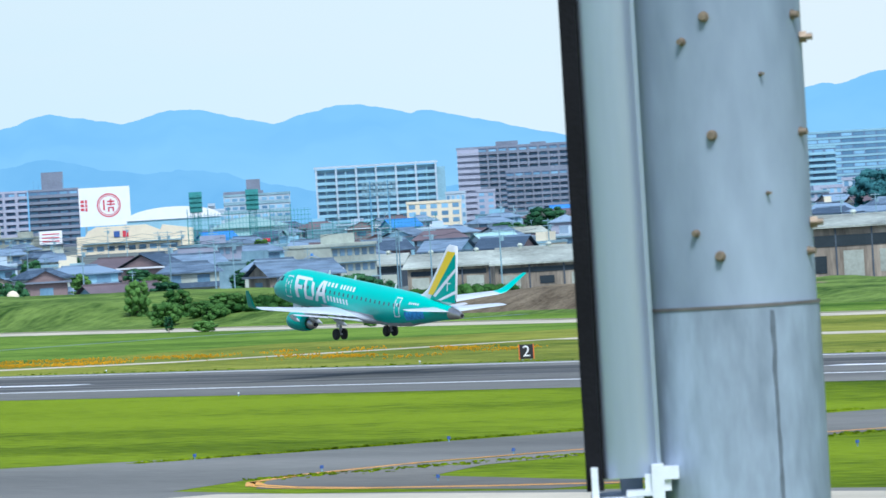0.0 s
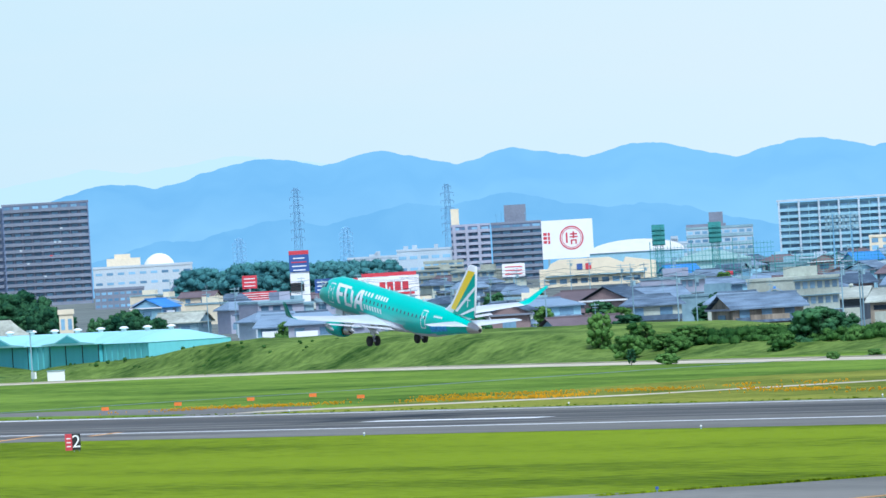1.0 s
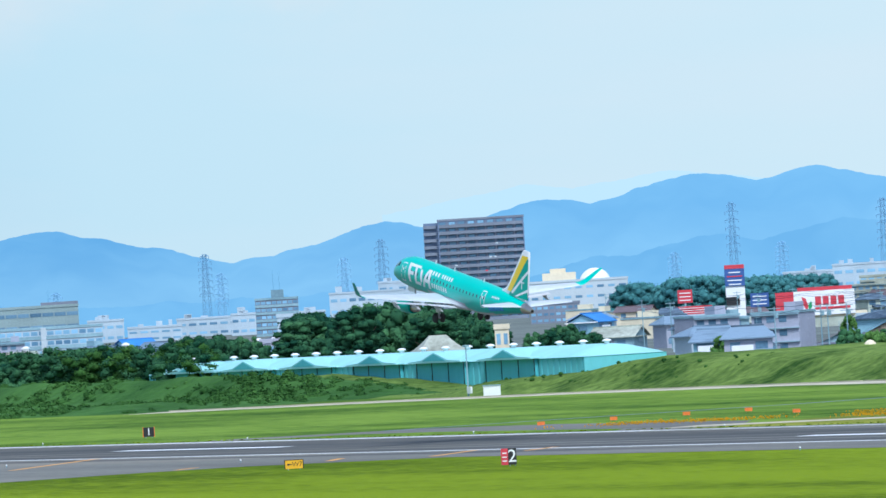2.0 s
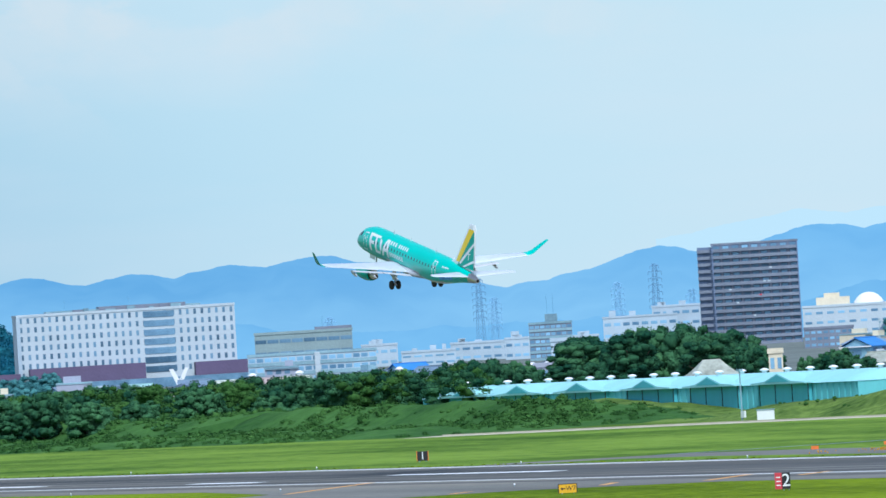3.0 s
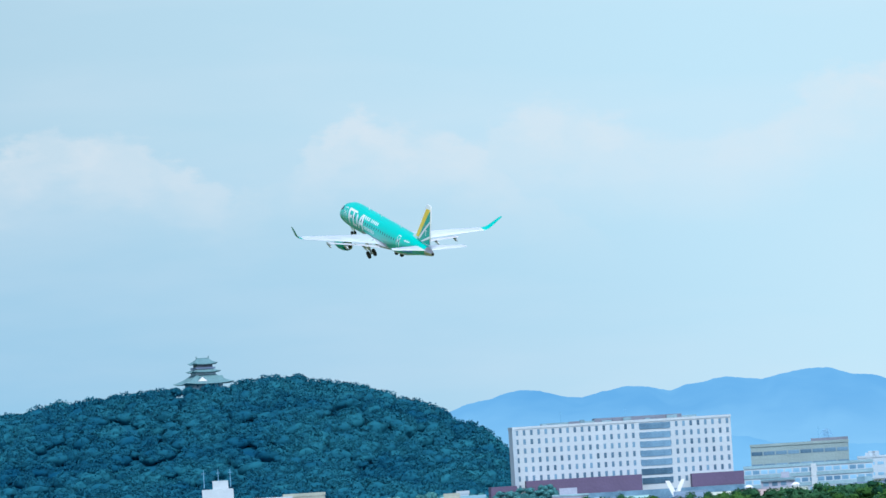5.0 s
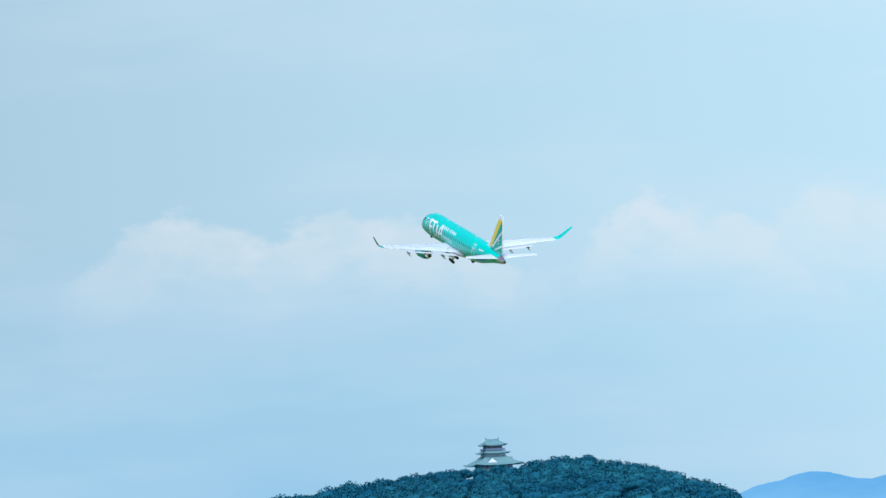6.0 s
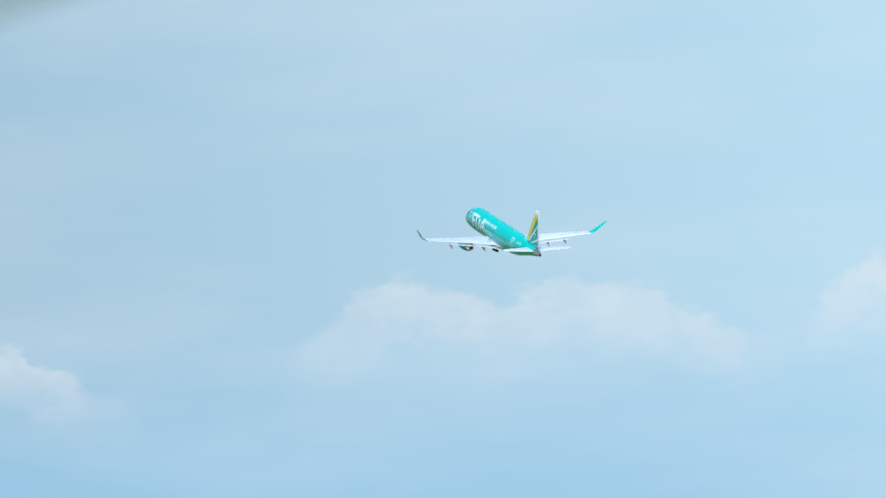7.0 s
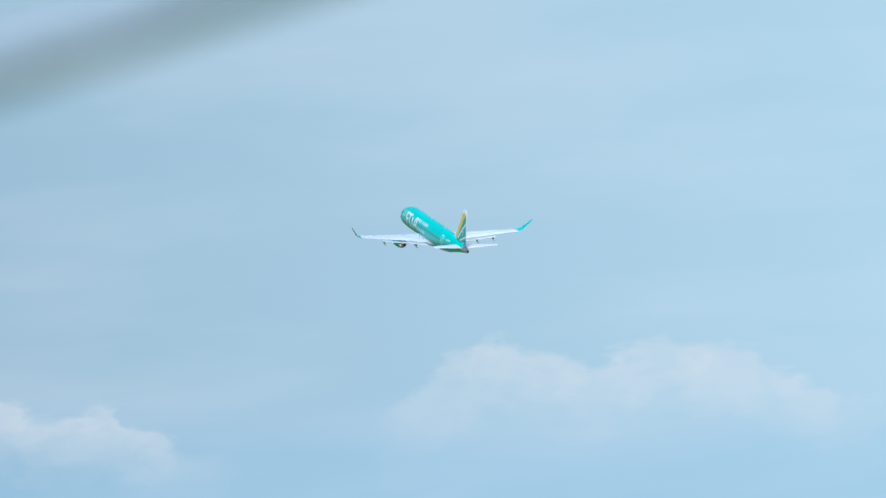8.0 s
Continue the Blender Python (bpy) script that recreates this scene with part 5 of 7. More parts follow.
def town_landmarks():
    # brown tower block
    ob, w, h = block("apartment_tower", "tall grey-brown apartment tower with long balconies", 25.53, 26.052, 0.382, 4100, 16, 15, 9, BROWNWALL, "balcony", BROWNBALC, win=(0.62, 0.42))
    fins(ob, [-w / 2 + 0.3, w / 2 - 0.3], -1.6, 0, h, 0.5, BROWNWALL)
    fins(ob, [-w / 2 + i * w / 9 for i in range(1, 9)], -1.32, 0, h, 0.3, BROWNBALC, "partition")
    part("side_wing", boxes((-w / 2 - 6.2, -w / 2, 3, 15, 0, h - 0.5)), BROWNWALL, ob)
    side = None
    for f in range(15):
        m = pose(-w / 2 - 3.2, 3, f * h / 15)
        if side is None:
            side = part("balcony", boxes((-3.1, 2.4, -1.4, 0, 0, 1.35)), BROWNBALC, ob, m=m)
        else:
            twin(side, m)
    for x, f in ((3, 9), (5, 9), (-9, 6), (-2, 4), (6, 11), (-12, 8)):
        part("laundry", boxes((x, x + 1.1, -1.58, -1.52, f * h / 15 + 0.7, f * h / 15 + 1.4)), PALECREAM, ob, "white laundry on a balcony")
    part("laundry", boxes((1, 2.1, -1.58, -1.52, 7 * h / 15 + 0.8, 7 * h / 15 + 1.4)), RED, ob, "red laundry on a balcony")
    # hospital
    ob, w, h = block("hospital", "long white seven-storey hospital with small dark windows", 21.309, 22.63, 0.2, 3500, 30, 7, 30, PALECREAM, win=(0.36, 0.58), turn=4, base=5, glass=FARGLASS)
    band = None
    for f in range(7):
        m = pose(w * 0.15, 0, 5 + f * (h - 5) / 7)
        if band is None:
            band = part("window_band", boxes((-w * 0.07, w * 0.07, -0.14, 0, 0.6, 2.9)), FARGLASS, ob, m=m)
        else:
            twin(band, m)
    part("podium", boxes((-w * 0.46, w * 0.07, -9, -0.1, 0, high(-0.115, 3500))), PURPLE, ob, "purple-brown brick podium")
    part("podium", boxes((w * 0.30, w * 0.60, -8, -0.1, 0, high(-0.13, 3500))), PURPLE, ob, "purple-brown brick podium")
    part("corner_column", boxes((-w / 2 - 0.4, -w / 2 + 1.0, -1.2, 0, 0, h)), WHITEWALL, ob)
    part("podium", boxes((-w * 0.62, -w * 0.5, -5, 12, 0, high(-0.14, 3500))), PURPLE, ob, "purple-brown brick podium")
    part("roof_screen", boxes((-w * 0.36, w * 0.35, 5, 20, h, high(0.226, 3500))), GREYWALL, ob, "grey rooftop plant screen")
    part("roof_screen", boxes((-w * 0.12, w * 0.28, 4, 18, h, high(0.238, 3500))), BROWNBALC, ob, "grey rooftop plant screen")
    for i in range(14):
        x = -w * 0.34 + i * w * 0.05
        part("roof_plant", boxes((x, x + 1.8 + (i * 7 % 3), 1.5, 4.0, h, h + 1.0 + (i * 5 % 4) * 0.35)), GREYWALL if i % 2 else BROWNBALC, ob)
    for x in (-22, 2):
        mast_antenna(ob, x, 8, high(0.226, 3500), 4)
    part("canopy", boxes((-w * 0.3, w * 0.62, -16, -9.2, 0, 3.6)), FARGLASS, ob)
    # white bird-like sculpture
    bird = empty("sculpture", at(22.27, 2600), "white V-shaped sculpture on a pole", "sculpture")
    bm = bmesh.new()
    prism(bm, [(-2.7, 9.0), (-1.5, 9.0), (0.2, 5.6), (-0.4, 3.8)], -0.5, 0.5)
    prism(bm, [(2.7, 9.2), (1.7, 9.2), (-0.2, 5.6), (0.4, 3.8)], -0.5, 0.5)
    part("wings", bm, SIGNWHITE, bird)
    bm = bmesh.new()
    tube(bm, (0, 0, 0), (0, 0, 4.4), 0.5, 0.4)
    part("pole", bm, SIGNWHITE, bird)
    # grey office
    ob, w, h = block("office_building", "grey office building with ribbon windows", 22.738, 23.33, 0.005, 3200, 18, 4, 8, OFFICEGREY, "windows", win=(0.9, 0.3), glass=FARGLASS)
    part("roof_block", boxes((w * 0.12, w * 0.5, 2, 16, h, high(0.038, 3200))), BROWNBALC, ob)
    mast_antenna(ob, w * 0.2, 5, high(0.038, 3200), 4)
    ob, w, h = block("office_annex", "low pale office annex with rows of windows", 22.69, 23.47, -0.125, 3100, 14, 3, 16, WHITEWALL, "band", GREYWALL, win=(0.8, 0.4))
    part("stair_tower", boxes((w * 0.02, w * 0.06, -1.5, 3, 0, h + 0.6)), PALECREAM, ob)
    # white factories at the foot of the mountains
    rng = random.Random(12)
    for b0, b1, top, r in ((23.38, 23.6, -0.10, 4150), (23.62, 23.95, -0.155, 4000), (23.92, 24.3, -0.12, 4200), (24.25, 24.45, -0.11, 4050), (24.56, 24.82, -0.12, 3900), (24.85, 25.3, -0.02, 4200),
                           (25.15, 25.5, 0.03, 4250), (27.6, 27.95, -0.06, 4000), (27.9, 28.3, -0.03, 3900), (29.5, 29.75, -0.08, 3900)):
        ob, w, h = block("factory", "white low factory building in the haze", b0, b1, top, r, 25, max(2, int(high(top, r) / 4.2)), max(4, int(wide(b0, b1, r) / 4)), WHITEWALL, "windows", win=(0.7, 0.28), group="white factories")
        for k in range(3):
            x = rng.uniform(-w / 2 + 2, w / 2 - 4)
            part("roof_tank", boxes((x, x + rng.uniform(1.5, 3.5), 3, 7, h, h + rng.uniform(1.5, 3.5))), WHITEWALL, ob)
    ob, w, h = block("office_building", "dull violet-grey office block with roof antennas", 24.40, 24.66, -0.03, 3800, 15, 5, 8, BROWNBALC, "band", GREYWALL, win=(0.8, 0.4))
    part("roof_block", boxes((-2, 3, 3, 8, h, h + 4)), GREYWALL, ob)
    for x in (-1, 1.5):
        mast_antenna(ob, x, 5, h + 4, 8)
    # domed white building
    ob, w, h = block("planetarium", "white building with a large white dome", 26.06, 26.66, -0.03, 3600, 22, 4, 9, PALECREAM, "windows", win=(0.6, 0.26))
    bm = bmesh.new()
    bmesh.ops.create_uvsphere(bm, u_segments=32, v_segments=16, radius=6.1)
    for f in bm.faces:
        f.smooth = True
    part("dome", bm, SIGNWHITE, ob, "smooth white dome", pose(w * 0.17, 8, h - 1.2))
    part("upper_block", boxes((-w * 0.36, -w * 0.02, 6, 16, h, high(0.03, 3600)), (-w * 0.28, -w * 0.12, 7, 15, high(0.03, 3600), high(0.055, 3600))), CREAM, ob)
    block("office_building", "small violet-grey office block", 26.06, 26.36, -0.16, 3450, 12, 3, 8, BROWNBALC, "windows", win=(0.7, 0.4))
    # apartment blocks beside the white signboard
    ob, w, h = block("apartment_block", "pinkish-beige apartment block with balconies", 28.235, 28.471, 0.1, 3900, 14, 9, 4, BROWNWALL, "balcony", PINKWALL, win=(0.7, 0.4))
    part("stair_tower", boxes((-w / 2 + 0.3, -w / 2 + 3.6, 1, 6, h, high(0.21, 3900))), CREAM, ob)
    fins(ob, [-w * 0.42, -w * 0.1, w * 0.22], -1.8, 0, h, 1.2, PINKWALL)
    ob, w, h = block("apartment_block", "lower beige apartment block with balconies", 28.06, 28.30, -0.11, 3850, 14, 5, 5, BEIGE, "balcony", BEIGE, win=(0.7, 0.4))
    ob, w, h = block("apartment_block", "dark blue-brown apartment block with roof tower", 28.481, 28.782, 0.1, 3900, 16, 9, 5, BROWNWALL, "balcony", BROWNBALC, win=(0.75, 0.42))
    part("roof_tower", boxes((-w * 0.23, w * 0.21, 4, 12, h, high(0.215, 3900))), BROWNBALC, ob)
    for x in (-8, -6, 4):
        mast_antenna(ob, x, 4, h, 5)
    # big white signboard with a red emblem
    r = 3800
    board = empty("billboard", at(28.937, r), "large white billboard with a round red emblem", "billboard")
    w, z0, z1 = wide(28.782, 29.092, r), high(-0.128, r), high(0.106, r)
    part("panel", boxes((-w / 2, w / 2, 0, 1.2, z0, z1)), SIGNWHITE, board)
    part("leg", boxes((-w * 0.4, -w * 0.36, 0.2, 1, 0, z0)), GREYWALL, board)
    part("leg", boxes((w * 0.36, w * 0.4, 0.2, 1, 0, z0)), GREYWALL, board)
    bm = bmesh.new()
    cx, cz = w * 0.08, (z0 + z1) / 2 + 0.4
    for r0, r1 in ((4.3, 4.8), (3.75, 4.0)):
        n = 40
        ring = [[bm.verts.new((cx + q * math.cos(2 * math.pi * i / n), -0.06, cz + q * math.sin(2 * math.pi * i / n))) for i in range(n)] for q in (r0, r1)]
        for i in range(n):
            bm.faces.new((ring[0][i], ring[0][(i + 1) % n], ring[1][(i + 1) % n], ring[1][i]))
    for x0, x1, a, c in ((-2.3, -1.6, -2.0, 2.2), (-0.6, 2.3, 1.2, 1.8), (-0.8, 2.5, 0.1, 0.6), (0.5, 1.1, -0.2, 2.6), (-0.4, 0.2, -2.6, -0.7), (1.4, 2.0, -2.6, -0.7), (-0.4, 2.0, -1.2, -0.7)):
        box(bm, cx + x0, cx + x1, -0.07, -0.02, cz + a, cz + c)
    part("emblem", bm, RED, board, "round red emblem")
    bm = bmesh.new()
    for k in range(3):
        box(bm, -w * 0.47, -w * 0.40, -0.06, 0, cz + 1.4 - k * 1.6, cz + 2.5 - k * 1.6)
        box(bm, -w * 0.38, -w * 0.34, -0.06, 0, cz + 1.2 - k * 1.6, cz + 2.5 - k * 1.6)
    part("lettering_bar", bm, RED, board, "red bars of lettering")
    # cream shopping hall
    r = 3150
    hall = empty("shopping_hall", at(29.11, r), "cream shopping hall with stepped rounded facade and small signs", "building")
    w, h = wide(28.72, 29.43, r), high(-0.135, r)
    bm = bmesh.new()
    prism(bm, [(-w / 2, 0), (w / 2, 0), (w / 2, h - 2), (w * 0.24, h - 0.3), (w * 0.22, h - 2), (w * 0.16, h - 1), (w * 0.1, h), (-w * 0.33, h), (-w * 0.40, h - 1.2), (-w * 0.43, h - 3), (-w / 2, h - 3)], 0, 40)
    part("wall", bm, CREAM, hall)
    part("signboard", boxes((-w * 0.18, -w * 0.13, -0.3, 0, h - 3.6, h - 1.6)), SIGNBLUE, hall, "small round blue and red sign")
    part("signboard", boxes((-w * 0.105, -w * 0.055, -0.3, 0, h - 3.6, h - 1.6)), RED, hall, "small red sign")
    for k in range(9):
        part("window", boxes((-w * 0.42 + k * w * 0.09, -w * 0.36 + k * w * 0.09, -0.1, 0, 1.0, 2.6)), FARGLASS, hall)
    part("awning", boxes((-w * 0.45, w * 0.4, -1.5, 0, 3.4, 3.8)), GREYWALL, hall)
    # white arched roof behind
    r = 3600
    arch = empty("sports_hall", at(29.35, r), "hall with a long white arched roof and pale wall", "building")
    w = wide(29.05, 29.62, r)
    part("wall", boxes((-w / 2, w / 2, 0, 30, 0, high(-0.11, r))), HAZEWALL, arch, "pale blue wall")
    bm = bmesh.new()
    prism(bm, [(w / 2 * math.cos(a * math.pi / 16) * 1.02, high(-0.11, r) + (high(-0.035, r) - high(-0.11, r)) * math.sin(a * math.pi / 16)) for a in range(17)], -0.5, 31)
    part("roof", bm, SIGNWHITE, arch)
    # white office with tower, cream flats
    ob, w, h = block("office_building", "white office block with dark roof tower", 29.657, 30.06, 0.0, 3700, 16, 5, 9, WHITEWALL, "band", GREYWALL, win=(0.7, 0.35))
    part("roof_tower", boxes((-w * 0.15, w * 0.06, 3, 9, h, high(0.1, 3700)), (-w * 0.5, w * 0.1, 1, 12, h, h + 2)), BROWNBALC, ob)
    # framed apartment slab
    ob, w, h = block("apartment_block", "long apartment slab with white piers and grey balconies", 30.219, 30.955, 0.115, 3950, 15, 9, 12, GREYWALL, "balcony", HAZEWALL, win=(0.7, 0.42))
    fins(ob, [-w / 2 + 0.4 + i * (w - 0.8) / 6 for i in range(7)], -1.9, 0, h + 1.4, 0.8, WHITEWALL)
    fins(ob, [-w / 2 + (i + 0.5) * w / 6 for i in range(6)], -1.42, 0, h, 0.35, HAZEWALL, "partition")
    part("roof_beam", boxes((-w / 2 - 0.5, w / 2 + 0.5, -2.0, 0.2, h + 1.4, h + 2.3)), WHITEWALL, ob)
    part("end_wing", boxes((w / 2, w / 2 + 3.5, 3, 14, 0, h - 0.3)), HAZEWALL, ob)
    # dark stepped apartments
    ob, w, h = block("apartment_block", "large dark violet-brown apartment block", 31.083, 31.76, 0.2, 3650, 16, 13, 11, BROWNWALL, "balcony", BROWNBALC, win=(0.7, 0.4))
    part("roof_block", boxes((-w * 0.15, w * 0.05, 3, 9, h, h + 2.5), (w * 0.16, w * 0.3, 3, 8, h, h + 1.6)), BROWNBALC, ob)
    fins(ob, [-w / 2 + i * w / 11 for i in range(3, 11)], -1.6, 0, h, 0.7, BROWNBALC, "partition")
    fins(ob, [-w / 2 + 4.2], -1.9, 0, h, 8.4, PINKWALL, "end_bay")
    for f in range(13):
        part("balcony", boxes((-w / 2, -w / 2 + 8.4, -3.0, -1.9, f * h / 13, f * h / 13 + 1.3)), PINKWALL, ob)
    ob, w, h = block("apartment_block", "dark brown apartment block with ribbon balconies", 31.372, 31.80, 0.045, 3500, 14, 9, 8, BROWNWALL, "balcony", BROWNBALC, win=(0.8, 0.4))
    fins(ob, [-w / 2 + i * w / 8 for i in range(1, 8)], -1.6, 0, h, 0.5, BROWNBALC, "partition")
    block("office_building", "narrow salmon-pink stair block", 31.19, 31.30, -0.06, 3400, 8, 6, 2, PINKWALL)
    ob, w, h = block("flats", "cream block of flats with open galleries", 30.76, 31.09, -0.11, 3300, 10, 4, 5, CREAM, "windows", win=(0.6, 0.6))
    block("office_building", "pale building with flat roof", 31.0, 31.12, -0.06, 3500, 10, 4, 4, WHITEWALL)
    # right of the column
    ob, w, h = block("apartment_block", "large blue-grey block with white balcony bands", 33.05, 34.05, 0.17, 3900, 16, 11, 14, BROWNWALL, "band", HAZEWALL, win=(0.9, 0.5))
    block("apartment_block", "lower grey apartment block", 33.1, 33.37, 0.08, 3700, 12, 9, 4, BROWNWALL, "balcony", HAZEWALL, win=(0.8, 0.4))
    for b0, b1, top in ((33.1, 33.4, -0.16), (33.4, 33.75, -0.12), (33.7, 34.0, -0.2)):
        block("flats", "low white block of flats with balconies", b0, b1, top, 2900, 10, 3, 7, WHITEWALL, "balcony", PINKWALL, group="low flats")
    # billboard row
    r = 2400
    bb = empty("billboard", at(27.78, r), "wide white billboard with red panel and green emblem on a store", "billboard")
    x0, x1, x2 = wide(27.78, 27.545, r), wide(27.78, 27.655, r), wide(27.78, 28.024, r)
    z0, z1 = high(-0.32, r), high(-0.172, r)
    part("red_panel", boxes((x0, x1, 0, 1, z0, z1)), RED, bb, "red panel")
    part("panel", boxes((x1 + 0.01, x2, 0, 1, z0, z1)), SIGNWHITE, bb)
    part("top_strip", boxes((x1 + 1, x2 - 0.6, 0.3, 1, z1, high(-0.15, r))), RED, bb, "red strip above the board")
    zc = (z0 + z1) / 2
    bm = bmesh.new()
    for i in range(4):
        q = x1 + 5.4 + i * 1.95
        box(bm, q, q + 1.5, -0.08, 0, zc - 0.6, zc + 1.6)
    part("lettering_block", bm, RED, bb, "row of red blocks in place of lettering")
    part("lettering_bar", boxes((x1 + 5.3, x2 - 1.2, -0.08, 0, zc - 1.7, zc - 1.1)), RED, bb, "red bar")
    bm = bmesh.new()
    prism(bm, [(x1 + 2.0, zc + 1.7), (x1 + 3.0, zc + 1.2), (x1 + 3.6, zc - 0.6), (x1 + 3.3, zc - 2.2), (x1 + 2.4, zc - 0.4)], -0.09, 0)
    part("emblem", bm, RED, bb, "red curved emblem")
    bm = bmesh.new()
    prism(bm, [(x1 + 4.4, zc + 0.6), (x1 + 4.6, zc - 0.8), (x1 + 3.7, zc - 2.3), (x1 + 3.6, zc - 0.4)], -0.09, 0)
    part("emblem", bm, SIGNGREEN, bb, "green leaf emblem")
    part("store", boxes((x0 - 3, x2 + 3, 1.0, 20, 0, z0 + 0.5)), CREAM, bb)
    part("store_front", boxes((x0 - 2, x2 + 2, 0.6, 1.0, 0, z0 - 0.6)), BEIGE, bb)
    # sign tower
    r = 2600
    tw = empty("sign_tower", at(27.306, r), "tall sign tower with blue and red boards on white", "sign")
    w = wide(27.25, 27.366, r)
    part("shaft", boxes((-w / 2, w / 2, 0, 3, 0, high(0.0, r))), SIGNWHITE, tw)
    part("board", boxes((-w / 2 - 0.1, w / 2 + 0.1, -0.3, 0, high(-0.115, r), high(-0.01, r))), SIGNBLUE, tw, "dark blue board")
    part("board", boxes((-w / 2 - 0.1, w / 2 + 0.1, -0.35, 0, high(-0.0095, r), high(0.014, r))), RED, tw, "red strip")
    for k, (a, c, m_) in enumerate(((-0.30, 0.30, SIGNWHITE), (-0.4, 0.4, RED), (-0.38, 0.38, SIGNWHITE), (-0.32, 0.32, SIGNWHITE))):
        z = high(-0.032 - 0.024 * k, r)
        part("lettering_bar", boxes((w * a, w * c, -0.4, -0.3, z - 0.16, z + 0.14)), m_, tw)
    part("board", boxes((-w * 0.5, w * 0.2, -0.4, 0, high(-0.23, r), high(-0.18, r))), SIGNBLACK, tw)
    for b, r, z0, z1, w, m_, lab in ((27.45, 2550, -0.25, -0.165, 5, SIGNBLUE, "blue and white roadside sign"), (28.60, 2900, -0.22, -0.14, 7, SIGNWHITE, "white sign with pink lettering bars"),
                                     (27.0, 2900, -0.20, -0.12, 4.5, RED, "red and white sign tower"), (29.85, 2500, -0.285, -0.262, 6.5, RED, "red roadside shop sign board"), (29.62, 2450, -0.29, -0.26, 3, RED, "white and red roadside sign"),
                                     (27.02, 2850, -0.27, -0.22, 14, RED, "long red store sign"), (27.1, 2000, -0.375, -0.35, 12, RED, "red and white shop sign"), (20.9, 2700, -0.30, -0.26, 4, RED, "small red shop sign"),
                                     (19.0, 2500, -0.22, -0.17, 9, SIGNWHITE, "white roof sign with red bars")):
        s = empty("shop_sign", at(b, r), lab, "sign")
        zz0, zz1 = high(z0, r), high(z1, r)
        part("board", boxes((-w / 2, w / 2, 0, 0.4, zz0, zz1)), m_, s)
        part("post", boxes((-0.3, 0.3, 0.1, 0.35, 0, zz0)), GREYWALL, s)
        for k in range(3):
            q = zz0 + (zz1 - zz0) * (0.18 + 0.27 * k)
            part("lettering_bar", boxes((-w * 0.38, w * 0.38, -0.08, 0, q, q + (zz1 - zz0) * 0.07)), RED if m_ == SIGNWHITE else SIGNWHITE, s)
    # white flats below the castle hill
    ob, w, h = block("flats", "grey-beige five-storey flats with roof tower and antennas", 19.22, 19.95, -0.14, 2600, 14, 5, 14, OFFICEGREY, "balcony", PALECREAM, win=(0.7, 0.4), glass=FARGLASS)
    part("stair_tower", boxes((-w * 0.24, w * 0.02, 2, 9, h, high(-0.05, 2600)), (-w * 0.15, w * -0.02, 3, 8, high(-0.05, 2600), high(0.0, 2600))), PALECREAM, ob)
    for x in (-w * 0.22, -w * 0.1, w * 0.0):
        mast_antenna(ob, x, 5, high(-0.04, 2600), 5)
    part("signboard", boxes((-w * 0.32, -w * 0.12, -1.9, -1.6, 2, h * 0.75)), SIGNBLACK, ob, "black upright sign with white bars")
    part("lettering_bar", boxes((-w * 0.26, -w * 0.18, -2.0, -1.9, 2.5, h * 0.6)), SIGNWHITE, ob)
    for b0, b1, top, mt in ((19.9, 20.15, -0.125, BEIGE), (20.48, 20.8, -0.215, GREYWALL), (20.85, 21.12, -0.2, HAZEWALL), (20.95, 21.02, -0.17, WHITEWALL), (19.7, 20.3, -0.25, BEIGE), (18.4, 19.1, -0.22, GREYWALL), (20.1, 20.5, -0.27, PINKWALL)):
        block("office_building", "small low building below the wooded hill", b0, b1, top, 2750, 10, 2, 6, mt, win=(0.7, 0.4), group="small buildings below the hill")


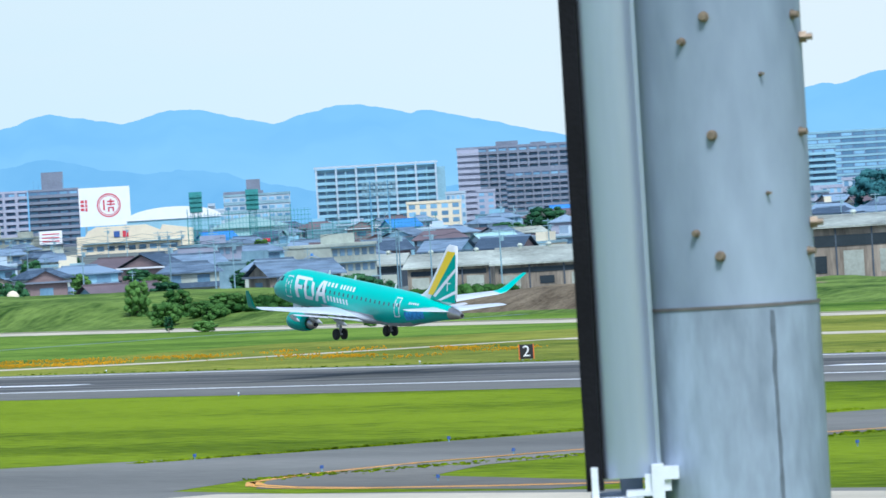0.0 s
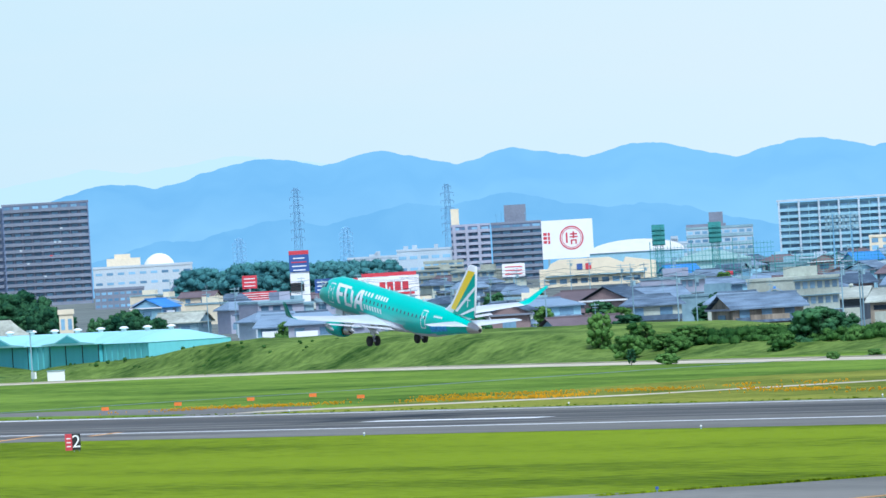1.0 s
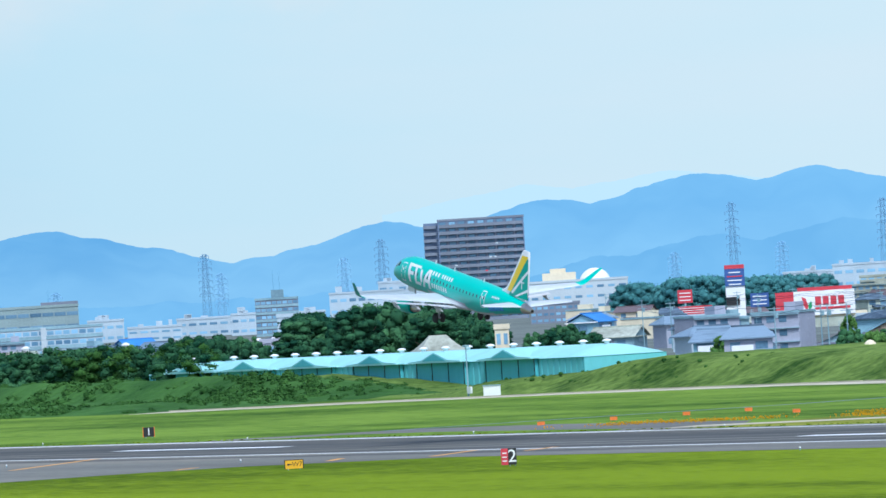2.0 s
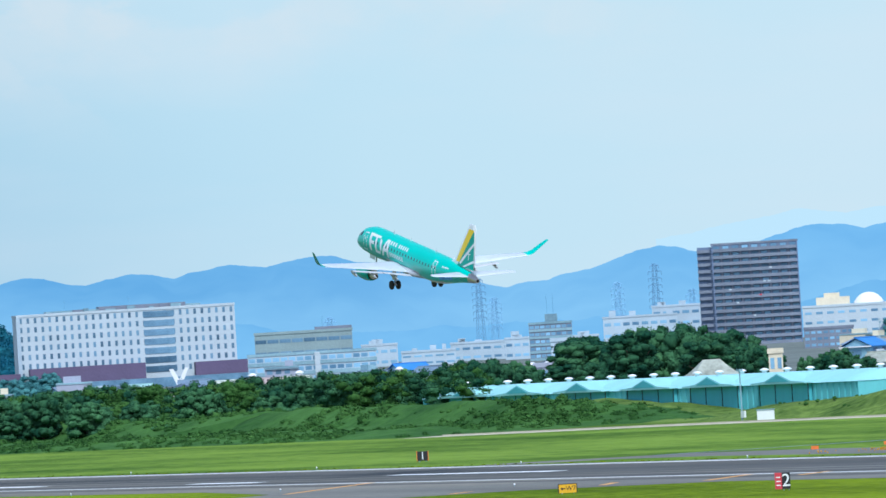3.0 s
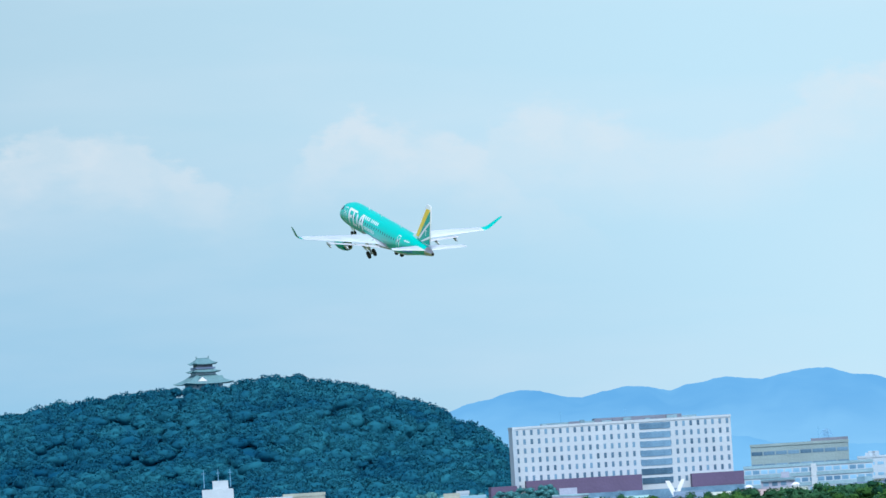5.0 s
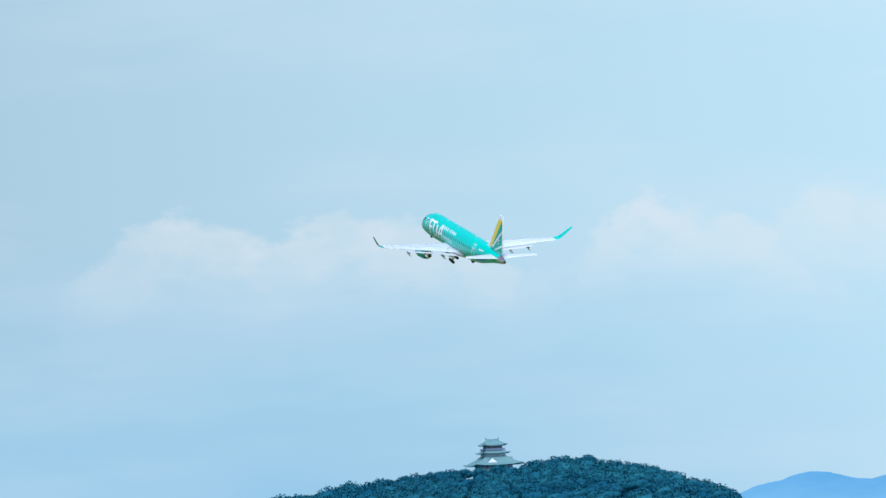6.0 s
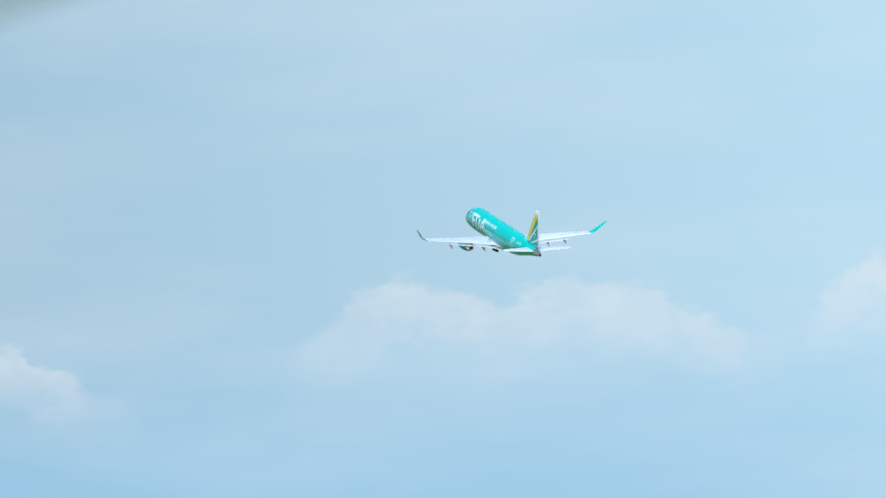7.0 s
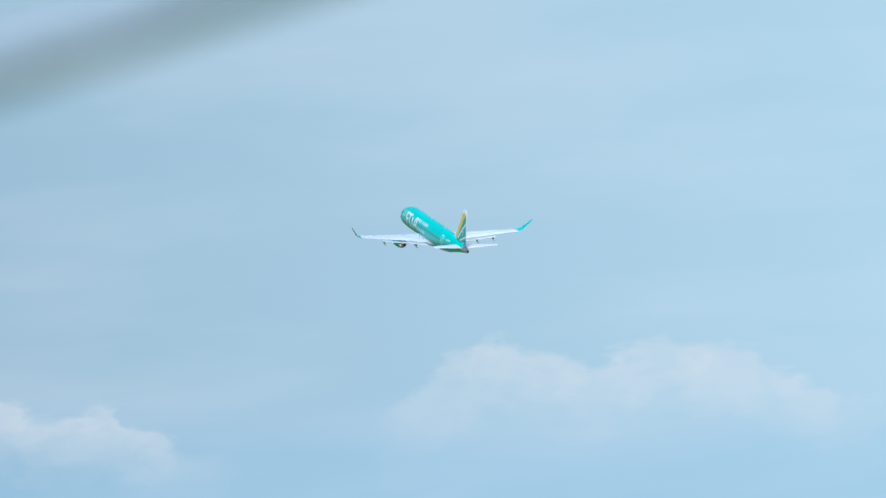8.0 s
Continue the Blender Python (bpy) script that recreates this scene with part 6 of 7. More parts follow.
def hangars():
    """A row of low cyan hangars with an arched roof, doors under small gables."""
    x0, y0, y1 = 626.0, 1263.0, 1424.0
    ob = empty("hangar", pose(x0, y0, 0), "long low cyan metal hangar row with pale arched roof", "hangar")
    n = 94
    bm = bmesh.new()
    L_ = y1 - y0
    rows = []
    for i in range(n + 1):
        y = L_ * i / n
        k = min(1, y / 5)
        k = k * (2 - k)
        rows.append([bm.verts.new((dx, y, 4.5 + (z - 4.5) * k)) for dx, z in ((0, 4.5), (0.4, 4.75), (2, 5.4), (4.5, 6.0), (7, 6.25), (9.5, 6.0), (13.5, 5.0), (14, 4.5))])
    for a, c in zip(rows, rows[1:]):
        for j in range(7):
            bm.faces.new((a[j], a[j + 1], c[j + 1], c[j])).smooth = True
    bmesh.ops.recalc_face_normals(bm, faces=bm.faces[:])
    part("roof", bm, CYANROOF, ob)
    part("wall", boxes((0.1, 13.9, 0.1, 0.4, 0, 4.5), (13.6, 13.9, 0.4, L_, 0, 4.5), (0.1, 13.6, L_ - 0.3, L_, 0, 4.5), (0.35, 0.6, 0.4, L_ - 0.3, 0, 4.5)), CYANWALL, ob)
    rib = None
    for i in range(80):
        m = pose(0, 1 + i * 1.98, 0)
        if rib is None:
            rib = part("wall_rib", boxes((0.22, 0.35, 0, 0.7, 0, 4.45)), CYANWALL, ob, m=m)
        else:
            twin(rib, m)
    vent = None
    for i in range(20):
        m = pose(6.5, 5 + i * 8.0, 6.2)
        if vent is None:
            bm = bmesh.new()
            loft(bm, [[(r * math.cos(a * math.pi / 8), r * math.sin(a * math.pi / 8), z) for a in range(16)] for r, z in ((0.4, -0.3), (0.4, 0.35), (0.72, 0.38), (0.7, 0.52), (0.4, 0.7), (0.1, 0.75))])
            vent = part("roof_vent", bm, SIGNWHITE, ob, "round white roof ventilator")
            vent.matrix_basis = m
        else:
            twin(vent, m)
    door = gable = None
    for yc in (1287.5, 1312, 1335, 1360, 1383, 1404):
        m = pose(0, yc - y0, 0)
        if door is None:
            bm = boxes((-0.35, 0.2, -8.6, 8.6, 0, 4.55))
            door = part("hangar_door", bm, CYANDOOR, ob, m=m)
            seam = part("door_seam", boxes((-0.42, -0.35, -0.1, 0.1, 0, 4.5)), GLASS, ob, m=m @ pose(0, -2.9, 0))
            for q in (2.9, 8.4, -8.4):
                twin(seam, m @ pose(0, q, 0))
            bm = bmesh.new()
            prism(bm, [(-9.3, 4.55), (9.3, 4.55), (9.3, 4.75), (4.6, 5.0), (0, 6.15), (-4.6, 5.0), (-9.3, 4.75)], -1.4, 5.0)
            gable = part("door_gable", bm, CYANROOF, ob, m=m @ pose(0, 0, 0, 0, 0, -90))
            bm = bmesh.new()
            prism(bm, [(-4.2, 4.85), (4.2, 4.85), (0, 5.95)], -1.46, -1.41)
            face = part("gable_face", bm, CYANDOOR, ob, m=m @ pose(0, 0, 0, 0, 0, -90))
        else:
            twin(door, m)
            for q in (-2.9, 2.9, 8.4, -8.4):
                twin(seam, m @ pose(0, q, 0))
            twin(gable, m @ pose(0, 0, 0, 0, 0, -90))
            twin(face, m @ pose(0, 0, 0, 0, 0, -90))
    box_ = empty("equipment_cabinet", pose(597, 1235, 0.0, 0, 0, -26), "small white equipment cabinet beside the road", "cabinet")
    part("body", boxes((-1.25, 1.25, -1, 1, 0, 1.45)), SIGNWHITE, box_)
    part("roof_lip", boxes((-1.35, 1.35, -1.1, 1.1, 1.45, 1.55)), GREYWALL, box_)
    lp = empty("lamp_post", pose(598, 1245, 0), "grey lamp post beside the hangars", "lamp post")
    bm = bmesh.new()
    tube(bm, (0, 0, 0), (0, 0, 7.2), 0.14, 0.09)
    part("pole", bm, GREYWALL, lp)
    part("lamp_head", boxes((-0.3, 0.3, -0.5, 0.5, 7.2, 7.5)), GREYWALL, lp)
    part("meter_box", boxes((-0.4, -0.1, -1.6, -0.4, 0.4, 1.4)), SIGNWHITE, lp)


def house_master(k, m):
    rng = random.Random(100 + k)
    w, d, h = rng.uniform(6.5, 11.5), rng.uniform(6, 9), rng.choice((2.8, 4.6, 4.9, 5.1))
    wall = (WHITEWALL, BEIGE, HAZEWALL, STAINWALL, DARKWALL, BEIGE, GREYWALL, PINKWALL, BRICKRED, DARKWALL, WHITEWALL, CREAM, HAZEWALL, BEIGE, WHITEWALL, GREYWALL, HAZEWALL, BRICKRED)[k]
    roof = (TILEGREY, TILEGREY, TILEGREY, TILEGREY, TILERED, TILEGREY, METALROOF, TILEGREY, TILEGREY, METALROOF, TILEGREY, TILERED, BLUETARP, TILEGREY, TEALWALL, TILERED, TILEGREY, TILEGREY)[k]
    names = {WHITEWALL: "white", BEIGE: "beige", GREYWALL: "grey", STAINWALL: "stained brown", DARKWALL: "dark timber", PINKWALL: "pinkish", HAZEWALL: "pale blue-grey", BRICKRED: "reddish brick", CREAM: "cream"}
    ob = empty("house", m, "%s Japanese town house with %s roof" % (names[wall], {TILEGREY: "grey tiled", TILERED: "red-brown tiled", METALROOF: "weathered metal", TEALWALL: "pale green metal", BLUETARP: "blue sheet"}[roof]), "house", "houses of the town")
    part("wall", boxes((-w / 2, w / 2, -d / 2, d / 2, 0, h)), wall, ob)
    rise = d * rng.uniform(0.17, 0.32)
    bm = bmesh.new()
    o = 0.7
    hip = (w / 2) * 0.5 if k % 3 == 1 else 0.0
    a = [(-w / 2 - o, -d / 2 - o, h - 0.15), (w / 2 + o, -d / 2 - o, h - 0.15), (w / 2 + o, d / 2 + o, h - 0.15), (-w / 2 - o, d / 2 + o, h - 0.15)]
    lo = [bm.verts.new(p) for p in a]
    up = [bm.verts.new((x, y, z + 0.22)) for x, y, z in a]
    r0, r1 = bm.verts.new((-w / 2 - o + hip, 0, h + rise)), bm.verts.new((w / 2 + o - hip, 0, h + rise))
    bm.faces.new(lo[::-1])
    for i in range(4):
        bm.faces.new((lo[i], lo[(i + 1) % 4], up[(i + 1) % 4], up[i]))
    bm.faces.new((up[0], up[1], r1, r0))
    bm.faces.new((up[2], up[3], r0, r1))
    if hip:
        bm.faces.new((up[1], up[2], r1))
        bm.faces.new((up[3], up[0], r0))
    part("roof", bm, roof, ob)
    if not hip:
        for s in (-1, 1):
            bm = bmesh.new()
            prism(bm, [(-d / 2 - 0.1, h), (d / 2 + 0.1, h), (0, h + rise * 0.86)], s * w / 2 - 0.1, s * w / 2 + 0.1)
            part("gable", bm, wall, ob).matrix_basis = Matrix(((0, -1, 0, 0), (1, 0, 0, 0), (0, 0, 1, 0), (0, 0, 0, 1)))
            part("gable_window", boxes((s * w / 2 - 0.12, s * w / 2 + 0.12, -d * 0.16, d * 0.16, h * 0.55, h * 0.82)), FARGLASS, ob)
        part("barge_board", boxes((-w / 2 - o - 0.05, -w / 2 - o + 0.12, -d / 2 - o, d / 2 + o, h - 0.2, h + 0.1)), SIGNWHITE if k % 4 == 0 else BROWNBALC, ob)
    part("ridge", boxes((-w / 2 - o + hip, w / 2 + o - hip, -0.2, 0.2, h + rise - 0.1, h + rise + 0.22)), roof, ob)
    if h > 4:
        bm = bmesh.new()
        prism(bm, [(-d / 2 - 2.2, 2.5), (-d / 2, 3.3), (-d / 2, 2.5)], -w / 2, w * rng.uniform(0.1, 0.5))
        part("porch_roof", bm, roof, ob, m=pose(0, 0, 0, 0, 0, 90) @ pose(0, 0, 0))
    floors = 2 if h > 4 else 1
    n = max(2, int(w / 3.6))
    for f in range(floors):
        for i in range(n):
            x = -w / 2 + (i + 0.5) * w / n + rng.uniform(-0.4, 0.4)
            ww = rng.choice((0.8, 1.0, 1.3))
            win = part("window", boxes((x - ww, x + ww, -d / 2 - 0.08, -d / 2, f * 2.4 + 0.9, f * 2.4 + 2.1)), FARGLASS, ob)
    part("air_conditioner", boxes((w * 0.3, w * 0.3 + 0.9, -d / 2 - 0.5, -d / 2 - 0.1, 0.1, 0.8)), SIGNWHITE, ob)
    part("shutter_box", boxes((-w * 0.1, w * 0.05, -d / 2 - 0.16, -d / 2, 0.6, 2.2)), BROWNBALC, ob)
    if k % 2:
        bm = bmesh.new()
        tube(bm, (w * 0.2, 0, h + rise - 0.2), (w * 0.2, 0, h + rise + 1.9), 0.04, n=5)
        tube(bm, (w * 0.2 - 0.6, 0, h + rise + 1.6), (w * 0.2 + 0.6, 0, h + rise + 1.6), 0.04, n=4)
        tube(bm, (w * 0.2 - 0.4, 0.2, h + rise + 1.2), (w * 0.2 + 0.4, -0.2, h + rise + 1.2), 0.04, n=4)
        part("aerial", bm, GREYWALL, ob)
    if k % 4 == 1:
        part("lean_to", boxes((-w / 2 - 2.4, -w / 2, -d * 0.3, d * 0.35, 0, 2.3)), METALROOF, ob)
    if k % 5 == 2:
        part("laundry", boxes((-w * 0.35, w * 0.1, -d / 2 - 0.9, -d / 2 - 0.85, 3.0, 4.0)), SIGNWHITE, ob)
    if k % 3 == 0 and h > 4:
        part("balcony", boxes((-w * 0.3, w * 0.25, -d / 2 - 1.2, -d / 2 - 1.1, 2.7, 3.6), (-w * 0.3, w * 0.25, -d / 2 - 1.1, -d / 2, 2.6, 2.75)), wall, ob)
    return ob


def flat_block(k, m):
    """Small flat-roofed town building with a roof rail and tank."""
    rng = random.Random(300 + k)
    w, d, n = rng.uniform(8, 15), rng.uniform(7, 10), rng.choice((2, 2, 3))
    wall = (WHITEWALL, HAZEWALL, BEIGE, CREAM, GREYWALL, PINKWALL)[k]
    label = ("white", "pale blue-grey", "beige", "cream", "grey", "pinkish")[k] + " flat-roofed town building with windows"
    ob = empty("town_building", m, label, "building", "flat-roofed buildings of the town")
    h = 2.5 * n
    part("wall", boxes((-w / 2, w / 2, -d / 2, d / 2, 0, h)), wall, ob)
    part("parapet", boxes((-w / 2 - 0.15, w / 2 + 0.15, -d / 2 - 0.15, d / 2 + 0.15, h, h + 0.45)), GREYWALL if k % 2 else wall, ob)
    part("roof_house", boxes((w * 0.1, w * 0.34, -d * 0.2, d * 0.3, h + 0.45, h + 2.0)), wall, ob)
    first = None
    for f in range(n):
        for i in range(int(w / 2.4)):
            mm = pose(-w / 2 + 1.3 + i * 2.4, -d / 2, f * 2.5)
            if first is None:
                first = part("window", boxes((-0.75, 0.75, -0.06, 0.02, 0.9, 2.0)), FARGLASS, ob, m=mm)
            else:
                twin(first, mm)
        part("eaves_strip", boxes((-w / 2, w / 2, -d / 2 - 0.5, -d / 2, f * 2.5 + 2.2, f * 2.5 + 2.35)), GREYWALL, ob)
    return ob


def houses():
    rng = random.Random(77)
    masters = {}
    rows = [(682, 0.55), (697, 0.6), (715, 0.6), (735, 0.62), (760, 0.65), (790, 0.65), (825, 0.7), (865, 0.75), (910, 0.75), (965, 0.8), (1050, 0.8), (1150, 0.8), (1270, 0.8), (1400, 0.8), (1550, 0.8), (1680, 0.7)]
    count = 0
    for x, fill in rows:
        b = 26.75 if x < 900 else 26.2
        dense = 1.0 if x < 950 else 0.82
        while b < 33.9:
            r = x / math.sin(radians(b))
            step = 11.0 / (r * math.pi / 180) * rng.uniform(1.0, 1.6) * dense
            b += step
            if rng.random() > fill or (x < 800 and b > 30.3) or (x > 900 and 28.65 < b < 29.45) or (x > 790 and 27.4 < b < 28.1):
                continue
            k = rng.randrange(18)
            if x > 740 and rng.random() < 0.3:
                k = 20 + rng.randrange(6)
            m = at(b, r + rng.uniform(-8, 8), 0, rng.choice((0, 0, 25, -20, 90, 60, b - 5)))
            if k in masters:
                copy_thing(masters[k], m)
            else:
                masters[k] = house_master(k, m) if k < 20 else flat_block(k - 20, m)
            count += 1
    # a few roofs behind the belt of trees on the far side
    for i in range(26):
        b, r = rng.uniform(19.0, 25.2), rng.uniform(2250, 2600)
        copy_thing(masters[rng.choice(list(masters))], at(b, r, 0, rng.choice((0, 30, 90))))


def warehouses():
    """Weathered sheds with shallow gabled metal roofs."""
    for b0, b1, r, zt, zr, turn, mt in ((30.74, 31.24, 1470, -0.50, -0.425, -6, STAINWALL), (31.27, 31.90, 1420, -0.508, -0.415, -4, STAINWALL), (32.9, 34.0, 1270, -0.40, -0.335, -3, STAINWALL), (30.30, 30.70, 1560, -0.47, -0.41, -4, DARKWALL)):
        w = wide(b0, b1, r)
        h, hr = high(zt, r), high(zr, r) - 1.7
        ob = empty("warehouse", at((b0 + b1) / 2, r, 0, turn), "weathered warehouse with rusty streaked metal roof and small windows", "warehouse", "old warehouses")
        part("wall", boxes((-w / 2, w / 2, 0, 26, 0, h)), mt, ob)
        bm = bmesh.new()
        prism(bm, [(-0.8, h - 0.1), (13, hr + 1.6), (26.8, h - 0.1), (26.8, h + 0.15), (13, hr + 1.9), (-0.8, h + 0.15)], -w / 2 - 0.8, w / 2 + 0.8)
        part("roof", bm, METALROOF, ob, m=pose(0, 0, 0, 0, 0, 90) @ pose(0, 0, 0))
        [c for c in ob.children if c.name.startswith("roof")][-1].matrix_basis = Matrix(((0, -1, 0, 0), (1, 0, 0, 0), (0, 0, 1, 0), (0, 0, 0, 1)))
        n = max(3, int(w / 4.5))
        part("window_band", boxes((-w * 0.46, w * 0.46, -0.08, 0, h * 0.66, h * 0.86)), GLASS, ob)
        for i in range(n):
            x = -w / 2 + (i + 0.5) * w / n
            if i % 3 == 1:
                part("window", boxes((x - 1.1, x + 1.1, -0.1, 0, h * 0.2, h * 0.5)), GLASS, ob)
            else:
                part("patch_sheet", boxes((x - 1.5, x + 1.2, -0.07, 0, h * (0.08 + 0.1 * (i % 2)), h * 0.58)), METALROOF if i % 2 else BEIGE, ob, "pale metal sheet patched onto the wall")
            part("downpipe", boxes((x + w / n / 2 - 0.1, x + w / n / 2 + 0.1, -0.2, 0, 0, h)), DARKWALL, ob)
        for i in range(3):
            x = -w * 0.3 + i * w * 0.28
            bm = bmesh.new()
            tube(bm, (x, 12, hr + 1.4), (x, 12, hr + 2.1), 0.32, 0.32)
            tube(bm, (x, 12, hr + 2.1), (x, 12, hr + 2.45), 0.5, 0.2)
            part("roof_vent", bm, BEIGE, ob)
    # pink and white striped low roofs behind the trees
    for b0, b1, r, zt in ((22.45, 23.05, 2500, -0.25), (23.3, 24.0, 2450, -0.265), (24.3, 24.5, 2200, -0.29)):
        w, h = wide(b0, b1, r), high(zt, r)
        ob = empty("warehouse", at((b0 + b1) / 2, r, 0, -8), "low shed with faded pink and white striped roof", "warehouse")
        part("wall", boxes((-w / 2, w / 2, 0, 14, 0, h - 2.2)), PINKWALL, ob)
        n = max(4, int(w / 7))
        for i in range(n):
            bm = bmesh.new()
            prism(bm, [(-0.5, h - 2.3), (7, h), (14.5, h - 2.3)], -w / 2 + i * w / n, -w / 2 + (i + 1) * w / n - 0.02)
            p_ = part("roof_panel", bm, FADEDPINK if i % 3 else BEIGE, ob)
            p_.matrix_basis = Matrix(((0, -1, 0, 0), (1, 0, 0, 0), (0, 0, 1, 0), (0, 0, 0, 1)))
        for x in (-w * 0.1, w * 0.38):
            bm = bmesh.new()
            tube(bm, (x, 7, h - 0.3), (x, 7, h + 0.7), 0.9, 0.9, 12)
            tube(bm, (x, 7, h + 0.7), (x, 7, h + 1.3), 1.3, 0.4, 12)
            part("roof_vent", bm, SIGNWHITE, ob)
    # grey hipped temple roof between the trees
    ob = empty("house", at(25.49, 1640, 0, 12), "large house with sweeping grey tiled hip roof", "house")
    part("wall", boxes((-3.6, 3.6, -3, 3, 0, 4.8)), WHITEWALL, ob)
    bm = bmesh.new()
    curved_roof(bm, 10.5, 9.0, 4.4, 3.4, 3.0, 0.5, 0.4)
    part("roof", bm, METALROOF, ob)
    for b, r, zt, w, mt in ((25.88, 1700, -0.29, 2.6, CREAM), (24.52, 1900, -0.29, 7, PINKWALL), (24.6, 2300, -0.14, 6, WHITEWALL)):
        block("house", "small plain flat-roofed block among the trees", b - w / r * 28, b + w / r * 28, zt, r, 6, 2, 2, mt)


def bank_height(x, y):
    """Ground height of the embankment."""
    back = 18 + (14 if 1230 < y < 1460 else 36)
    k = min(1.0, max(0.0, (x - (600 if y > 1240 else 604)) / back))
    p, q = min(1.0, k * back / 11), min(1.0, (1 - k) * back / 8)
    return crest(y) * (p * p * (3 - 2 * p)) * (q * q * (3 - 2 * q))


def creepers():
    """A continuous lumpy cover of creepers and weeds before and over the bank, with loose sprays of leaves."""
    rng = random.Random(19)
    bm = bmesh.new()
    ny, nx = 300, 64

    def cover(x, y, u):
        e = min(1.0, u * 9) * min(1.0, (1 - u) * 9) * min(1.0, max(0.0, (y - 1288) / 24))
        n = 0.55 + 0.75 * noise.fractal(Vector((x * 0.09, y * 0.035, 1)), 0.7, 2.0, 5)
        return bank_height(x, y) + max(-0.1, n * 1.0) * e - 0.05 * (1 - e)
    rows = []
    for i in range(ny + 1):
        y = 1278 + 800 * i / ny
        front = max(500.0, 566 - (y - 1290) * 0.11) + 2.5 * noise.noise(Vector((y * 0.03, 3, 0)))
        end = 618 if y < 1455 else 652
        rows.append([bm.verts.new((x, y, cover(x, y, j / nx))) for j, x in ((j, front + (end - front) * j / nx) for j in range(nx + 1))])
    for a, b in zip(rows, rows[1:]):
        for j in range(nx):
            bm.faces.new((a[j], a[j + 1], b[j + 1], b[j])).smooth = True
    tagged(part("creepers", bm, BUSH), "continuous green cover of creepers over the bank", "creepers", kind="stuff")
    spots = []
    for i in range(5200):
        y = rng.uniform(1296, 2070)
        front = max(500.0, 566 - (y - 1290) * 0.11)
        end = 618 if y < 1455 else 652
        u = rng.random()
        x = front + (end - front) * u
        dense = noise.noise(Vector((x * 0.07, y * 0.03, 8)))
        if dense < -0.18:
            continue
        rad = rng.uniform(0.5, 1.15) + 1.1 * max(0.0, dense) * (0.5 + u)
        spots.append((x, y, cover(x, y, u) + 0.05 * rad, rad))
    woods("weeds", "lumpy weeds and creepers grown over the bank", spots, BUSH, 23, "weeds", False)


def dirt_mound():
    """A low heap of bare brown earth beside the old warehouses."""
    bm = bmesh.new()
    rows = []
    for i in range(41):
        y = 962 + 58 * i / 40
        rows.append([])
        for j in range(17):
            x = 606 + 28 * j / 16
            u, v = math.sin(math.pi * i / 40) ** 0.5, math.sin(math.pi * j / 16) ** 0.7
            rows[i].append(bm.verts.new((x, y, bank_height(x, y) + (1.3 + 0.6 * noise.noise(Vector((x * 0.2, y * 0.12, 6)))) * u * v - 0.1 + 0.12 * u * v)))
    for a, b in zip(rows, rows[1:]):
        for j in range(16):
            bm.faces.new((a[j], a[j + 1], b[j + 1], b[j])).smooth = True
    tagged(part("ground", bm, EARTH), "low heap of bare brown earth", "earth", kind="structure")


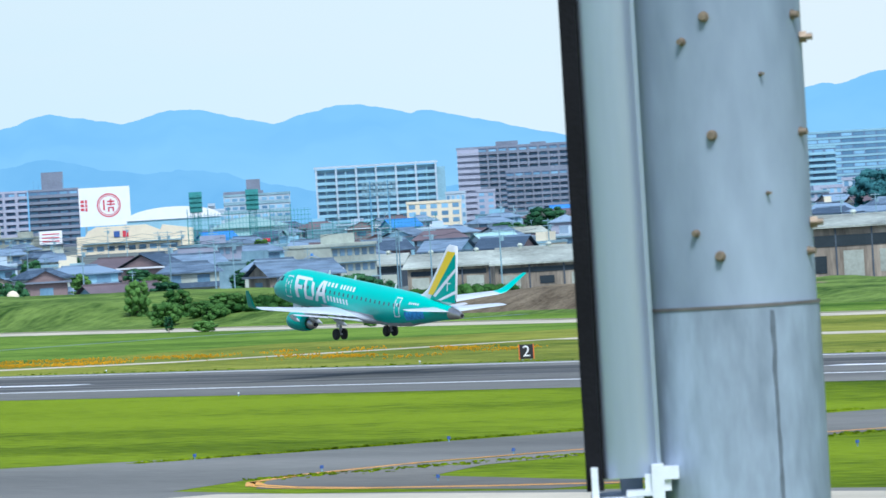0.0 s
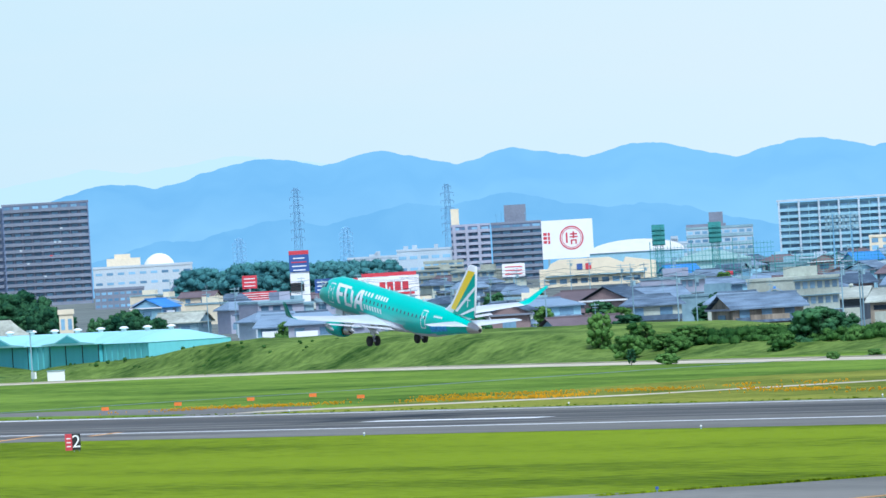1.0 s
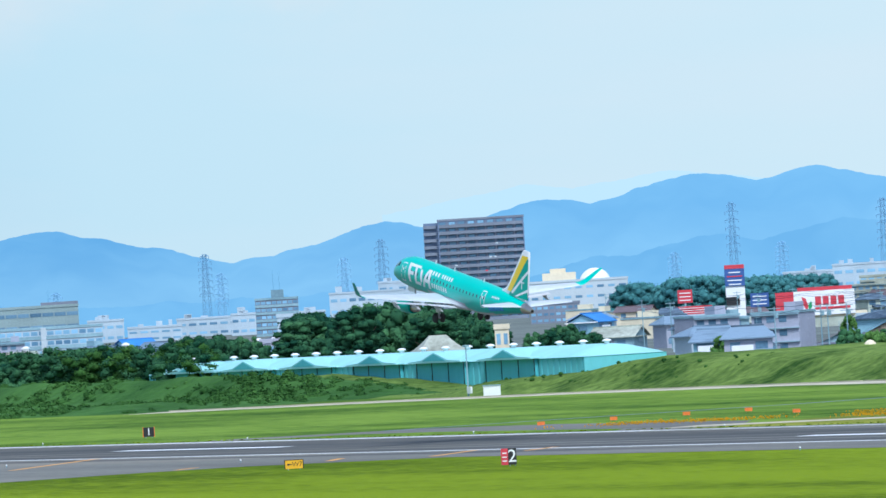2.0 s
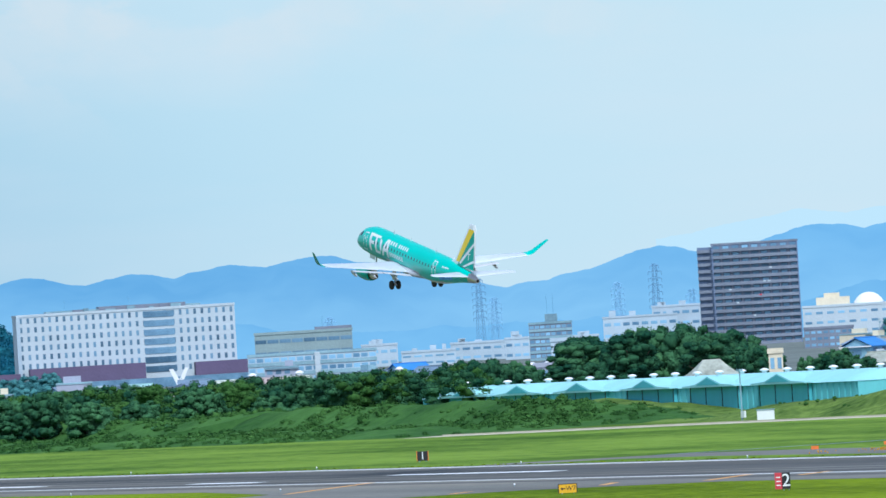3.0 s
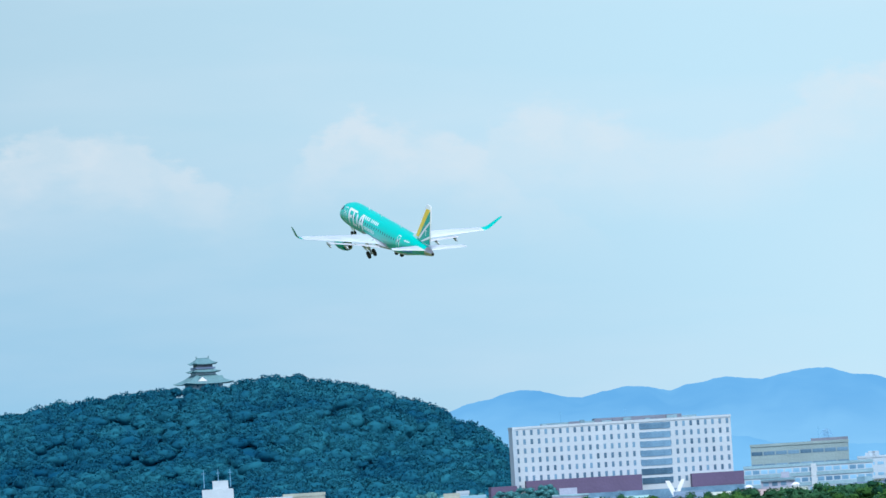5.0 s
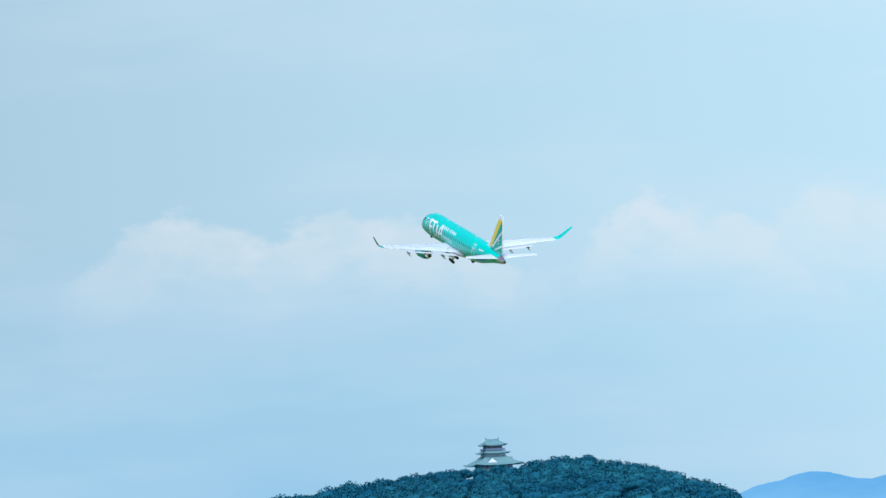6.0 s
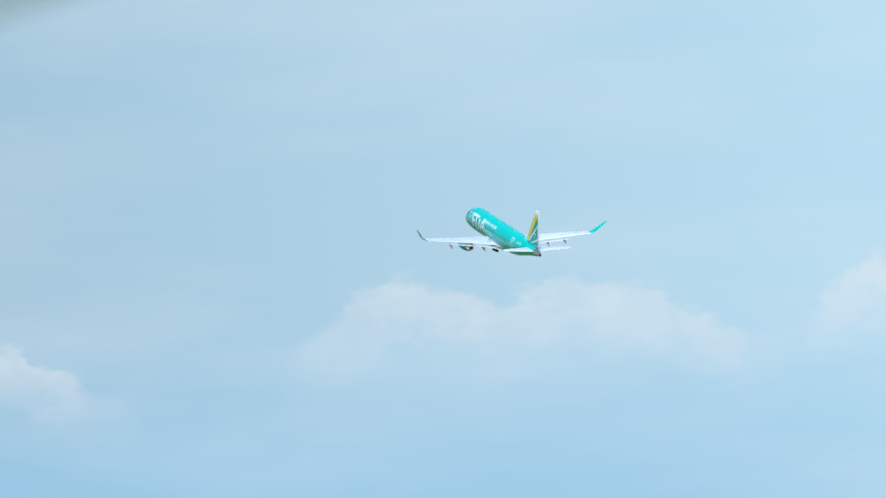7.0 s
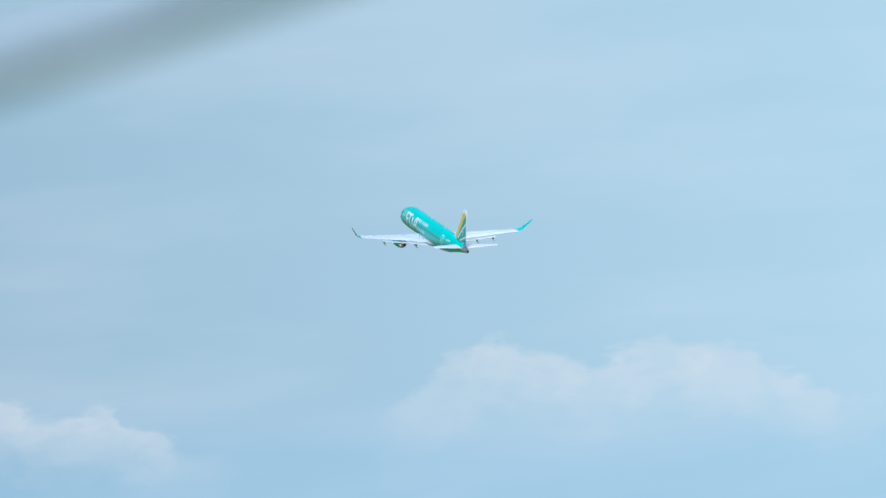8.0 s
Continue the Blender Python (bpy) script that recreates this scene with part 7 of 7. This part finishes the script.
def vegetation():
    rng = random.Random(41)
    # trees at the bank and between houses
    for kind, b, r, h, w in (("leafy", 29.10, 1262, 6.4, 4.0), ("round", 29.34, 1250, 4.9, 4.6), ("shrub", 29.26, 1238, 3.2, 5.0), ("leafy", 29.64, 1240, 4.2, 5.6), ("round", 29.49, 1242, 3.2, 3.8), ("shrub", 29.56, 1236, 2.8, 4.2),
                             ("oak", 30.42, 1215, 5.9, 8.2), ("broad", 30.56, 1214, 5.0, 5.6), ("shrub", 30.66, 1204, 3.0, 3.8), ("shrub", 30.2, 1210, 2.6, 4.2), ("shrub", 30.95, 1200, 2.6, 4.0), ("broad", 28.36, 1390, 6.2, 5.0), ("broad", 27.98, 1420, 6.4, 5.5), ("shrub", 28.12, 1420, 5.6, 5.2),
                             ("tall", 29.28, 1180, 2.2, 1.4), ("shrub", 29.5, 1170, 1.4, 3.4), ("shrub", 30.5, 1130, 1.0, 1.8), ("shrub", 30.75, 1140, 0.9, 2.0), ("hazy", 33.62, 2500, 14, 17), ("hazy", 33.78, 2450, 19, 9),
                             ("broad", 31.6, 2600, 9, 14), ("broad", 31.35, 2450, 6, 12)):
        tree(kind, b, r, h, w)
    # the wood behind the hangars
    for b, top, n in ((23.95, -0.19, 3), (24.15, -0.185, 4), (24.35, -0.22, 3), (24.62, -0.2, 3), (24.78, -0.1, 4), (24.95, -0.075, 4), (25.15, -0.06, 4), (25.35, -0.055, 5), (25.52, -0.09, 4), (25.68, -0.15, 4), (25.8, -0.2, 3), (26.1, -0.28, 2), (26.22, -0.262, 4), (26.36, -0.30, 3)):
        for i in range(n):
            r = rng.uniform(1690, 1850)
            h = high(top, r) * rng.uniform(0.8, 1.0)
            tree(rng.choice(("broad", "oak", "broad", "tall")), b + rng.uniform(-0.1, 0.1), r, h, h * rng.uniform(0.75, 1.05))
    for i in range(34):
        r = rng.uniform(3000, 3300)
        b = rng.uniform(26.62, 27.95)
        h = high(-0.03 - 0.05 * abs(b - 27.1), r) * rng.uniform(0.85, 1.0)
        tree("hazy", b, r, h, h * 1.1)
    # tree belt in front of the hospital
    for i in range(70):
        b = rng.uniform(18.6, 24.3)
        r = rng.uniform(1640, 2000)
        top = -0.235 if b < 23.2 else -0.225
        h = max(3.5, high(-0.31 if abs(b - 22.27) < 0.12 else top, r) * rng.uniform(0.5, 1.0))
        tree(rng.choice(("broad", "oak", "round", "leafy", "tall")), b, r, h, h * rng.uniform(0.8, 1.15))
    for i in range(48):
        b, r = rng.uniform(20.6, 23.5), rng.uniform(1610, 1720)
        if abs(b - 22.27) > 0.11:
            h = high(-0.245, r) * rng.uniform(0.55, 1.0)
            tree(rng.choice(("broad", "oak", "broad")), b, r, h, h * rng.uniform(0.9, 1.25))
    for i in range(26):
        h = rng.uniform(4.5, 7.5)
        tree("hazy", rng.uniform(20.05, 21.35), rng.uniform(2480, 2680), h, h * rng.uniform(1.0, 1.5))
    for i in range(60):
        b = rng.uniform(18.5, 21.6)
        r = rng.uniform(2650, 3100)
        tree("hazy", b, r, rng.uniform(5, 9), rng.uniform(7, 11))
    creepers()
    # single bushes and thickets standing in the creepers, denser towards the top of the bank
    dark, light = [], []
    for i in range(430):
        y = rng.uniform(1450, 2080)
        x = 606 + 52 * rng.random() ** 0.7
        if noise.noise(Vector((x * 0.035, y * 0.012, 2))) < 0.05 - (x - 606) * 0.009:
            continue
        big = rng.uniform(0.7, 1.5) * (1.0 if x < 622 else 1.5)
        hue = dark if rng.random() < 0.3 + 0.012 * (x - 606) else light
        for k in range(rng.randrange(5, 11)):
            rad = big * rng.uniform(0.45, 0.8)
            hue.append((x + rng.gauss(0, big * 0.7), y + rng.gauss(0, big * 1.3), bank_height(x, y) + rng.uniform(0.1, 0.9) * big, rad))
    for i in range(40):
        y, x = rng.uniform(1300, 1440), rng.uniform(606, 615)
        for k in range(4):
            light.append((x + rng.gauss(0, 0.6), y + rng.gauss(0, 1.0), bank_height(x, y) + 0.1, rng.uniform(0.25, 0.55)))
    belt = {"dark": [], "light": []}
    for i in range(330):
        b = rng.uniform(20.3, 24.15)
        x = rng.uniform(624, 652)
        r = x / math.sin(radians(b))
        y = r * math.cos(radians(b))
        top = -0.225 - max(0.0, 21.7 - b) * 0.085 + 0.035 * noise.noise(Vector((b * 5, x * 0.1, 0)))
        if abs(b - 22.27) < 0.11:
            top = min(top, -0.255)
        z0 = bank_height(x, y)
        z1 = max(z0 + 1.6, high(top, r) - rng.random() ** 2 * 3.0)
        side = "dark" if noise.noise(Vector((b * 3, x * 0.05, 5))) + rng.uniform(-0.3, 0.3) > -0.1 else "light"
        for k in range(7):
            rad = rng.uniform(0.9, 1.7)
            u = (k + 0.5) / 7
            belt[side].append((x + rng.gauss(0, 0.9), y + rng.gauss(0, 1.8), z0 + (z1 - z0 - rad * 0.6) * u, rad))
    woods("young_trees", "dark green young trees along the top of the bank", belt["dark"], LEAF, 31, "trees", False)
    woods("young_trees", "lighter green young trees along the top of the bank", belt["light"], BUSH, 37, "trees", False)
    # the hedge of creepers along the road farther back
    for i in range(520):
        y, x = rng.uniform(1016, 1092), rng.uniform(613, 624)
        light.append((x, y, bank_height(x, y) + rng.uniform(0.0, 1.5) * min(1.0, (x - 611) / 5), rng.uniform(0.4, 0.9)))
    for i in range(60):
        y, x = rng.uniform(1180, 1300), rng.uniform(607, 616)
        light.append((x, y, bank_height(x, y) - 0.05, rng.uniform(0.15, 0.4)))
    # small garden trees between the houses
    for i in range(24):
        x = rng.uniform(690, 1100)
        b = rng.uniform(27.0, 30.2) if x < 900 else rng.uniform(27.0, 33.4)
        tree(rng.choice(("broad", "round", "tall")), b, x / math.sin(radians(b)), rng.uniform(4, 7), rng.uniform(3.5, 6))
    thicket("bushes", "dense dark green bushes on the bank", dark, LEAF, 0.13, 3, cards=40)
    thicket("bushes", "light green bushes and creepers on the bank", light, BUSH, 0.13, 4, cards=40)
    # rank grass along paved edges
    verts, faces = [], []
    for i in range(2600):
        q = rng.random()
        if q < 0.25:
            x, y = 446.8 + abs(rng.gauss(0, 0.8)), rng.uniform(560, 1200)
        elif q < 0.6:
            x, y = rng.uniform(272, 345), 478 - abs(rng.gauss(0, 2))
        else:
            x, y = rng.uniform(290, 345), 522 + abs(rng.gauss(0, 0.6))
        h, a = rng.uniform(0.05, 0.16), rng.uniform(0, 6.3)
        dx, dy, o = math.cos(a) * 0.14, math.sin(a) * 0.14, len(verts)
        verts += [(x - dx, y - dy, 0), (x + dx, y + dy, 0), (x + dx * 1.5, y + dy * 1.2, h), (x - dx * 1.2, y - dy * 1.5, h * 0.8)]
        faces.append((o, o + 1, o + 2, o + 3))
    me = bpy.data.meshes.new("grass_tufts")
    me.from_pydata(verts, [], faces)
    me.materials.append(GRASS)
    tagged(new("grass_tufts", me), "tufts of rank grass along the paved edges", "grass", kind="stuff")
    # orange flowers beside the service road
    verts, faces = [], []
    for i in range(5500):
        k = rng.random()
        y = 780 + 150 * k
        x0 = 456 + 14 * math.sin((y - 780) * 0.02) + (8 if y < 850 else 0)
        x = rng.gauss(x0, 1.8) if rng.random() < 0.6 else rng.gauss(x0 + 12, 1.6)
        if noise.noise(Vector((x * 0.1, y * 0.06, 9))) < -0.05:
            continue
        s, z, o = rng.uniform(0.05, 0.12), rng.uniform(0.15, 0.4), len(verts)
        verts += [(x - s, y, z), (x, y - s, z + 0.03), (x + s, y, z), (x, y + s, z + 0.05), (x, y, z - 0.15)]
        faces += [(o, o + 1, o + 2, o + 3), (o, o + 1, o + 4), (o + 2, o + 3, o + 4)]
    me = bpy.data.meshes.new("flowers")
    me.from_pydata(verts, [], faces)
    me.materials.append(ORANGE)
    tagged(new("flowers", me), "patches of small orange flowers in the grass", "flowers", kind="stuff")


def text_part(body, size, material, parent, m, label=""):
    cu = bpy.data.curves.new("digit", "FONT")
    cu.body, cu.size, cu.align_x, cu.align_y, cu.extrude = body, size, "CENTER", "CENTER", 0.01
    tmp = bpy.data.objects.new("digit", cu)
    me = bpy.data.meshes.new_from_object(tmp)
    bpy.data.objects.remove(tmp)
    me.materials.append(material)
    ob = new("lettering", me)
    ob.parent, ob.matrix_basis = parent, m
    return tagged(ob, label) if label else ob


def airfield_things():
    # distance boards
    for x, y, txt, w, h, red in ((450, 736.3, "2", 1.25, 1.3, 0), (367.2, 756.3, "2", 0.75, 1.45, 1), (463.7, 1055.8, "1", 1.3, 1.15, 0)):
        b = math.degrees(math.atan2(x, y))
        s = empty("distance_board", pose(x, y, 0, 0, 0, -b), "black distance board with a white numeral" + (" and red side" if red else ""), "sign")
        part("board", boxes((-w / 2, w / 2, -0.15, 0.15, 0.15, 0.15 + h)), SIGNBLACK, s)
        part("leg", boxes((-w * 0.35, -w * 0.25, -0.05, 0.05, 0, 0.15)), GREYWALL, s)
        part("leg", boxes((w * 0.25, w * 0.35, -0.05, 0.05, 0, 0.15)), GREYWALL, s)
        text_part(txt, h * 1.1, SIGNWHITE, s, pose(0, -0.165, 0.15 + h / 2, 90, 0, 0), "white numeral")
        if red:
            part("red_side", boxes((-w / 2 - 0.62, -w / 2 - 0.002, -0.15, 0.9, 0.15, 0.15 + h)), RED, s, "red side panel")
            for k in range(3):
                part("lettering_bar", boxes((-w / 2 - 0.5, -w / 2 - 0.12, -0.17, -0.15, 0.45 + k * 0.35, 0.55 + k * 0.35)), SIGNWHITE, s)
        else:
            part("rim", boxes((-w / 2 - 0.08, -w / 2 - 0.002, -0.16, 0.16, 0.1, 0.2 + h), (w / 2 + 0.002, w / 2 + 0.08, -0.16, 0.16, 0.1, 0.2 + h)), ORANGEPAINT, s)
    b = 24.58
    s = empty("taxiway_sign", pose(368.7, 806.2, 0, 0, 0, -b), "yellow taxiway sign with black arrow and letters", "sign")
    part("board", boxes((-0.82, 0.82, -0.12, 0.12, 0.12, 0.92)), SIGNYELLOW, s)
    part("rim", boxes((-0.9, -0.822, -0.14, 0.14, 0.08, 0.96), (0.822, 0.9, -0.14, 0.14, 0.08, 0.96), (-0.82, 0.82, -0.14, 0.14, 0.922, 0.97)), SIGNBLACK, s)
    part("leg", boxes((-0.6, -0.5, -0.04, 0.04, 0, 0.12)), GREYWALL, s)
    part("leg", boxes((0.5, 0.6, -0.04, 0.04, 0, 0.12)), GREYWALL, s)
    text_part("W7", 0.62, SIGNBLACK, s, pose(0.3, -0.135, 0.52, 90, 0, 0), "black letters")
    bm = bmesh.new()
    prism(bm, [(-0.7, 0.52), (-0.48, 0.38), (-0.48, 0.48), (-0.2, 0.48), (-0.2, 0.56), (-0.48, 0.56), (-0.48, 0.66)], -0.145, -0.122)
    part("arrow", bm, SIGNBLACK, s)
    # orange approach markers and small edge lights
    first = None
    for x, y in ((465.8, 951.5), (475.1, 951.9), (484.4, 952.1), (492, 951.5), (482.5, 921.7)):
        b = math.degrees(math.atan2(x, y))
        m = pose(x, y, 0, 0, 0, -b)
        if first is None:
            first = empty("marker_light", m, "orange box light marker in the grass", "light marker", "orange markers")
            part("body", boxes((-0.42, 0.42, -0.2, 0.2, 0.12, 0.5)), ORANGEPAINT, first)
            part("leg", boxes((-0.3, -0.24, -0.04, 0.04, 0, 0.12)), GREYWALL, first)
            part("leg", boxes((0.24, 0.3, -0.04, 0.04, 0, 0.12)), GREYWALL, first)
        else:
            copy_thing(first, m)
    first = None
    for i in range(11):
        for x in (387.5, 448.0):
            m = pose(x, 560 + i * 60 + (12 if x > 400 else 0), 0)
            if first is None:
                first = empty("edge_light", m, "small white runway edge light", "light", "runway edge lights")
                bm = bmesh.new()
                tube(bm, (0, 0, 0), (0, 0, 0.2), 0.05)
                part("stem", bm, GREYWALL, first)
                bm = bmesh.new()
                tube(bm, (0, 0, 0.2), (0, 0, 0.32), 0.09, 0.06, 10)
                part("lens", bm, SIGNWHITE, first)
            else:
                copy_thing(first, m)
    first = None
    for x, y in ((294, 522), (311, 519), (280, 482), (270, 452), (296, 486.5), (284, 455), (300, 455), (330, 484)):
        m = pose(x, y, 0)
        if first is None:
            first = empty("taxiway_light", m, "small blue taxiway edge light", "light", "taxiway edge lights")
            bm = bmesh.new()
            tube(bm, (0, 0, 0), (0, 0, 0.2), 0.05)
            part("stem", bm, GREYWALL, first)
            bm = bmesh.new()
            tube(bm, (0, 0, 0.2), (0, 0, 0.38), 0.12, 0.1, 10)
            part("lens", bm, SIGNBLUE, first)
        else:
            copy_thing(first, m)
    # two white tanks on the bank
    first = None
    for b in (28.10, 28.35):
        m = at(b, 1372, crest(1210) * 0.5)
        if first is None:
            first = empty("storage_tank", m, "small cream storage tank behind the bank", "tank", "storage tanks")
            bm = bmesh.new()
            loft(bm, [[(r * math.cos(a * math.pi / 10), r * math.sin(a * math.pi / 10), z) for a in range(20)] for r, z in ((0.95, 0), (0.95, 1.7), (0.85, 2.2), (0.5, 2.6), (0.1, 2.75))])
            part("body", bm, CREAM, first)
        else:
            copy_thing(first, m)


def lattice_mast(b, r, top, w0, w1, arms, material, label, name="power_pylon"):
    h = high(top, r)
    ob = empty(name, at(b, r, 0, 20), label, "pylon")
    n = 9
    legs = [bmesh.new() for _ in range(4)]
    brace = bmesh.new()
    t = 0.075 * r / 4000 + 0.02
    prev = None
    for i in range(n + 1):
        k = i / n
        w = w0 + (w1 - w0) * k
        ring = [(-w, -w, h * k), (w, -w, h * k), (w, w, h * k), (-w, w, h * k)]
        if prev:
            for j in range(4):
                tube(brace, prev[j], ring[(j + 1) % 4], t * 0.6, n=4)
                tube(brace, prev[(j + 1) % 4], ring[j], t * 0.6, n=4)
        prev = ring
    for j, leg in enumerate(legs):
        sx, sy = ((-1, -1), (1, -1), (1, 1), (-1, 1))[j]
        tube(leg, (sx * w0, sy * w0, 0), (sx * w1, sy * w1, h), t, n=4)
        part("leg", leg, material, ob)
    part("bracing", brace, material, ob)
    for k in arms:
        bm = bmesh.new()
        z, reach = h * k, 3.4 if k < 0.93 else 2.2
        for s in (-1, 1):
            tube(bm, (0, 0, z + 0.9), (s * reach, 0, z), t, n=4)
            tube(bm, (0, 0, z), (s * reach, 0, z), t, n=4)
            tube(bm, (s * (reach - 0.1), 0, z), (s * (reach - 0.1), 0, z - 1.5), t * 1.4, n=4)
        part("cross_arm", bm, material, ob)


def masts():
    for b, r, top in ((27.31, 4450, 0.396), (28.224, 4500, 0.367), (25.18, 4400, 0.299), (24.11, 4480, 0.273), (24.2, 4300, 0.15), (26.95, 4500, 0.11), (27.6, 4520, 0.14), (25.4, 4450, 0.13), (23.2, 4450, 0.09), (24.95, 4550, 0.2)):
        # low masts take the paler steel, its colour set for thicker haze
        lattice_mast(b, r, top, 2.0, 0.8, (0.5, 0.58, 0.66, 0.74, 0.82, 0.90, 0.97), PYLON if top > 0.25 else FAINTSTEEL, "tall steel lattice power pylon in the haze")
    # floodlights and net posts of the driving range
    for b, r, top in ((29.487, 2500, 0.044), (29.829, 2500, 0.041)):
        lattice_mast(b, r, top, 0.9, 0.75, (), NETGREEN, "green lattice floodlight tower of a driving range", "floodlight_tower")
        ob = empty("floodlight_bank", at(b, r - 1.4, high(top - 0.12, r)), "bank of floodlights on a tower", "floodlight")
        for i in range(4):
            for j in range(3):
                part("lamp", boxes((-1.6 + j * 1.15, -0.7 + j * 1.15, -0.3, 0.3, i * 1.25, 0.85 + i * 1.25)), NETGREEN, ob)
        part("frame", boxes((-1.7, 1.7, 0.3, 0.5, -0.3, 5.2)), NETGREEN, ob)
    ob = empty("floodlight_bank", at(30.6, 2600), "wide floodlight board on two posts", "floodlight")
    z0, z1 = high(-0.05, 2600), high(0.045, 2600)
    for x in (-2.5, 2.5):
        bm = bmesh.new()
        tube(bm, (x, 0.3, 0), (x, 0.3, z1), 0.25, 0.2)
        part("post", bm, LATTICE, ob)
    for i in range(8):
        for j in range(4):
            part("lamp", boxes((-4.7 + i * 1.2, -3.9 + i * 1.2, -0.2, 0.3, z0 + j * 1.1, z0 + j * 1.1 + 0.75)), GREYWALL, ob)
        part("frame", boxes((-4.4 + i * 1.2, -4.3 + i * 1.2, 0.3, 0.42, z0, z1)), LATTICE, ob)
    net = empty("driving_range_net", at(29.75, 2520), "tall green net of a driving range on posts", "net")
    for i in range(13):
        bm = bmesh.new()
        x = -14 + i * 5.5
        hh = high(-0.06, 2500) if i < 6 else high(-0.17, 2500)
        tube(bm, (x, 0, 0), (x, 0, hh), 0.14, 0.1, 6)
        part("post", bm, NETGREEN, net)
    for i in range(12):
        x = -14 + i * 5.5
        hh = high(-0.09, 2500) if i < 6 else high(-0.19, 2500)
        bm = bmesh.new()
        for k in range(10):
            z = hh * (k + 0.5) / 10
            box(bm, x, x + 5.5, -0.03, 0.03, z, z + 0.10)
        for k in range(6):
            box(bm, x + k * 0.92, x + k * 0.92 + 0.08, -0.03, 0.03, 0, hh)
        part("net_panel", bm, NETGREEN, net)
    hall = empty("driving_range_hall", at(29.80, 2650), "pale green hall with low gabled roof", "building")
    w = 22
    part("wall", boxes((-w / 2, w / 2, 0, 16, 0, high(-0.19, 2650))), TEALWALL, hall)
    bm = bmesh.new()
    z = high(-0.19, 2650)
    prism(bm, [(-w / 2 - 1, z), (w / 2 + 1, z), (0, high(-0.115, 2650))], -1, 17)
    part("roof", bm, TEALWALL, hall)
    for k in range(6):
        part("window", boxes((-9 + k * 3.2, -7.2 + k * 3.2, -0.08, 0, 3, 5.5)), FARGLASS, hall)
    # overhead cables across the town
    rng = random.Random(16)
    for i in range(14):
        b0 = rng.uniform(26.6, 30.2)
        x = rng.choice((700, 760, 830, 950, 1100, 1250))
        z = rng.uniform(8.2, 10.5)
        pts = []
        for k in range(25):
            b = b0 + 1.5 * k / 24
            r = x / math.sin(radians(b))
            pts.append(Vector((r * math.sin(radians(b)), r * math.cos(radians(b)), z - 0.5 * abs(math.sin(k * math.pi / 4)))))
        bm = bmesh.new()
        loft(bm, [[p + Vector((0, 0.032 * math.cos(a * math.pi / 2), 0.032 * math.sin(a * math.pi / 2))) for a in range(4)] for p in pts])
        tagged(part("cable", bm, CABLE), "thin dark overhead power cable between poles", "cable", kind="structure")
    # telegraph poles of the town
    rng = random.Random(6)
    first = None
    for i in range(60):
        b = rng.uniform(26.4, 31.8) if i < 50 else rng.uniform(32.9, 34)
        x = rng.choice((680, 735, 800, 900, 1000, 1150, 1300, 1450))
        m = at(b, x / math.sin(radians(b)), 0, rng.uniform(-30, 30))
        if first is None:
            first = empty("utility_pole", m, "grey concrete utility pole with cross arms", "utility pole", "utility poles")
            bm = bmesh.new()
            tube(bm, (0, 0, 0), (0, 0, 10), 0.13, 0.08, 8)
            part("pole", bm, GREYWALL, first)
            for z in (8.8, 9.6):
                part("cross_arm", boxes((-1.0, 1.0, -0.06, 0.06, z, z + 0.12)), GREYWALL, first)
            bm = bmesh.new()
            tube(bm, (0.35, 0, 8.2), (0.35, 0, 9.0), 0.25)
            part("transformer", bm, GREYWALL, first)
        else:
            copy_thing(first, m)
distance()
airfield()
bank()
hangars()
town_landmarks()
warehouses()
castle_hill()
castle()
houses()
masts()
vegetation()
dirt_mound()
airfield_things()
JET, LEGS = airliner()
column()
motions()
